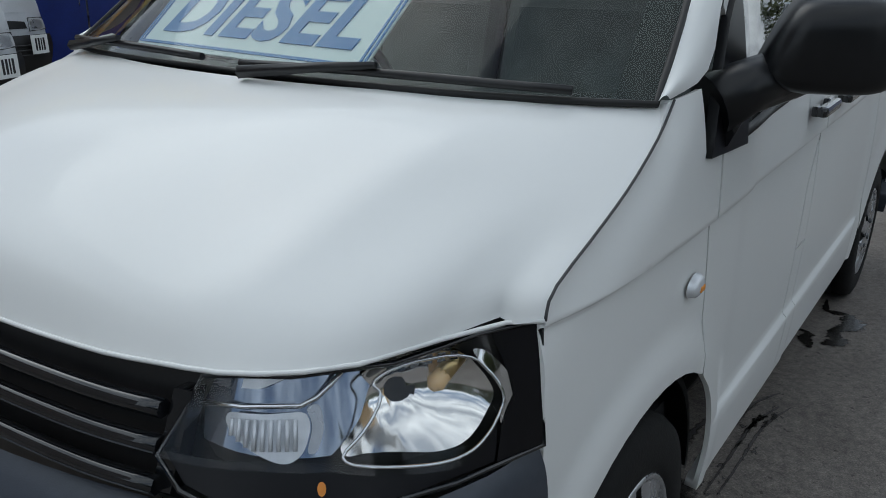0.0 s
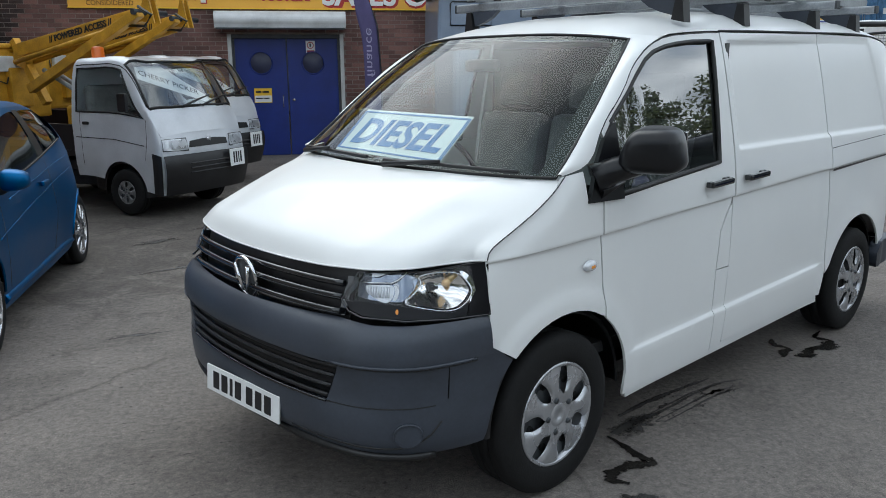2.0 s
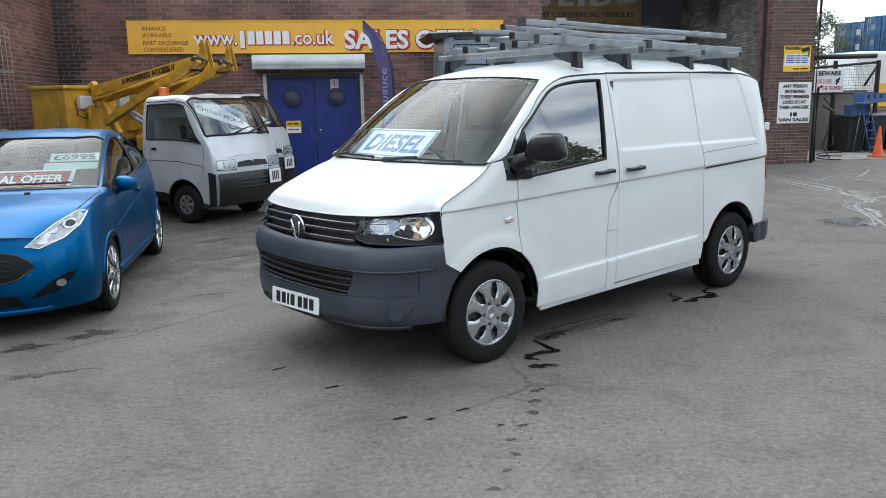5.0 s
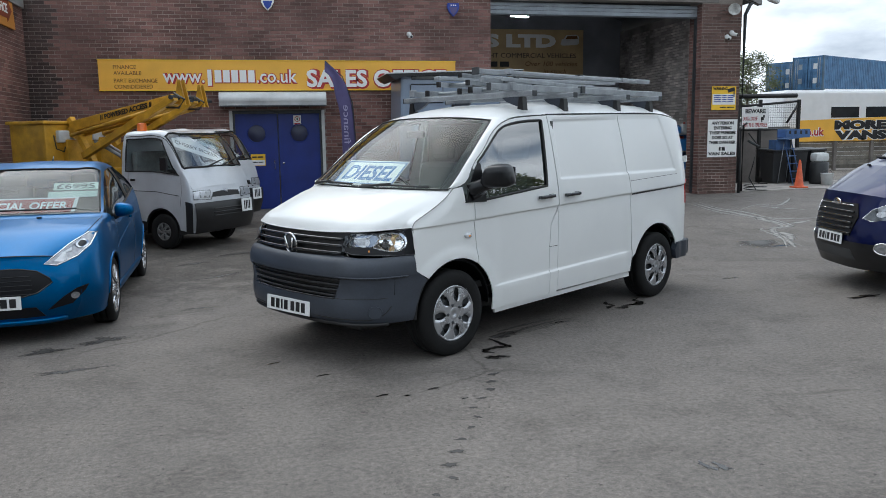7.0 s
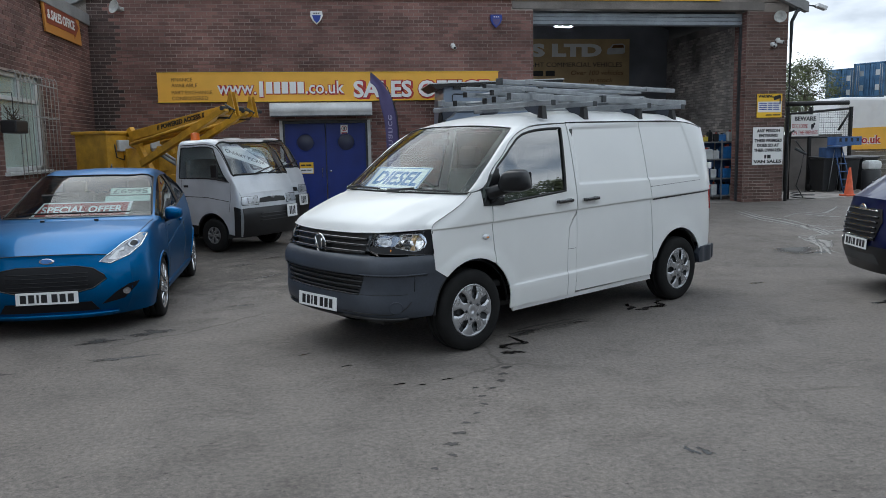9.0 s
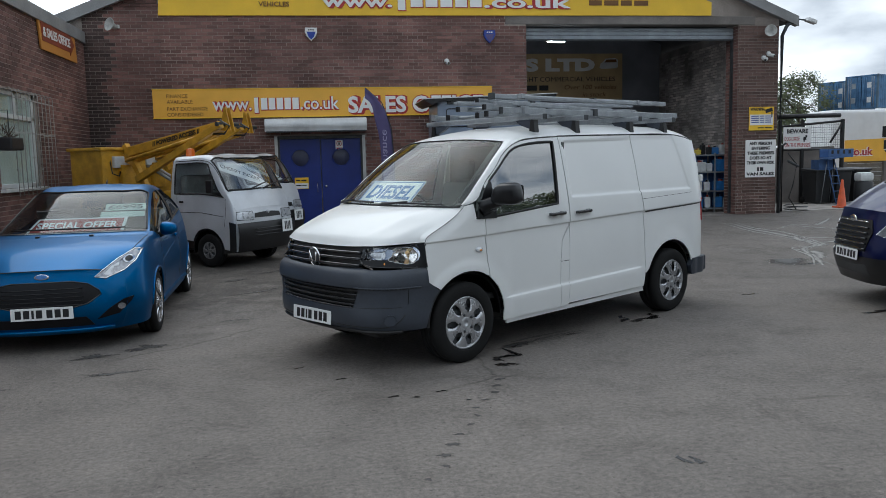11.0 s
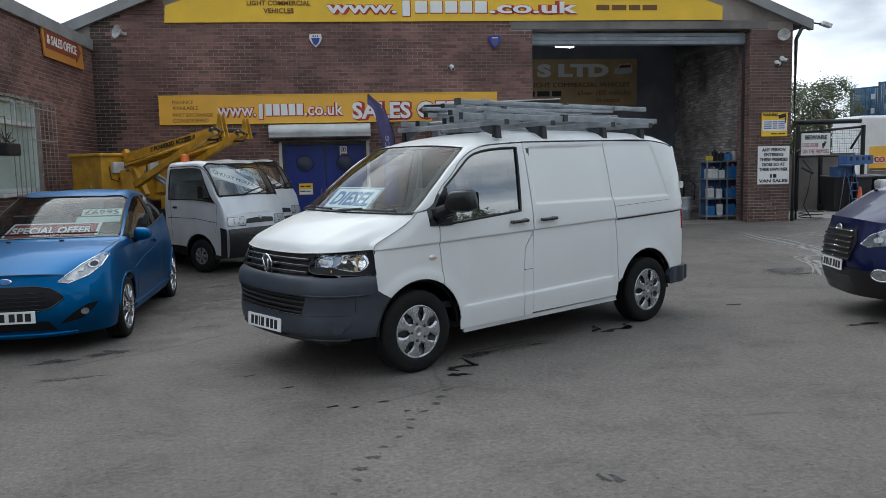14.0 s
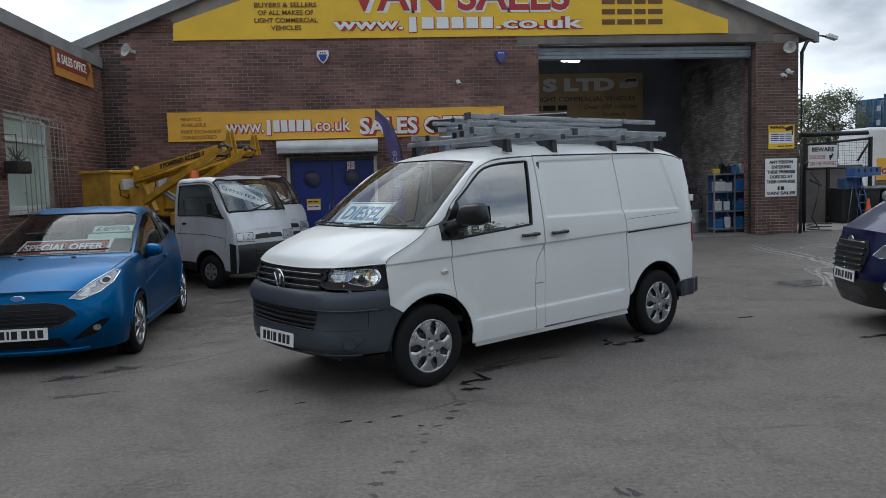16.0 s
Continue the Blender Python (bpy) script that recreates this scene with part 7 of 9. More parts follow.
# stains round the van and across the yard
def wet_trail(pts, widths, seed, material, label):
    """A thin ragged run on the yard along a bent line."""
    rnd = random.Random(seed)
    n = 14 * (len(pts) - 1)
    bm = bmesh.new()
    rows, near, off = [], 1.0, 1.0
    for k in range(n + 1):
        p, q = curve_at(pts, k / n), curve_at(pts, min(1.0, k / n + 0.01))
        r = curve_at(pts, max(0.0, k / n - 0.01))
        dx, dy = q[0] - r[0], q[1] - r[1]
        ln = math.hypot(dx, dy) or 1.0
        w = sample([i / (len(widths) - 1) for i in range(len(widths))], widths, k / n)
        # both rims wander, with a little raggedness on top
        near, off = [min(1.8, max(0.35, q * 0.72 + 0.28 * rnd.uniform(0.1, 2.1))) for q in (near, off)]
        a, b = w * near * rnd.uniform(0.85, 1.15), w * off * rnd.uniform(0.85, 1.15)
        rows.append([bm.verts.new((p[0] - dy / ln * q, p[1] + dx / ln * q, lift(p[1]) + 0.003)) for q in (a, 0.0, -b)])
    fade = bm.loops.layers.uv.new("fade")
    for r0, r1 in zip(rows, rows[1:]):
        for i in (0, 1):
            f = bm.faces.new((r0[i], r0[i + 1], r1[i + 1], r1[i]))
            for corner in f.loops:
                corner[fade].uv = (0.0 if corner.vert in (r0[1], r1[1]) else 1.0, 0.5)
    return single("oil_stain", bm, material, label, "stain", kind="structure")


blot("oil_stain", 0.77, -0.89, 0.038, 31, "oil", "dark wet oil stain beside the front wheel", 2.1, -0.25, rough=0.55)
wet_trail([(0.865, -0.35), (0.90, -0.46), (0.93, -0.56), (0.96, -0.62), (0.86, -0.63), (0.76, -0.67), (0.73, -0.73), (0.79, -0.77)], [0.008, 0.016, 0.03, 0.024, 0.034, 0.03, 0.024, 0.01], 3, "oil", "dark wet run of oil beside the front wheel")
wet_trail([(2.80, 0.80), (2.69, 0.70), (2.74, 0.62), (2.66, 0.54), (2.52, 0.50), (2.45, 0.42), (2.36, 0.43)], [0.006, 0.02, 0.03, 0.045, 0.03, 0.04, 0.01], 4, "oil", "dark wet run of oil beside the rear wheel")
wet_trail([(2.40, 0.72), (2.36, 0.63), (2.40, 0.55), (2.34, 0.49), (2.28, 0.42)], [0.006, 0.025, 0.015, 0.03, 0.006], 41, "oil", "dark wet run of oil beside the rear wheel")
wet_trail([(0.90, -0.33), (1.06, -0.22), (1.22, -0.15), (1.38, -0.05), (1.53, 0.04), (1.70, 0.13), (1.86, 0.157)], [0.045, 0.035, 0.012, 0.008, 0.012, 0.008, 0.004], 51, "stain", "dark greasy streak beside the van sill")
for k, off in enumerate((0.035, 0.07, -0.03)):
    wet_trail([(1.12 + off, -0.22 - 0.6 * off), (1.34 + off, -0.09 - 0.6 * off), (1.55 + off, 0.035 - 0.6 * off), (1.74 + off, 0.10 - 0.6 * off)], [0.003, 0.006, 0.007, 0.003], 60 + k, "stain", "thin greasy scrape beside the van sill")
blot("oil_stain", 1.62, 0.03, 0.016, 71, "oil", "dark oil stain at the end of a greasy streak", 2.6, 0.5, rough=0.8)
blot("oil_stain", 1.06, -0.27, 0.05, 72, "stain", "faint broad oil bloom behind the front wheel", 1.8, 0.5, rough=0.9)
wet_trail([(1.0, -0.16), (1.25, 0.0), (1.5, 0.12), (1.68, 0.2)], [0.01, 0.02, 0.012, 0.004], 52, "stain", "faint greasy streak under the van sill")
spill = random.Random(44)
for k in range(30):
    a = spill.random()
    blot("oil_speck", 1.08 + 0.72 * a + spill.gauss(0, 0.04), -0.24 + 0.36 * a + spill.gauss(0, 0.05), 0.004 + 0.012 * spill.random() ** 3, 300 + k, "stain", "spatter of small oil specks beside the sill", 1.0 + 1.6 * spill.random(), 0.5 + 0.4 * spill.random(), rough=0.75, count=14)
for k, (x, y, sz, st, tn) in enumerate(((1.24, -3.08, 0.021, 2.0, 2.0), (1.31, -3.10, 0.021, 2.2, 2.1), (-0.55, -1.0, 0.012, 3, 0.2), (-0.2, -1.55, 0.014, 2.5, 0.5), (-0.05, -1.6, 0.01, 2.5, 0.2), (0.15, -1.5, 0.01, 3, 0.2), (0.3, -1.75, 0.008, 3, 0.0), (-0.9, -0.6, 0.012, 3, 0.4), (4.3, 1.5, 0.03, 2.5, 0.2), (5.0, 0.2, 0.05, 3, 0.1))):
    blot("oil_stain", x, y, sz, 80 + k, "oil", "small dark oil stain on the open yard", st, tn, rough=0.7)
for k, (x, y, sz, st, tn) in enumerate(((-2.3, 0.5, 0.08, 2.2, 0.1), (-2.7, 0.25, 0.06, 2.8, 0.0), (-1.6, 1.6, 0.03, 4, 0.3), (-1.5, 3.4, 0.05, 6, 0.6), (-1.2, 5.2, 0.08, 5, 0.7), (-0.7, 6.0, 0.1, 4, 0.8), (-1.9, 4.4, 0.05, 5, 0.5), (-2.4, -0.4, 0.05, 3, 0.2), (-3.3, -0.7, 0.07, 3, 0.0))):
    blot("oil_stain", x, y, sz, 110 + k, "stain", "faint dark stain on the worn yard", st, tn, rough=0.8)
rnd = random.Random(5)
for k in range(12):
    t = k / 11
    blot("drip_mark", 0.62 - 0.76 * t + rnd.uniform(-0.035, 0.035), -1.3 - 1.75 * t, 0.014 + 0.012 * rnd.random(), 200 + k, "drip", "trail of small drips across the yard", 1.3 + 0.6 * rnd.random(), -0.25 + rnd.uniform(-0.4, 0.4), rough=0.4)
# the drain cover and beside it the dried run, wet sheen in its colour
blot("road_patch", 6.3, 3.88, 0.3, 3, "stain", "low flat patch round a drain cover", 1.5, 0.9, "patch", rough=0.2)
for k, (ox, oy, w) in enumerate(((0.0, 0.0, 0.5), (0.16, 0.12, 0.3), (-0.14, 0.1, 0.25))):
    wet_trail([(8.3 + ox, 9.2), (8.06 + ox, 7.9 + oy), (8.08 + 1.6 * ox, 7.3), (8.05 + ox, 6.27 + oy), (7.84 + 0.6 * ox, 5.33), (7.32 + ox, 5.0 + oy), (6.91, 4.09 + oy), (6.5 + ox, 3.3)], [w * 0.03, w * 0.2, w * 0.26, w * 0.14, w * 0.22, w * 0.12, w * 0.16, w * 0.02], 21 + 40 * k, "pale_spill_sheen", "pale dried run of water with painted wet sheen across the yard")
for k, strand in enumerate((((7.9, 6.85), (8.08, 6.5), (7.9, 5.9), (8.14, 5.6), (8.7, 5.85)), ((7.1, 5.0), (7.25, 4.62), (7.05, 4.15), (6.7, 3.8)), ((9.2, 8.2), (9.4, 7.75), (9.7, 7.25)), ((8.2, 6.6), (8.4, 6.2), (9.2, 6.1)))):
    wet_trail(list(strand), [0.02] + [0.11] * (len(strand) - 2) + [0.03], 90 + k, "pale_spill_sheen", "pale dried strand of a run of water with painted wet sheen")
wet_trail([(10.9, 9.4), (9.75, 8.19), (9.37, 8.4), (8.5, 7.7)], [0.02, 0.08, 0.06, 0.03], 22, "pale_spill_sheen", "pale dried side run of water with painted wet sheen on the yard")
blot("puddle", 6.42, 3.5, 0.045, 5, "water", "thin wet puddle beside the drain cover", 5.0, 0.35, "puddle", rough=0.5)

# ---- brickwork ----
SITE[0] = Matrix.Translation((0.318, 0.398, 0.002)) @ Matrix.Diagonal((0.9716, 0.9716, 0.985, 1))
COURSE, BRICK = 0.0762, 0.232
FY = 11.01                     # outer face of the front wall
WX = -6.01                     # face of the side wing


def box_data(x0, x1, z0, z1, d0, d1, lay):
    """Eight corners and five outer faces of a brick; lay turns (along, out, up) into a place."""
    c = [lay(x, d, z) for d in (d0, d1) for z in (z0, z1) for x in (x0, x1)]
    return c, [(0, 1, 3, 2), (0, 4, 5, 1), (2, 3, 7, 6), (0, 2, 6, 4), (1, 5, 7, 3)]


def brick_rects(spans, z_from, z_to):
    """Bricks of a stretcher bond: spans(z) gives the free stretches of a course."""
    rects = []
    row = 0
    z = z_from
    while z + COURSE * 0.6 < z_to:
        for a, b in spans(z + COURSE / 2):
            x = math.floor(a / BRICK) * BRICK - (BRICK / 2 if row % 2 else 0.0)
            while x < b:
                x0, x1 = max(a, x + 0.006), min(b, x + BRICK - 0.006)
                if x1 - x0 > 0.03:
                    rects.append((x0, x1, z + 0.006, z + COURSE - 0.006))
                x += BRICK
        z += COURSE
        row += 1
    return rects


def brick_mesh(rects, lay, proud=0.006, seed=1):
    rnd = random.Random(seed)
    verts, faces = [], []
    for x0, x1, z0, z1 in rects:
        j = rnd.uniform(-0.0015, 0.0025)
        c, f = box_data(x0, x1, z0, z1, proud + j, -0.01, lay)
        n = len(verts)
        verts += c
        faces += [tuple(i + n for i in q) for q in f]
    me = bpy.data.meshes.new("bricks")
    me.from_pydata(verts, [], faces)
    me.update()
    return me


def front_lay(x, d, z):
    return (x, FY - d, z)


def wing_lay(y, d, z):
    return (WX + d, y, z)


def roof_line(x):
    """Height of the gable's edge."""
    return 8.42 - 0.405 * abs(x - 2.3)


DOOR = (-2.0, 0.09, 2.32)
wall_bm = join(block(((WX - 0.3 + DOOR[0]) / 2, FY + 0.17, 2.5), (DOOR[0] - WX + 0.3, 0.34, 5.2)), block(((DOOR[0] + DOOR[1]) / 2, FY + 0.17, (DOOR[2] + 5.1) / 2), (DOOR[1] - DOOR[0], 0.34, 5.1 - DOOR[2])),
               block(((DOOR[1] + 4.01) / 2, FY + 0.17, 2.5), (4.01 - DOOR[1], 0.34, 5.2)))
wall_front = single("wall_front", wall_bm, "mortar", "dark red brick front wall of the sales building", "wall", kind="structure")


def front_spans(z):
    left = WX + 0.002
    if z > 4.6:
        left = max(left, 2.3 - (8.42 - z) / 0.405 + 0.02)
    right = 4.005 if z < 4.82 else 3.51
    if z > 5.08:
        right = -4.38
    if z < DOOR[2]:
        return [(left, DOOR[0] - 0.002), (DOOR[1] + 0.002, right)]
    return [(left, right)]


front_rects = brick_rects(front_spans, 0.06, 5.45)
# darker bricks along the left corner, with a wavy edge
corner_rects = [r for r in front_rects if r[0] < WX + 0.42 + 0.12 * math.sin(r[2] * 5.0)]
me = brick_mesh(corner_rects, front_lay, seed=5)
me.materials.append(M["brick_corner_dark"])
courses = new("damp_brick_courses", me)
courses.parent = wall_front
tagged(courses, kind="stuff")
me = brick_mesh([r for r in front_rects if r not in set(corner_rects)], front_lay, seed=3)
me.materials.append(M["brick"])
courses = new("brick_courses", me)
courses.parent = wall_front
tagged(courses, kind="stuff")
part("repointed_joints", block((-3.42, FY - 0.0005, 4.13), (1.9, 0.003, 0.88)), "mortar_pale", wall_front)
part("repointed_joints", block((9.95, FY - 0.0005, 0.42), (0.7, 0.003, 0.5)), "mortar_pale", wall_front)
pier = single("wall_pier", block((10.015, FY + 0.3, 2.5), (1.09, 0.6, 5.0)), "mortar", "brick pier beside the workshop opening", "wall", kind="structure")
single("wall_gable", prism([(WX - 0.25, 5.08), (WX - 0.25, roof_line(WX - 0.25) - 0.05), (2.3, 8.36), (10.56, roof_line(10.56) - 0.05), (10.56, 5.02), (3.5, 5.02), (3.5, 5.08)], 0.3, pose(0, FY + 0.02, 0)), "mortar", "brick gable over the front", "wall", kind="structure")
single("lintel", block((6.7, FY + 0.14, 4.92), (6.4, 0.32, 0.2), 0.01), "concrete", "stained concrete lintel over the workshop opening", "lintel", kind="structure")
single("wall_side", block((10.41, FY + 8.6, 2.45), (0.3, 16.0, 4.9)), "mortar", "brick side wall of the workshop", "wall", kind="structure")
single("wall_back", block((2.3, FY + 16.6, 3.5), (16.6, 0.3, 9.0)), "inner_dark", "dark back wall of the workshop", "wall", kind="structure")
single("wall_inner_left", block((3.85, FY + 3.2, 2.5), (0.2, 5.7, 5.0)), "inner_dark", "dark inner wall of the workshop", "wall", kind="structure")
wall_inner = single("wall_inner_right", block((10.2, FY + 4.3, 2.45), (0.1, 7.3, 4.9)), "inner_wall", "sooty painted brick wall inside the workshop", "wall", kind="structure")
single("wall_partition", block((7.0, FY + 6.2, 3.2), (6.4, 0.16, 6.4)), "inner_dark", "dark partition inside the workshop", "wall", kind="structure")
single("floor", block((7.0, FY + 4.0, 0.137), (6.0, 8.0, 0.03)), "concrete", "dirty workshop floor", "floor", kind="structure")
for s, x0, x1 in ((-1, WX - 0.75, 2.3), (1, 2.3, 11.0)):
    z0, z1 = roof_line(x0), roof_line(x1)
    single("roof_slope", prism([(x0, z0), (x1, z1), (x1, z1 + 0.1), (x0, z0 + 0.1)], 17.0, pose(0, FY - 0.12, 0)), "roofing", "grey sheet roof of the building", "roof", kind="structure")
    single("verge_board", prism([(x0, z0 - 0.13), (x1, z1 - 0.13), (x1, z1 + 0.11), (x0, z0 + 0.11)], 0.04, pose(0, FY - 0.165, 0)), "fascia", "grey verge board along the gable", "trim", kind="structure")
    single("soffit", prism([(x0, z0 - 0.12), (x1, z1 - 0.12), (x1, z1 - 0.1), (x0, z0 - 0.1)], 0.15, pose(0, FY - 0.125, 0)), "fascia", "grey soffit under the verge", "trim", kind="structure")
single("downpipe", join(rod([(10.62, FY - 0.05, 0.15), (10.62, FY - 0.05, 4.55), (10.72, FY - 0.1, 4.8), (10.95, FY - 0.12, 4.92)], 0.045, 10)), "dark_metal", "dark downpipe at the building's corner", "pipe", kind="structure")

# the workshop's rolled-up shutter
sh = thing("roller_shutter", pose(6.74, FY + 0.25, 4.5), "rolled-up grey steel shutter over the workshop opening", "shutter")
for k in range(3):
    part("shutter_slat", block((0, 0, 0.05 + 0.09 * k), (5.44, 0.03, 0.085), 0.008), "shutter", sh)
part("bottom_bar", block((0, -0.005, -0.01), (5.44, 0.05, 0.04), 0.006), "dark_metal", sh)
for s in (1, -1):
    part("guide", block((s * 2.7, 0.02, -2.15), (0.05, 0.08, 4.35)), "dark_metal", sh)

# side wing
WIN = (5.85, 7.77, 1.40, 3.0)
wing = single("wall_wing", join(block((WX - 0.15, (WIN[0] + 0.0) / 2 - 1.0, 2.2), (0.3, WIN[0] + 2.0, 4.4)), block((WX - 0.15, (WIN[1] + FY) / 2, 2.2), (0.3, FY - WIN[1], 4.4)),
                                block((WX - 0.15, (WIN[0] + WIN[1]) / 2, WIN[2] / 2), (0.3, WIN[1] - WIN[0], WIN[2])), block((WX - 0.15, (WIN[0] + WIN[1]) / 2, (WIN[3] + 4.4) / 2), (0.3, WIN[1] - WIN[0], 4.4 - WIN[3]))), "mortar_pale", "dark red brick wall of the side wing", "wall", kind="structure")


def wing_spans(z):
    if WIN[2] - 0.07 < z < WIN[3]:
        return [(1.0, WIN[0]), (WIN[1], FY - 0.01)]
    return [(1.0, FY - 0.01)]


me = brick_mesh(brick_rects(wing_spans, 0.06, 4.4), wing_lay, seed=4)
me.materials.append(M["brick"])
courses = new("brick_courses", me)
courses.parent = wing
tagged(courses, kind="stuff")
single("wing_fascia", block((WX - 0.1, 4.5, 4.5), (0.34, 12.9, 0.24), 0.01), "fascia", "weathered grey fascia along the wing roof", "trim", kind="structure")
single("wing_roof", block((WX - 4.0, 4.5, 4.58), (8.0, 13.0, 0.1)), "roofing", "flat felt roof of the wing", "roof", kind="structure")
single("wall_wing_end", block((WX - 4.0, -1.9, 2.2), (8.0, 0.3, 4.4)), "mortar", "brick end of the wing", "wall", kind="structure")
win = thing("window_1", pose(WX - 0.1, (WIN[0] + WIN[1]) / 2, WIN[2]), "white-framed wing window with pale blind", "window")
tagged(win, kind="structure")
wy, wz = WIN[1] - WIN[0], WIN[3] - WIN[2]
part("window_pane", block((-0.02, 0, wz / 2), (0.012, wy, wz)), "window_glass", win)
part("blind", block((-0.035, 0, wz * 0.5), (0.012, wy, wz * 0.98)), "net", win, "pale blind behind the glass")
part("room_back", block((-0.5, 0, wz / 2), (0.02, wy + 1, wz + 1)), "inner_dark", win)
for yy, z0 in ((-wy / 2 + 0.035, 0.0), (0.08, 0.74), (wy / 2 - 0.05, 0.0)):
    part("window_frame", block((0, yy, wz * (1 + z0) / 2), (0.07, 0.08, wz * (1 - z0)), 0.006), "frame_white", win)
for zz in (0.035, wz * 0.74, wz - 0.035):
    part("window_frame", block((0.002, 0, zz), (0.066, wy, 0.07), 0.006), "frame_white", win)
part("window_sill", block((0.08, 0, -0.03), (0.22, wy + 0.1, 0.06), 0.01), "frame_white", win)
guard = thing("window_guard", pose(WX + 0.17, (WIN[0] + WIN[1]) / 2 + 0.3, WIN[2] - 0.05), "white-painted steel bar guard over the window", "window guard")
for k in range(11):
    yy = -0.98 + 0.196 * k
    part("guard_bar", rod([(-0.16, yy, 1.62), (-0.03, yy, 1.66), (0.0, yy, 1.6), (0.0, yy, -0.08)], 0.007, 6), "guard_paint", guard)
    if k % 2 == 0:
        part("guard_boss", lathe([(0.0, 0.03), (0.022, 0.0), (0.0, -0.03)], 8, 'Z'), "guard_paint", guard).matrix_basis = pose(0, yy, 0.35 + 0.2 * (k % 3))
for zz in (0.02, 0.95, 1.5):
    part("guard_rail", block((0.0, 0, zz), (0.01, 1.98, 0.02), 0.003), "guard_paint", guard)
for yy in (-0.9, 0.9):
    part("guard_stay", block((-0.085, yy, 0.95), (0.17, 0.02, 0.02)), "guard_paint", guard)
basket = thing("hanging_planter", pose(WX + 0.22, 5.75, 2.0), "dark green hanging planter with dry stems on the wing wall", "planter")
part("trough", block((0, 0, 0.1), (0.24, 0.5, 0.2), 0.03), "bin", basket)
rnd = random.Random(9)
part("stems", join(*[rod([(rnd.uniform(-0.08, 0.08), rnd.uniform(-0.2, 0.2), 0.18), (rnd.uniform(-0.12, 0.14), rnd.uniform(-0.26, 0.26), 0.24 + rnd.random() * 0.18)], 0.005, 4) for _ in range(24)]), "bark", basket)
part("bracket", rod([(-0.22, 0, 0.62), (0.0, 0, 0.62), (0.0, 0, 0.2)], 0.008, 6), "dark_metal", basket)

# blue double doors
dd = thing("door_1", pose((DOOR[0] + DOOR[1]) / 2, FY + 0.12, 0.14), "closed blue double doors with round windows", "door")
tagged(dd, kind="structure")
dw = (DOOR[1] - DOOR[0])
for s in (-1, 1):
    leaf = part("door_leaf", block((s * (dw / 4 - 0.03), 0, 1.06), (dw / 2 - 0.085, 0.05, 2.1), 0.006), "door_blue", dd)
    part("porthole", moved(lathe([(0.0, 0.01), (0.185, 0.008), (0.19, 0.0)], 28, 'Y'), pose(s * 0.47, -0.03, 1.68) @ Matrix.Diagonal((1, -1, 1, 1))), "porthole", leaf, "round dark window")
    part("porthole_ring", rod([(s * 0.47 + 0.2 * math.cos(2 * math.pi * k / 28), -0.03, 1.68 + 0.2 * math.sin(2 * math.pi * k / 28)) for k in range(28)], 0.014, 6, True), "door_blue", leaf)
    part("door_frame", block((s * (dw / 2 - 0.035), -0.05, 1.1), (0.07, 0.12, 2.2), 0.006), "frame_white", dd, "white door frame")
    part("door_guide", block((s * (dw / 2 - 0.095), -0.035, 1.08), (0.045, 0.08, 2.16), 0.004), "dark_metal", dd)
part("door_head", block((0, -0.04, 2.145), (dw - 0.14, 0.1, 0.07)), "dark_metal", dd)
part("door_knob", moved(lathe([(0.0, 0.05), (0.025, 0.045), (0.028, 0.02), (0.012, 0.0)], 12, 'Y'), pose(0.1, -0.02, 1.02) @ Matrix.Diagonal((1, -1, 1, 1))), "alloy", dd)
part("pull_handle", rod([(-0.1, -0.03, 1.1), (-0.1, -0.07, 1.08), (-0.1, -0.07, 0.9), (-0.1, -0.03, 0.88)], 0.01, 6), "alloy", dd)
box_ = thing("shutter_box", pose(-1.03, FY - 0.2, 2.42), "off-white roller shutter box over the blue doors", "shutter box")
cover = [(0.17, -0.005), (-0.13, -0.005)] + [(-0.02 - 0.14 * math.cos(a), 0.13 + 0.155 * math.sin(a)) for a in [-0.5 + 2.07 * k / 10 for k in range(11)]] + [(0.17, 0.285)]
part("box_cover", prism(cover, 2.3, pose(1.15, 0, 0, 0, 0, 90)), "shutter_white", box_)
part("box_lip", block((0, -0.12, -0.015), (2.26, 0.06, 0.03), 0.006), "dark_metal", box_)
notice = thing("door_notice", pose(-0.52, FY + 0.087, 2.1), "white notice with red circle on the blue door", "sign")
part("notice_board", block((0, 0, 0), (0.17, 0.006, 0.22)), "sign_white", notice)
part("notice_ring", rod([(0.055 * math.cos(2 * math.pi * k / 20), -0.006, 0.03 + 0.055 * math.sin(2 * math.pi * k / 20)) for k in range(20)], 0.008, 5, True), "sign_red", notice)
part("notice_mark", block((0, -0.006, 0.03), (0.03, 0.004, 0.06)), "ink", notice)
bars([0.13], 0.03, 0, pose(-0.065, -0.004, -0.09, 90, 0, 0), "sign_red", notice)
sticker = thing("door_sticker", pose(-1.42, FY + 0.087, 1.24), "small yellow and white notice on the blue door", "sign")
part("sticker_board", block((0, 0, 0), (0.32, 0.006, 0.26)), "sign_yellow", sticker)
part("sticker_panel", block((0, -0.004, -0.06), (0.3, 0.004, 0.12)), "sign_white", sticker)
bars([0.1, 0.12], 0.03, 0.02, pose(-0.13, -0.005, 0.05, 90, 0, 0), "ink", sticker)
bars([0.12, 0.1], 0.02, 0.02, pose(-0.13, -0.0065, -0.06, 90, 0, 0), "ink", sticker)

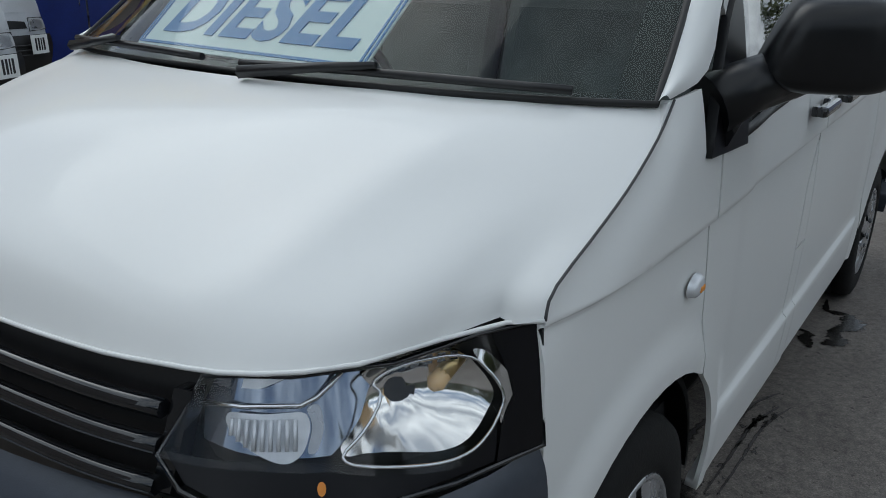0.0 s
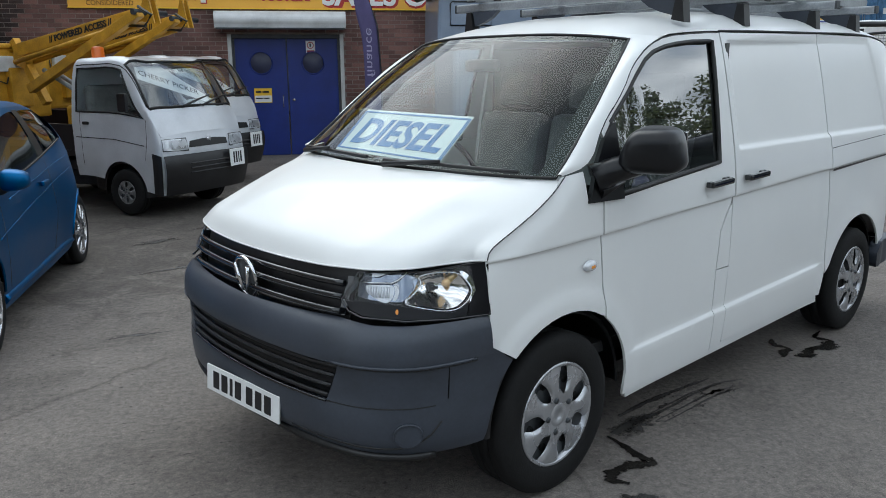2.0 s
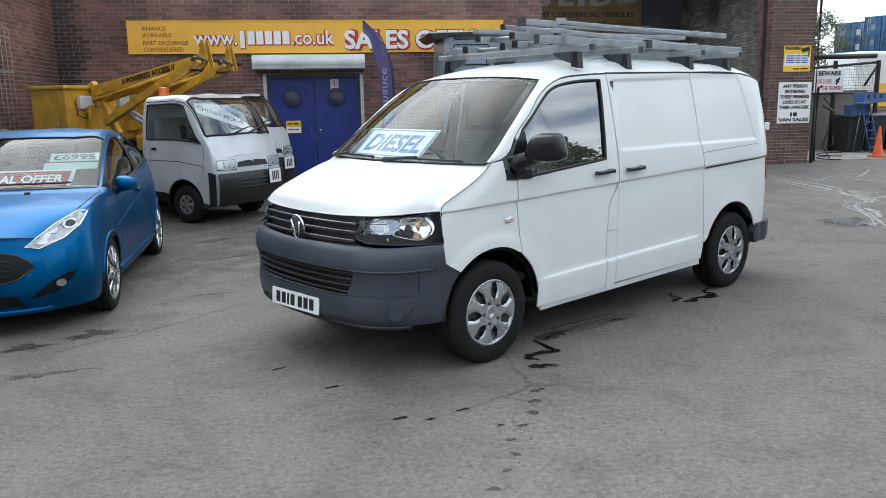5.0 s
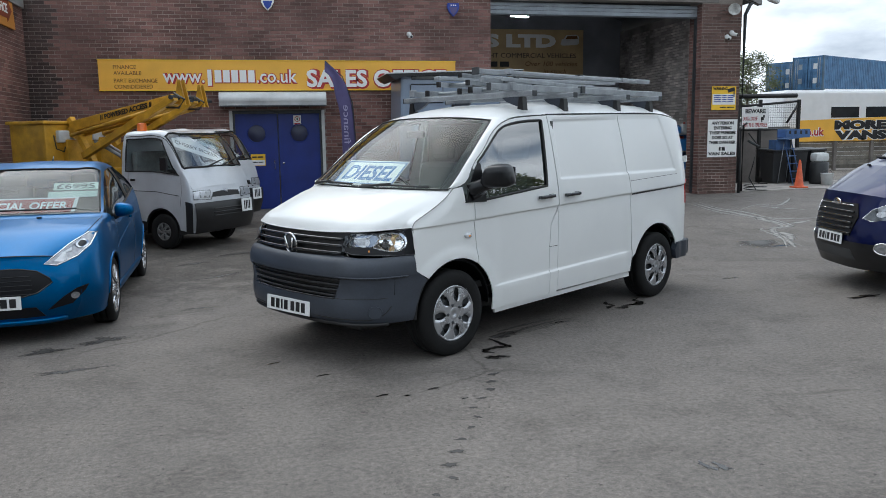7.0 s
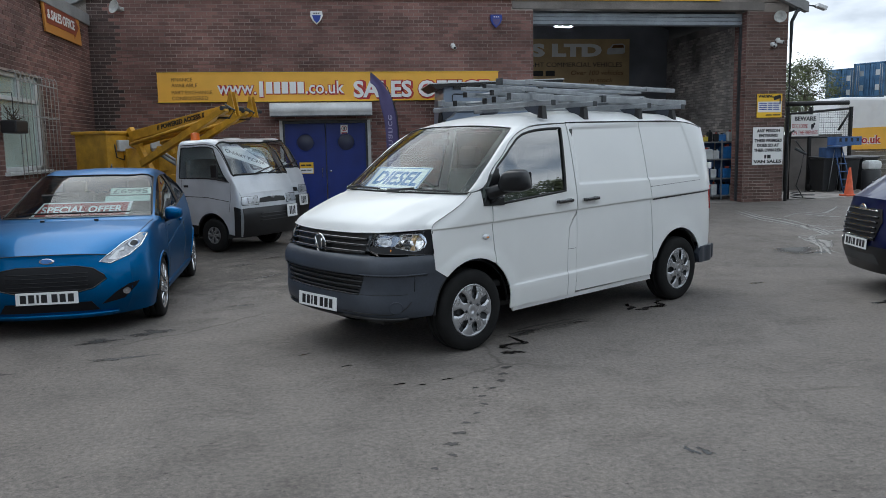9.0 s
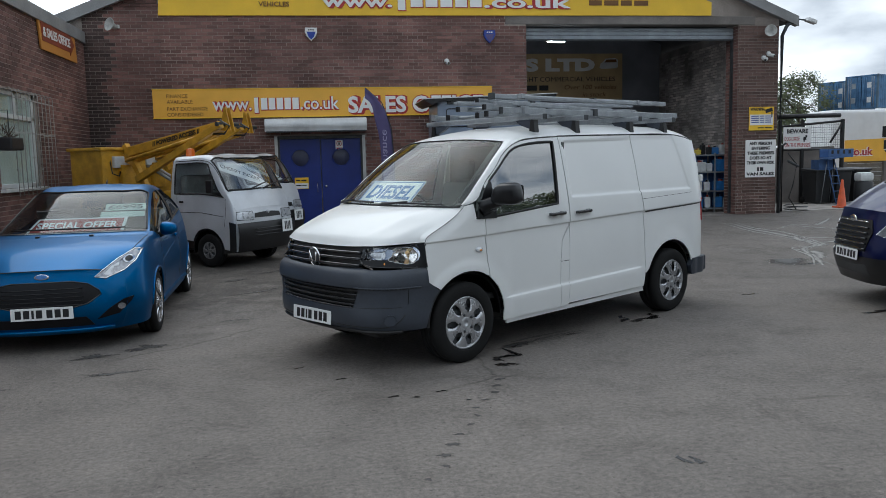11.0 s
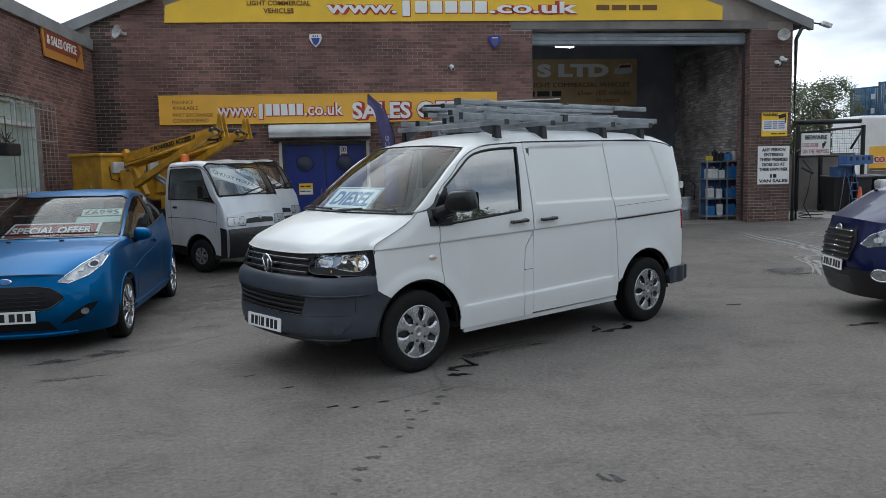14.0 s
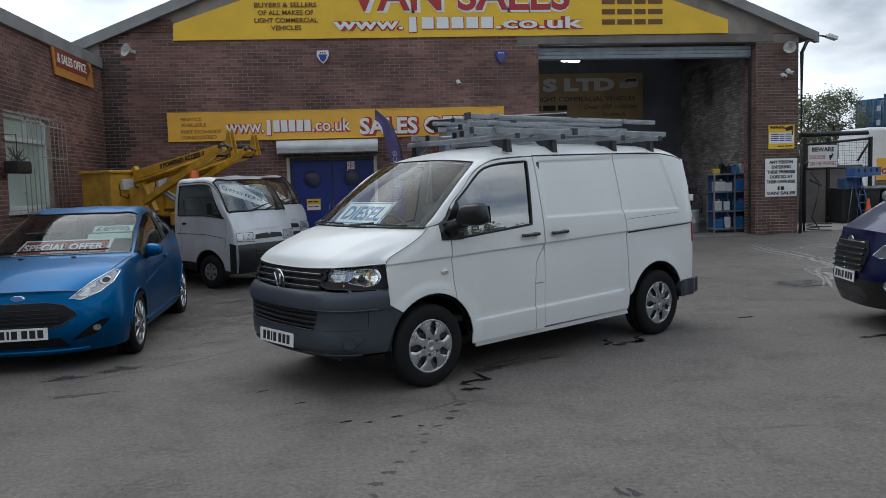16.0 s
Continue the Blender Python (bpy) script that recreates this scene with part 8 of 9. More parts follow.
# ---- signs on the front ----
def text_on(parent, text, x, z, size, material, width=None, align='LEFT', d=-0.03, bold=0.0, shear=0.0, depth=0.004, edge=None, edge_by=0.02):
    if edge:
        lettering(text, size, pose(x + 0.012, d + 0.002, z - 0.008, 90, 0, 0), edge, parent, "letter_edge", depth * 0.5, align, width, shear, bold + edge_by)
    return lettering(text, size, pose(x, d - (0.004 if edge else 0.0), z, 90, 0, 0), material, parent, "lettering", depth, align, width, shear, bold)


def name_blocks(parent, x, z, size, count, width, material, d=-0.03, edge=None):
    """Rounded blocks in place of a firm's name."""
    step = width / count
    for k in range(count):
        h = size * (0.95 if k in (0,) else 0.72)
        z0 = z - (0.2 * size if k == 0 else 0.0)
        w = step * (0.5 if k == 0 else 0.8)
        if edge:
            part("block_edge", block((x + step * (k + 0.5) + 0.01, d + 0.004, z0 + h / 2 - 0.008), (w + 0.024, 0.006, h + 0.024), 0.002), edge, parent)
        part("name_block", block((x + step * (k + 0.5), d - 0.002, z0 + h / 2), (w, 0.008, h), 0.003), material, parent)


big = thing("gable_sign", pose(0, FY - 0.05, 0), "large yellow triangular sign on the gable", "sign")
part("sign_board", prism([(-4.39, 4.98), (8.71, 5.03), (8.71, 5.345), (2.3, 7.48), (2.0, 7.48), (-4.36, 5.345)], 0.03), "sign_yellow", big)
text_on(big, "VAN SALES", -0.42, 5.62, 1.05, "sign_red", 5.2, bold=0.02, edge="sign_white", d=-0.012, edge_by=0.04)
text_on(big, "www.", -0.80, 5.19, 0.36, "sign_white", 1.62, bold=0.008, edge="sign_red", d=-0.012)
name_blocks(big, 0.86, 5.19, 0.36, 6, 2.1, "sign_white", -0.012, "sign_red")
text_on(big, ".co.uk", 2.98, 5.19, 0.36, "sign_white", 2.13, bold=0.008, edge="sign_red", d=-0.012)
for k, (line, w) in enumerate((("BUYERS & SELLERS", 1.4), ("OF ALL MAKES OF", 1.25), ("LIGHT COMMERCIAL", 1.42), ("VEHICLES", 0.68))):
    lettering(line, 0.145, pose(-1.86, -0.012, 5.69 - 0.168 * k, 90, 0, 0), "sign_brown", big, "lettering", 0.003, 'CENTER', w, 0.0, 0.003)
for k in range(3):
    bars([0.32, 0.36, 0.28, 0.36], 0.12, 0.06, pose(5.56, -0.005, 5.72 - 0.235 * k, 90, 0, 0), "sign_brown", big)

low = thing("office_sign", pose(0, FY - 0.045, 0), "long ochre sales office sign on the brick wall", "sign")
part("sign_board", block((-0.74, 0.015, 3.07), (7.76, 0.03, 0.64), 0.004), "sign_ochre", low)
for zz in (2.755, 3.385):
    part("sign_edge", block((-0.74, -0.003, zz), (7.78, 0.012, 0.02)), "sign_yellow", low)
for k, line in enumerate(("FINANCE", "AVAILABLE", "PART EXCHANGE", "CONSIDIDERED")):
    text_on(low, line, -4.32, 3.2 - 0.125 * k - (0.03 if k > 1 else 0), 0.115, "sign_brown", (0.46, 0.56, 0.88, 0.78)[k], d=-0.004, depth=0.002)
text_on(low, "www.", -3.33, 2.92, 0.4, "sign_white", 0.86, bold=0.004, edge="sign_red", d=-0.006)
name_blocks(low, -2.45, 2.92, 0.36, 6, 1.06, "sign_white", -0.006, "sign_red")
text_on(low, ".co.uk", -1.37, 2.92, 0.4, "sign_white", 0.88, bold=0.004, edge="sign_red", d=-0.006)
text_on(low, "SALES OFFICE", -0.28, 2.835, 0.5, "sign_white", 3.2, bold=0.015, edge="sign_red", d=-0.006, edge_by=0.03)

arrow = thing("arrow_sign", pose(WX + 0.05, 7.98, 3.94, 0, 0, 90), "orange board with a red arrow on the wing wall", "sign")
part("sign_board", prism([(0.15, -0.06), (2.32, -0.06), (2.2, 0.62), (0, 0.62)], 0.03), "sign_orange", arrow)
part("sign_arrow", prism([(0.22, 0.1), (1.85, 0.1), (1.85, 0.03), (2.15, 0.27), (1.85, 0.51), (1.85, 0.44), (0.16, 0.44)], 0.008, pose(0, -0.008, 0)), "sign_maroon", arrow)
text_on(arrow, "& SALES OFFICE", 0.26, 0.19, 0.24, "sign_white", 1.6, d=-0.012, bold=0.004)

warn = thing("warning_sign", pose(10.12, FY - 0.02, 2.53), "yellow and white camera warning sign on the pier", "sign")
part("sign_board", block((0, 0, 0), (0.68, 0.012, 0.58), 0.003), "sign_yellow", warn)
part("white_panel", block((0, -0.008, -0.03), (0.64, 0.005, 0.26)), "sign_white", warn)
text_on(warn, "WARNING", -0.31, 0.2, 0.1, "ink", 0.4, d=-0.009, bold=0.003)
part("camera_symbol", join(block((0.2, -0.01, 0.2), (0.2, 0.004, 0.09), 0, pose(0, 0, 0, 0, -15, 0)), block((0.28, -0.01, 0.1), (0.03, 0.004, 0.14))), "ink", warn)
for k in range(4):
    bars([0.2, 0.12, 0.16], 0.022, 0.03, pose(-0.28, -0.012, 0.05 - 0.05 * k, 90, 0, 0), "sign_blue", warn)
bars([0.16, 0.2], 0.025, 0.03, pose(-0.1, -0.008, -0.24, 90, 0, 0), "ink", warn)
risk = thing("risk_sign", pose(10.115, FY - 0.02, 1.54), "white own-risk notice with black letters on the pier", "sign")
part("sign_board", block((0, 0, 0), (0.83, 0.012, 0.93), 0.003), "sign_white", risk)
for k, (line, w) in enumerate((("ANY PERSON", 0.62), ("ENTERING", 0.5), ("THESE PREMISES", 0.74), ("DOES SO AT", 0.6), ("THEIR OWN RISK", 0.76))):
    lettering(line, 0.105, pose(0.0, -0.009, 0.34 - 0.12 * k, 90, 0, 0), "ink", risk, "lettering", 0.002, 'CENTER', w, 0.0, 0.004)
bars([0.05, 0.09], 0.09, 0.03, pose(-0.09, -0.007, -0.31, 90, 0, 0), "ink", risk)
lettering("VAN SALES", 0.105, pose(0.0, -0.009, -0.42, 90, 0, 0), "ink", risk, "lettering", 0.002, 'CENTER', 0.76, 0.0, 0.004)

dim = thing("workshop_sign", pose(0, FY + 6.08, 0), "faded ochre board inside the dark workshop", "sign")
part("sign_board", block((6.6, 0, 4.22), (4.5, 0.03, 1.44)), "sign_dim", dim)
part("van_symbol", prism([(8.08, 4.5), (8.12, 4.64), (8.2, 4.68), (8.28, 4.78), (8.6, 4.8), (8.7, 4.74), (8.7, 4.52), (8.62, 4.48), (8.14, 4.46)], 0.006, pose(0, -0.02, 0)), "frame_white", dim)
part("van_symbol_window", prism([(8.24, 4.66), (8.31, 4.75), (8.64, 4.76), (8.66, 4.67)], 0.004, pose(0, -0.025, 0)), "sign_brown", dim)
text_on(dim, "S LTD", 5.58, 4.42, 0.5, "sign_white", 2.34, d=-0.02, bold=0.03)
text_on(dim, "OF LIGHT COMMERCIAL VEHICLES", 5.0, 4.08, 0.2, "ink", 3.6, d=-0.02)
bars([0.3, 0.4, 0.3], 0.16, 0.08, pose(5.2, -0.02, 3.8, 90, 0, 0), "ink", dim)
text_on(dim, "Over 100 vehicles", 6.9, 3.83, 0.2, "sign_brown", 1.75, d=-0.02, shear=0.2)
text_on(dim, "in stock", 7.5, 3.6, 0.2, "sign_brown", 0.8, d=-0.02, shear=0.2)
tube = thing("workshop_lamp", pose(5.2, FY + 1.45, 4.64, 0, 0, 20), "lit strip lamp inside the workshop", "lamp")
part("lamp_tray", block((0, 0, 0.05), (0.5, 0.22, 0.06), 0.01), "frame_white", tube)
M["strip_light"] = lamp_glow("strip_light", (0.95, 0.97, 1.0), 140.0)
part("lamp_tube", block((0, 0, 0.0), (0.46, 0.16, 0.03), 0.01), "strip_light", tube)
part("lamp_hanger", rod([(0, 0, 0.08), (0, 0, 3.0)], 0.01, 6), "dark_metal", tube)

# alarm boxes, camera, horns
for x, z, n in ((-1.06, 4.6, "sign_white"), (3.1, 4.55, "sign_blue")):
    alarm = thing("alarm_box", pose(x, FY - 0.01, z), "shield-shaped alarm box on the brick wall" if n == "sign_white" else "blue shield-shaped alarm box on the brick wall", "alarm", "alarm boxes")
    part("box_shell", prism([(-0.13, 0.12), (0.13, 0.12), (0.14, 0.02), (0.09, -0.08), (0.0, -0.17), (-0.09, -0.08), (-0.14, 0.02)], 0.08, pose(0, -0.08, 0)), n, alarm)
    part("box_panel", prism([(-0.1, 0.03), (0.1, 0.03), (0.06, -0.08), (0.0, -0.14), (-0.06, -0.08)], 0.01, pose(0, -0.09, 0)), "sign_blue" if n == "sign_white" else "flag", alarm)
    bars([0.03, 0.03, 0.03], 0.03, 0.02, pose(-0.065, -0.085, 0.055, 90, 0, 0), "ink" if n == "sign_white" else "sign_white", alarm)


def cctv(x, z, turn):
    c = thing("security_camera", pose(x, FY, z), "white security camera on a wall bracket", "camera", "wall cameras")
    part("mount", moved(lathe([(0.0, 0.06), (0.05, 0.055), (0.06, 0.0)], 14, 'Y'), Matrix.Diagonal((1, -1, 1, 1))), "frame_white", c)
    part("camera_body", moved(join(lathe([(0.0, -0.1), (0.04, -0.09), (0.045, 0.08), (0.0, 0.09)], 14, 'Y')), pose(0, -0.12, -0.05, 15, 0, turn)), "frame_white", c)
    part("camera_lens", moved(lathe([(0.0, -0.108), (0.028, -0.102), (0.03, -0.09)], 12, 'Y'), pose(0, -0.12, -0.05, 15, 0, turn)), "gloss_black", c)


cctv(2.07, 3.98, 10)
cctv(10.15, 4.02, -40)
cctv(10.28, 4.12, 30)
for x, z, tn in ((-5.26, 4.72, -38), (10.3, 4.6, -32)):
    horn = thing("horn_speaker", pose(x, FY, z) @ Matrix.Diagonal((0.92, 0.92, 0.92, 1)), "weathered white horn loudspeaker on the wall", "loudspeaker", "horn loudspeakers")
    part("horn_mount", block((0, -0.05, 0.02), (0.08, 0.1, 0.08), 0.01), "frame_white", horn)
    part("horn_bell", moved(lathe([(0.05, 0.0), (0.06, 0.08), (0.09, 0.16), (0.15, 0.23), (0.16, 0.235), (0.14, 0.2), (0.05, 0.12), (0.0, 0.1)], 22, 'Y'), pose(0, -0.08, 0.0, -12, 0, tn) @ Matrix.Diagonal((1, -1, 1, 1))), "horn_grey", horn)
flood = thing("flood_lamp", pose(11.0, FY - 0.15, 4.88), "small grey flood lamp on an arm at the roof corner", "lamp")
part("lamp_arm", rod([(-0.3, 0.1, 0.0), (0.0, 0, 0.05), (0.15, -0.05, 0.02)], 0.02, 6), "dark_metal", flood)
part("lamp_head", block((0.28, -0.08, 0.0), (0.26, 0.16, 0.1), 0.02, pose(0, 0, 0, 0, 18, 0)), "shutter_white", flood)

# feather flag
flag = thing("feather_flag", pose(0.62, 10.0, 0.13), "purple feather flag on a thin pole", "flag")
part("pole", rod([(0.05, 0, 0), (0.05, 0, 1.5), (0.0, 0, 2.3), (-0.2, 0, 2.85), (-0.55, 0, 3.16)], 0.012, 6), "dark_metal", flag)


def flag_place(u, v):
    px = [0.05, 0.05, 0.03, -0.03, -0.16, -0.35, -0.56]
    pz = [0.75, 1.3, 1.9, 2.35, 2.72, 2.98, 3.16]
    x, z = sample([0, .17, .34, .5, .67, .84, 1], px, v), sample([0, .17, .34, .5, .67, .84, 1], pz, v)
    w = 0.34 * (1 - smooth(0.55, 1.0, v) * 0.97)
    return (x - w * u * (0.9 - 0.2 * v), 0.02 * math.sin(5 * u + 6 * v), z - 0.22 * u * v)


fl = grid(6, 24, flag_place, (0, -1, 0))
bmesh.ops.solidify(fl, geom=fl.faces[:], thickness=0.003)
part("cloth", fl, "flag", flag)
lettering("our finance", 0.2, pose(-0.2, -0.035, 0.95, 90, -90, 0) @ Matrix.Diagonal((1, -1, 1, 1)), "flag_print", flag, "flag_letters", 0.001, 'LEFT', 1.3)

# ---- workshop shelf and things on it ----
GZ = 0.152
shelf = thing("shelf_unit", pose(9.42, FY + 1.2, GZ), "blue and grey steel shelf unit in the workshop", "shelf")
for x in (-0.56, 0.0, 0.56):
    for y in (-0.2, 0.2):
        part("upright", block((x, y, 0.78), (0.035, 0.035, 1.56)), "alu", shelf)
for z in (0.1, 0.55, 1.05, 1.5):
    part("shelf_board", block((0, 0, z), (1.14, 0.42, 0.035), 0.004), "alu", shelf)
for x in (-0.28, 0.28):
    part("back_panel", block((x, 0.205, 0.8), (0.54, 0.01, 1.4)), "rack_blue", shelf)


def jug(name, x, y, z, h, w, material, label, cap="tub_red", category="bottle"):
    j = thing(name, pose(x, y, z, 0, 0, (x * 131) % 40 - 20), label, category)
    part("jug_body", block((0, 0, h * 0.42), (w, w * 0.7, h * 0.84), min(0.03, w * 0.2)), material, j)
    part("jug_neck", lathe([(w * 0.18, h * 0.8), (w * 0.16, h * 0.95), (w * 0.16, h), (0.0, h)], 12, 'Z'), cap, j)
    part("jug_handle", rod([(w * 0.3, 0, h * 0.82), (w * 0.32, 0, h * 0.97), (w * 0.05, 0, h * 0.97)], w * 0.06, 6), material, j)


bx, by = 9.42, FY + 1.12
for k, (dx, lv, h, w, mt, lab) in enumerate(((-0.46, 1.5, 0.16, 0.2, "tub_yellow", "yellow and black box on top of the shelf"), (-0.3, 1.5, 0.3, 0.14, "bin", "black oil can on top of the shelf"), (-0.12, 1.5, 0.24, 0.14, "bin", "dark oil can on the workshop shelf"),
                                             (0.05, 1.5, 0.22, 0.2, "tub_blue", "blue plastic jug on top of the shelf"), (0.27, 1.5, 0.3, 0.18, "tub_white", "white plastic jug on top of the shelf"), (0.46, 1.5, 0.36, 0.14, "tub_yellow", "yellow-lidded can on top of the shelf"),
                                             (-0.38, 1.05, 0.3, 0.3, "tub_white", "white tub on the middle shelf"), (-0.12, 1.05, 0.26, 0.18, "tub_white", "white bottle on the middle shelf"), (0.2, 1.05, 0.38, 0.34, "tub_blue", "large blue tub on the middle shelf"), (0.45, 1.05, 0.2, 0.12, "tub_red", "small red bottle on the middle shelf"),
                                             (-0.42, 0.55, 0.3, 0.2, "tub_white", "white plastic bottle on the lower shelf"), (-0.17, 0.55, 0.28, 0.16, "tub_white", "white bottle with black cap on the shelf"), (0.22, 0.55, 0.3, 0.36, "tub_blue", "blue crate on the lower shelf"),
                                             (-0.4, 0.1, 0.28, 0.22, "tub_blue", "blue jug on the bottom shelf"), (-0.15, 0.1, 0.34, 0.16, "tub_white", "white jug on the bottom shelf"), (0.15, 0.1, 0.34, 0.24, "tub_blue", "blue drum on the bottom shelf"), (0.4, 0.1, 0.3, 0.2, "tub_white", "white bag-like bottle on the bottom shelf"))):
    jug("shelf_bottle", bx + dx, by, GZ + lv + 0.018, h, w, mt, lab, "bin" if k % 2 else "tub_red")
keg = thing("steel_drum", pose(8.45, FY + 1.5, GZ), "dull steel drum with a pump on the workshop floor", "drum")
part("drum_body", lathe([(0.0, 0.0), (0.2, 0.0), (0.21, 0.02), (0.205, 0.25), (0.215, 0.27), (0.205, 0.29), (0.205, 0.55), (0.21, 0.6), (0.0, 0.6)], 24, 'Z'), "alu", keg)
part("pump", join(rod([(0, 0, 0.6), (0, 0, 1.15)], 0.03, 8), block((0.05, 0, 1.1), (0.22, 0.1, 0.2), 0.02), rod([(0.1, 0, 1.1), (0.3, -0.05, 0.9), (0.25, -0.1, 0.5)], 0.02, 6)), "black", keg)
single("tool_box", block((7.9, FY + 2.2, GZ + 0.45), (0.6, 0.5, 0.9), 0.02), "dark_metal", "dark steel tool box in the workshop shade", "tool box")

# ---- gate corner beside the building ----
single("wall_yard", block((13.0, 15.2, 0.98), (4.2, 0.2, 1.7)), "concrete", "low rendered yard wall", "wall", kind="structure")
single("apron_kerb", block((13.6, 12.7, 0.12), (6.0, 2.6, 0.1), 0.02), "rubble", "raised concrete apron beside the building", "kerb", kind="structure")
gate = thing("mesh_gate", pose(12.9, 14.6, 0.14), "black steel gate frame with wire mesh and roller", "gate")
for x in (0.0, 0.75, 2.1):
    part("gate_post", block((x, 0, 1.25), (0.09, 0.09, 2.5), 0.01), "black", gate)
part("gate_roller", rod([(-0.1, 0, 2.6), (2.0, 0, 2.62)], 0.07, 10), "black", gate)
part("gate_rail", rod([(0.0, 0, 2.3), (2.1, 0, 2.45)], 0.035, 8), "black", gate)
part("gate_rail", rod([(0.0, 0, 1.6), (2.1, 0, 1.6)], 0.03, 8), "black", gate)
part("gate_brace", rod([(1.7, 0, 1.8), (2.1, 0, 2.4)], 0.035, 8), "black", gate)
mesh_lines = [rod([(0.75 + 0.075 * k, 0, 1.62), (0.75 + 0.075 * k, 0, 2.38)], 0.004, 4) for k in range(18)] + [rod([(0.75, 0, 1.66 + 0.075 * k), (2.1, 0, 1.66 + 0.075 * k)], 0.004, 4) for k in range(10)]
part("wire_mesh", join(*mesh_lines), "dark_metal", gate)
dog = thing("dog_sign", pose(13.45, 14.549, 2.1), "white beware sign with red letters on the gate", "sign")
part("sign_board", block((0, 0, 0), (0.92, 0.012, 0.64), 0.003), "sign_white", dog)
lettering("BEWARE", 0.17, pose(0.0, -0.009, 0.14, 90, 0, 0), "ink", dog, "lettering", 0.002, 'CENTER', 0.7, 0, 0.006)
text_on(dog, "DOG LOOSE", -0.42, -0.08, 0.17, "sign_red", 0.5, d=-0.009)
text_on(dog, "ON THE PREMISES", -0.42, -0.27, 0.17, "sign_red", 0.84, d=-0.009)
part("sign_picture", join(block((0.25, -0.009, -0.02), (0.1, 0.003, 0.1), 0.0), block((0.3, -0.009, 0.04), (0.06, 0.003, 0.07), 0.0), block((0.23, -0.009, -0.09), (0.04, 0.003, 0.07), 0.0)), "ink", dog)


def wheelie(x, y, lab):
    b = thing("wheelie_bin", pose(x, y, 0.172, 0, 0, 8), lab, "bin", "bins by the gate")
    body = block((0, 0, 0.48), (0.56, 0.6, 0.92), 0.03)
    for v in body.verts:
        k = 0.82 + 0.18 * (v.co.z / 0.94)
        v.co.x *= k
        v.co.y *= k
    part("bin_body", body, "bin", b)
    part("bin_lid", moved(block((0, -0.02, 0), (0.6, 0.68, 0.06), 0.025), pose(0, 0, 0.97, 4, 0, 0)), "bin", b)
    part("bin_handle", rod([(-0.22, 0.36, 0.93), (0.22, 0.36, 0.93)], 0.016, 8), "bin", b)
    for s in (1, -1):
        part("bin_wheel", moved(lathe([(0.0, -0.02), (0.1, -0.02), (0.1, 0.02), (0.0, 0.02)], 16), pose(s * 0.26, 0.28, 0.1)), "rubber", b)


crate = thing("plastic_crate", pose(13.62, 13.55, 1.13), "blue plastic crate on top of a wheeled bin", "crate")
part("crate_shell", join(block((0, 0, 0.02), (0.46, 0.36, 0.04), 0.01), *[block((sx * 0.22, 0, 0.16), (0.025, 0.36, 0.3), 0.006) for sx in (1, -1)], *[block((0, sy * 0.17, 0.16), (0.46, 0.025, 0.3), 0.006) for sy in (1, -1)]), "rack_blue", crate)
wheelie(13.55, 13.7, "black wheeled bin standing by the gate")
wheelie(14.25, 13.75, "black wheeled bin beside another bin")
wheelie(14.95, 13.9, "black wheeled bin at the end of the row")
cone = thing("traffic_cone", pose(12.95, 11.7, 0.172), "faded orange traffic cone on the apron", "cone")
part("cone_base", block((0, 0, 0.02), (0.34, 0.34, 0.04), 0.012), "cone", cone)
part("cone_body", lathe([(0.14, 0.04), (0.12, 0.06), (0.028, 0.73), (0.02, 0.75), (0.0, 0.75)], 20, 'Z'), "cone", cone)
bucket = thing("bucket", pose(14.3, 12.3, 0.172), "white plastic bucket on the apron", "bucket")
part("bucket_body", lathe([(0.0, 0.0), (0.14, 0.0), (0.17, 0.32), (0.18, 0.33), (0.165, 0.32), (0.135, 0.02), (0.0, 0.02)], 20, 'Z'), "tub_white", bucket)
part("bucket_handle", rod([(0.17 * math.cos(a), 0.0, 0.31 + 0.12 * math.sin(a)) for a in [math.pi * k / 10 for k in range(11)]], 0.006, 5), "dark_metal", bucket)
tank = thing("pressure_washer", pose(14.5, 12.9, 0.172), "dark drum with a white cover by the bins", "drum")
part("tank_body", lathe([(0.0, 0.0), (0.24, 0.0), (0.25, 0.05), (0.25, 0.6), (0.2, 0.64), (0.0, 0.64)], 20, 'Z'), "bin", tank)
part("tank_cover", block((0, 0, 0.76), (0.44, 0.34, 0.26), 0.09), "tub_white", tank)
steps = thing("step_ladder", pose(13.75, 13.1, 0.172, 0, 0, 12) @ Matrix.Diagonal((0.8, 0.8, 0.72, 1)), "blue folding steps leaning by the bins", "ladder")
for s in (1, -1):
    part("step_rail", rod([(s * 0.2, -0.25, 0.0), (s * 0.17, 0.25, 1.75)], 0.02, 6), "rack_blue", steps)
    part("step_leg", rod([(s * 0.2, 0.45, 0.0), (s * 0.17, 0.25, 1.7)], 0.014, 6), "alu", steps)
for k in range(5):
    part("tread", block((0, -0.2 + 0.09 * k, 0.22 + 0.3 * k), (0.38, 0.14, 0.03), 0.006), "rack_blue", steps)
tray = thing("plastic_tray", pose(13.82, 13.2, 1.5), "blue slotted plastic tray on top of the steps", "tray")
part("tray_shell", join(block((0, 0, 0.0), (0.8, 0.4, 0.04), 0.01, pose(0, 0, 0, 0, -6, 0)), block((0, -0.19, 0.12), (0.8, 0.03, 0.24), 0.01), block((0, 0.19, 0.12), (0.8, 0.03, 0.24), 0.01)), "rack_blue", tray)
for k in range(4):
    part("tray_slot", block((-0.27 + 0.18 * k, -0.207, 0.15), (0.07, 0.006, 0.1)), "bin", tray)
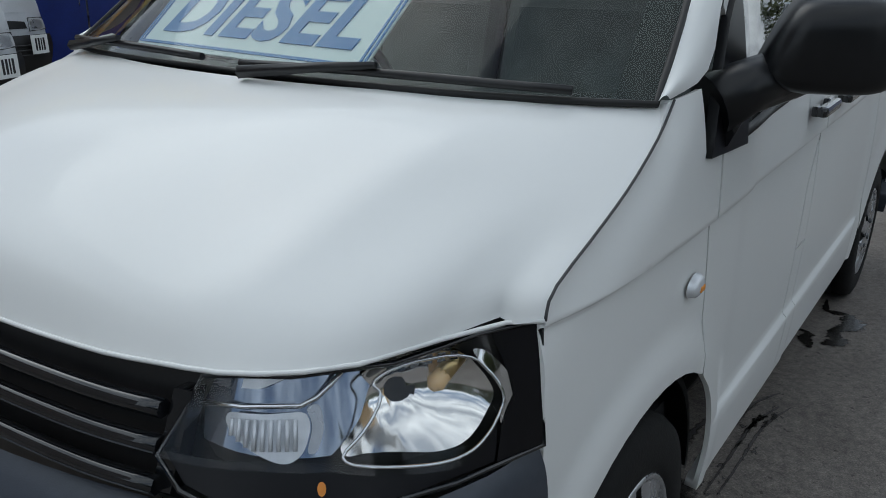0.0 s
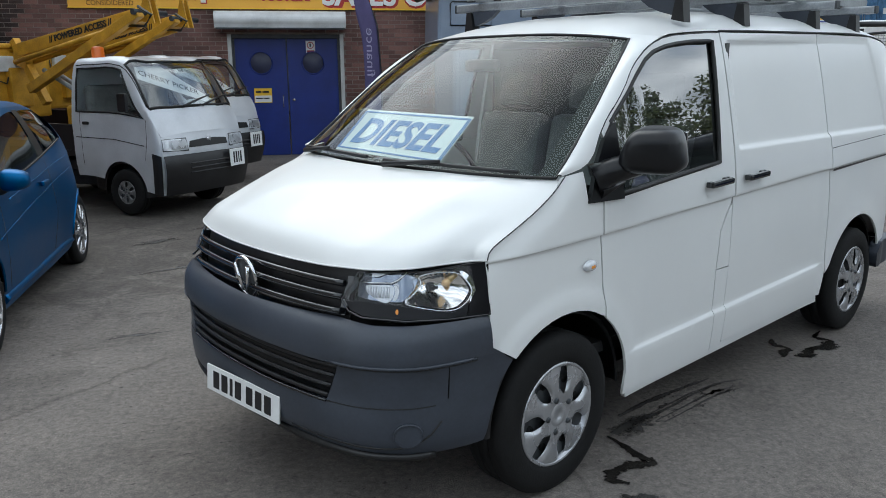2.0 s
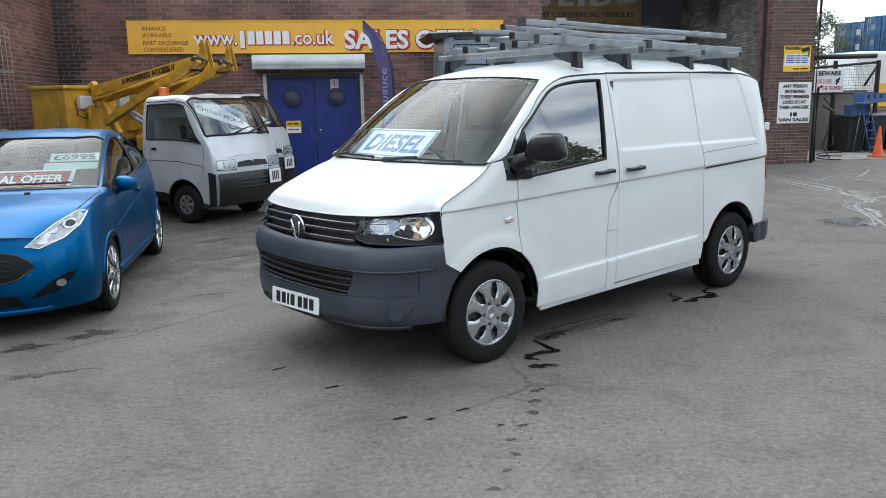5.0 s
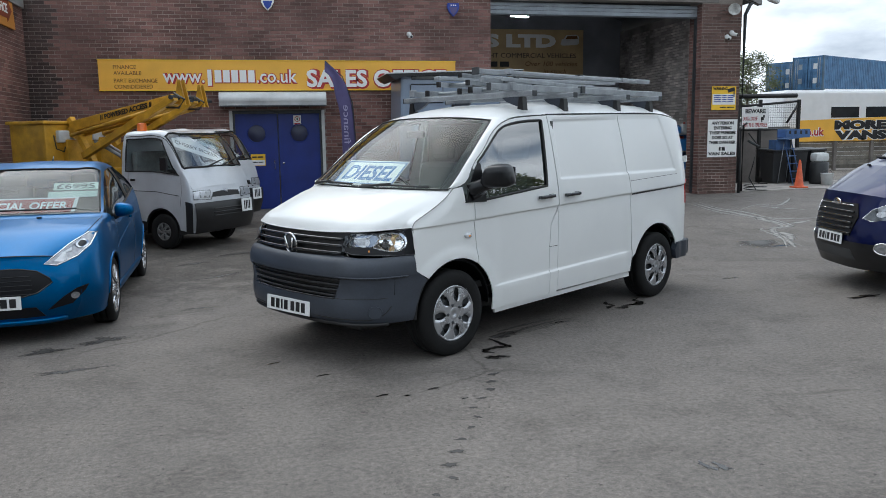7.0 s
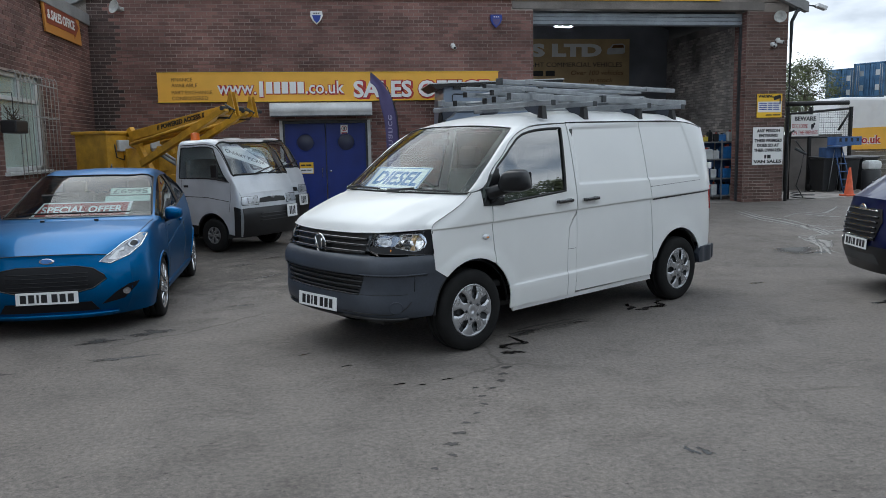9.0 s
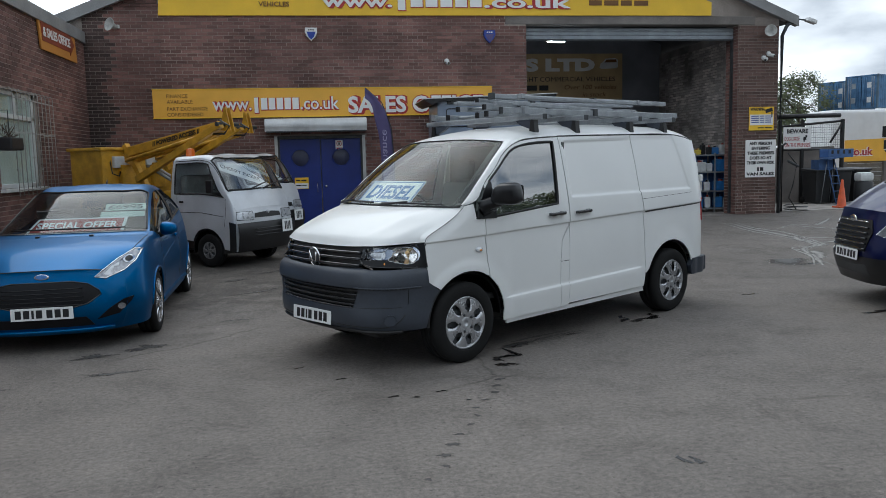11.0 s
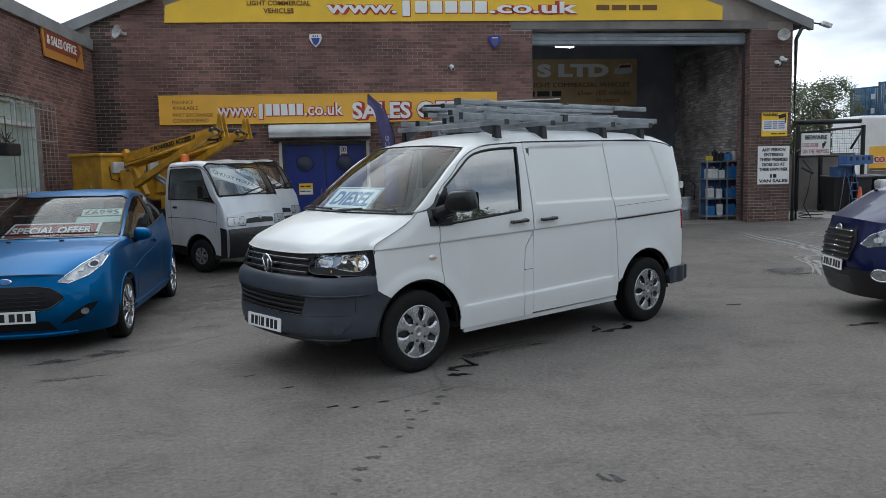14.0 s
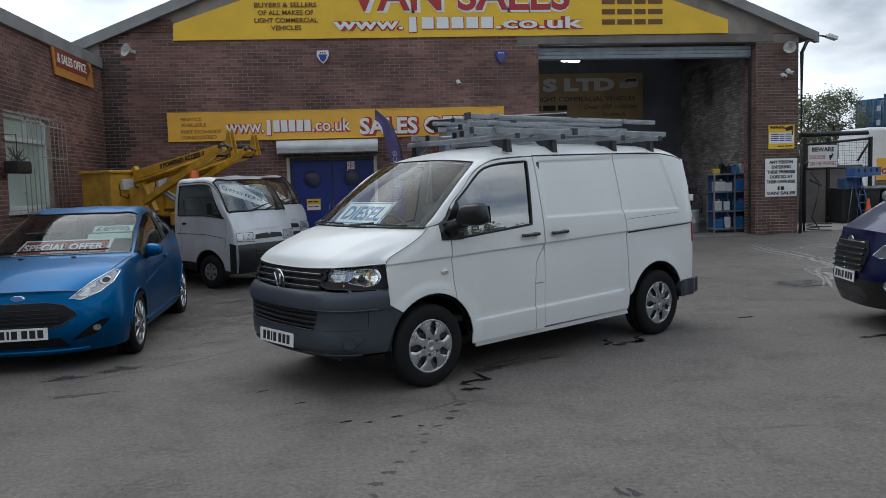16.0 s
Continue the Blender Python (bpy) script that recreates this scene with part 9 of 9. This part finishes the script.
part("tray_prop", rod([(0, 0.1, -1.32), (0, 0.1, 0)], 0.02, 6), "dark_metal", tray)
hose = thing("hose", pose(10.95, 11.35, 0.16), "black hose hanging on a stand by the pier", "hose")
part("hose_stand", rod([(0, 0, 0), (0, 0, 1.7), (0.1, 0, 1.75)], 0.03, 8), "black", hose)
part("hose_coil", rod([(0.35 + 0.3 * math.cos(a), -0.1 - 0.25 * math.sin(a), 0.02 + 0.006 * i) for i, a in enumerate([0.45 * k for k in range(30)])], 0.014, 6), "black", hose)
part("hose_run", rod([(0.12, -0.05, 1.5), (0.35, -0.1, 1.2), (0.25, -0.12, 0.7), (0.15, -0.1, 0.35), (0.3, -0.2, 0.05)], 0.016, 6), "black", hose)
part("hose_nozzle", rod([(0.1, -0.08, 1.3), (0.4, -0.1, 1.15)], 0.035, 8), "dark_metal", hose)

# ---- fence, banner and what stands beyond ----
fence = thing("board_fence", pose(19.0, 20.0, 0.14), "weathered grey timber fence with concrete posts", "fence")
for k in range(8):
    part("fence_post", block((1.7 * k, -0.06, 0.65), (0.12, 0.12, 1.3), 0.01), "concrete", fence)
    for j in range(7):
        part("fence_board", block((1.7 * k + 0.85, 0.0, 0.14 + 0.165 * j), (1.6, 0.025, 0.155), 0.004), "fence_wood", fence)
banner = thing("fence_banner", pose(19.12, 19.86, 0), "ochre banner with dark letters along the fence", "sign")
part("banner_sheet", prism([(-0.2, 1.27), (12.0, 1.27), (12.0, 2.4), (-0.2, 2.07)], 0.02), "sign_ochre", banner)
text_on(banner, ".co.uk", -0.1, 1.5, 0.42, "sign_red", 1.1, d=-0.006, bold=0.01, edge="sign_white")
text_on(banner, "MORE", 1.45, 1.74, 0.42, "ink", 2.4, d=-0.006, bold=0.03, edge="sign_white")
text_on(banner, "VANS", 1.48, 1.35, 0.42, "ink", 2.4, d=-0.006, bold=0.03, edge="sign_white")

coach = thing("high_roof_van", pose(28.3, 27.0, -0.2, 0, 0, 2), "long white high-roof van parked beyond the fence", "van")
cb = block((0, 0, 2.1), (11.5, 2.1, 3.3), 0.22, None, 4)
part("van_shell", cb, "far_white", coach)
for x in (-2.35, -0.35, 1.65):
    part("van_window", block((x, -1.055, 2.72), (1.6, 0.012, 0.5), 0.004), "dark_pane", coach)
part("roof_rail", block((0.5, -0.4, 3.79), (7.0, 0.12, 0.08), 0.02), "far_white", coach)
for x in (-4.0, 3.6):
    part("van_wheel", moved(lathe([(0.0, -0.12), (0.36, -0.12), (0.38, -0.06), (0.38, 0.06), (0.36, 0.12), (0.0, 0.12)], 24, 'Y'), pose(x, -0.95, 0.38)), "rubber", coach)


def shipping_box(x, y, z, turn, length, material, lab):
    c = thing("shipping_container", pose(x, y, z, 0, 0, turn), lab, "container", "stacked containers")
    n = int(length / 0.28)
    side = bmesh.new()
    for sgn in (-1, 1):
        pts = []
        for k in range(n * 4 + 1):
            u = (k % 4) / 4
            off = (0.0, 0.04, 0.04, 0.0)[k % 4]
            pts.append((length * k / (n * 4), sgn * (1.22 - off)))
        lo = [side.verts.new((p[0], p[1], 0.15)) for p in pts]
        hi = [side.verts.new((p[0], p[1], 2.45)) for p in pts]
        for a, b, c2, d in zip(lo, lo[1:], hi[1:], hi):
            side.faces.new((a, b, c2, d))
    part("corrugated_side", side, material, c)
    part("container_roof", block((length / 2, 0, 2.5), (length, 2.42, 0.1), 0.02), material, c)
    part("container_floor", block((length / 2, 0, 0.08), (length, 2.42, 0.16), 0.02), "container_dark", c)
    for sgn in (-1, 1):
        for xx in (0.06, length - 0.06):
            part("corner_post", block((xx, sgn * 1.17, 1.28), (0.14, 0.12, 2.56), 0.01), "container_dark", c)
        leaf = part("end_door", block((0.03, sgn * 0.57, 1.28), (0.06, 1.08, 2.3), 0.01), "container", c)
        for yy in (0.22, 0.38, 0.78, 0.94):
            part("lock_bar", rod([(-0.03, sgn * yy, 0.2), (-0.03, sgn * yy, 2.4)], 0.025, 6), "alu" if yy > 0.7 else "container", leaf)
        for zz in (0.75, 1.8):
            part("door_placard", block((-0.005, sgn * 0.58, zz), (0.012, 0.3, 0.4)), "shutter" if sgn > 0 else "tub_white", leaf)
    return c


shipping_box(39.2, 46.1, 4.6, 25, 12.0, "container", "blue steel shipping container on top of a stack")
shipping_box(38.8, 48.8, 4.4, 25, 12.0, "container", "blue steel shipping container stacked behind another")
shipping_box(39.2, 46.1, 2.0, 25, 12.0, "container_dark", "slate blue container under another one")
shipping_box(38.8, 48.8, 1.8, 25, 12.0, "container_dark", "slate blue container at the bottom of a stack")
single("loading_bank", block((45, 50.0, 1.0), (16, 13, 1.8), 0.1), "concrete", "concrete loading bank under the containers", "bank", kind="structure")


def tree(x, y, height, crown, seed, lab, clumps=70, leaves=26, trunk_part=0.3, z=0.12, leaf=1.0):
    rnd = random.Random(seed)
    t = thing("tree", pose(x, y, z), lab, "tree", "trees round the yard")
    top = height * 0.75
    limbs = [rod([(0, 0, 0), (0.1, 0.05, top * 0.5), (0.05, -0.1, top)], [0.03 * height, 0.02 * height, 0.006 * height], 8)]
    for k in range(9):
        a = rnd.uniform(0, 6.28)
        z0 = top * rnd.uniform(0.3, 0.85)
        r = crown * rnd.uniform(0.5, 0.9)
        limbs.append(rod([(0.05, 0, z0), (r * 0.5 * math.cos(a), r * 0.5 * math.sin(a), z0 + height * 0.1), (r * math.cos(a), r * math.sin(a), z0 + height * 0.16)], [0.012 * height, 0.008 * height, 0.003 * height], 5))
    part("trunk", join(*limbs), "bark", t)
    verts, faces = [], []
    for k in range(clumps):
        a, h = rnd.uniform(0, 6.28), rnd.random()
        reach = crown * math.sin(math.pi * (0.12 + 0.8 * h)) ** 0.7 * math.sqrt(rnd.random()) * rnd.uniform(0.75, 1.1)
        c = Vector((reach * math.cos(a), reach * math.sin(a), height * (trunk_part + (1 - trunk_part) * h)))
        cr = crown * rnd.uniform(0.14, 0.3)
        for j in range(leaves):
            d = Vector((rnd.gauss(0, 1), rnd.gauss(0, 1), rnd.gauss(0, 0.8))).normalized() * cr * rnd.random() ** 0.4
            p = c + d
            s = crown * leaf * rnd.uniform(0.03, 0.065)
            u = Vector((rnd.gauss(0, 1), rnd.gauss(0, 1), rnd.gauss(0, 1))).normalized()
            w = u.orthogonal().normalized()
            n = len(verts)
            verts += [p - u * s, p + w * s * 0.55, p + u * s, p - w * s * 0.55]
            faces.append((n, n + 1, n + 2, n + 3))
    me = bpy.data.meshes.new("crown")
    me.from_pydata([tuple(v) for v in verts], [], faces)
    me.materials.append(M["leaf"])
    cr = new("crown", me)
    cr.parent = t
    return t


tree(35.0, 47.5, 7.2, 2.6, 1, "leafy green tree beyond the yard", 150, 70, leaf=0.65)
tree(32.8, 49.0, 6.2, 2.3, 2, "small leafy tree beside a larger one", 120, 60, leaf=0.65)
tree(38.0, 56.0, 7.8, 3.0, 3, "leafy green tree behind the containers", 110, 30)
# the row of trees on the open side of the yard
for k in range(13):
    tree(-34 + 8.2 * k + 2.0 * math.sin(k * 2.3), -40 - 4 * math.sin(k * 1.7), 10.6 + 1.8 * math.sin(k * 1.3), 5.3 + 0.7 * math.sin(k * 2.9), 20 + k, "tall leafy tree across the road", 120, 34, 0.05, leaf=1.5)
for k in range(7):
    tree(44 + 3.0 * math.sin(k * 2.1), -26 + 6.2 * k, 9.6 + 1.2 * math.sin(k * 1.9), 4.4 + 0.6 * math.sin(k * 2.7), 50 + k, "tall leafy tree at the end of the yard", 120, 60, 0.05, leaf=0.8)
single("hedge_bank", block((15, -46, 1.0), (140, 3.0, 2.4), 0.3), "grass", "rough green bank across the road", "bank", kind="structure")

inner_face = brick_mesh(brick_rects(lambda z: [(FY + 0.62, FY + 6.1)], 0.2, 4.7), lambda y, d, z: (10.15 - d, y, z), seed=12)
inner_face.materials.append(M["brick_soot"])
ir = new("brick_courses", inner_face)
ir.parent = wall_inner
tagged(ir, kind="stuff")
# ---- single bricks of the pier ----
pier_rects = brick_rects(lambda z: [(9.472, 10.558)], 0.15, 4.78)
piece_cache = {}
for x0, x1, z0, z1 in pier_rects:
    w = round(x1 - x0, 3)
    if w not in piece_cache:
        verts, faces = box_data(-w / 2, w / 2, -(z1 - z0) / 2, (z1 - z0) / 2, 0.006, -0.01, lambda x, d, z: (x, -d, z))
        pm = bpy.data.meshes.new("brick")
        pm.from_pydata(verts, [], faces)
        pm.materials.append(M["brick_piece"])
        piece_cache[w] = pm
    b = new("brick", piece_cache[w])
    b.parent = pier
    b.matrix_basis = pose((x0 + x1) / 2, FY - 0.001 * ((x0 * 37 + z0 * 53) % 1), (z0 + z1) / 2)
reveal = brick_mesh(brick_rects(lambda z: [(FY + 0.01, FY + 0.59)], 0.15, 4.78), lambda y, d, z: (9.47 - d, y, z), seed=8)
reveal.materials.append(M["brick"])
rv = new("brick_courses", reveal)
rv.parent = pier
tagged(rv, kind="stuff")
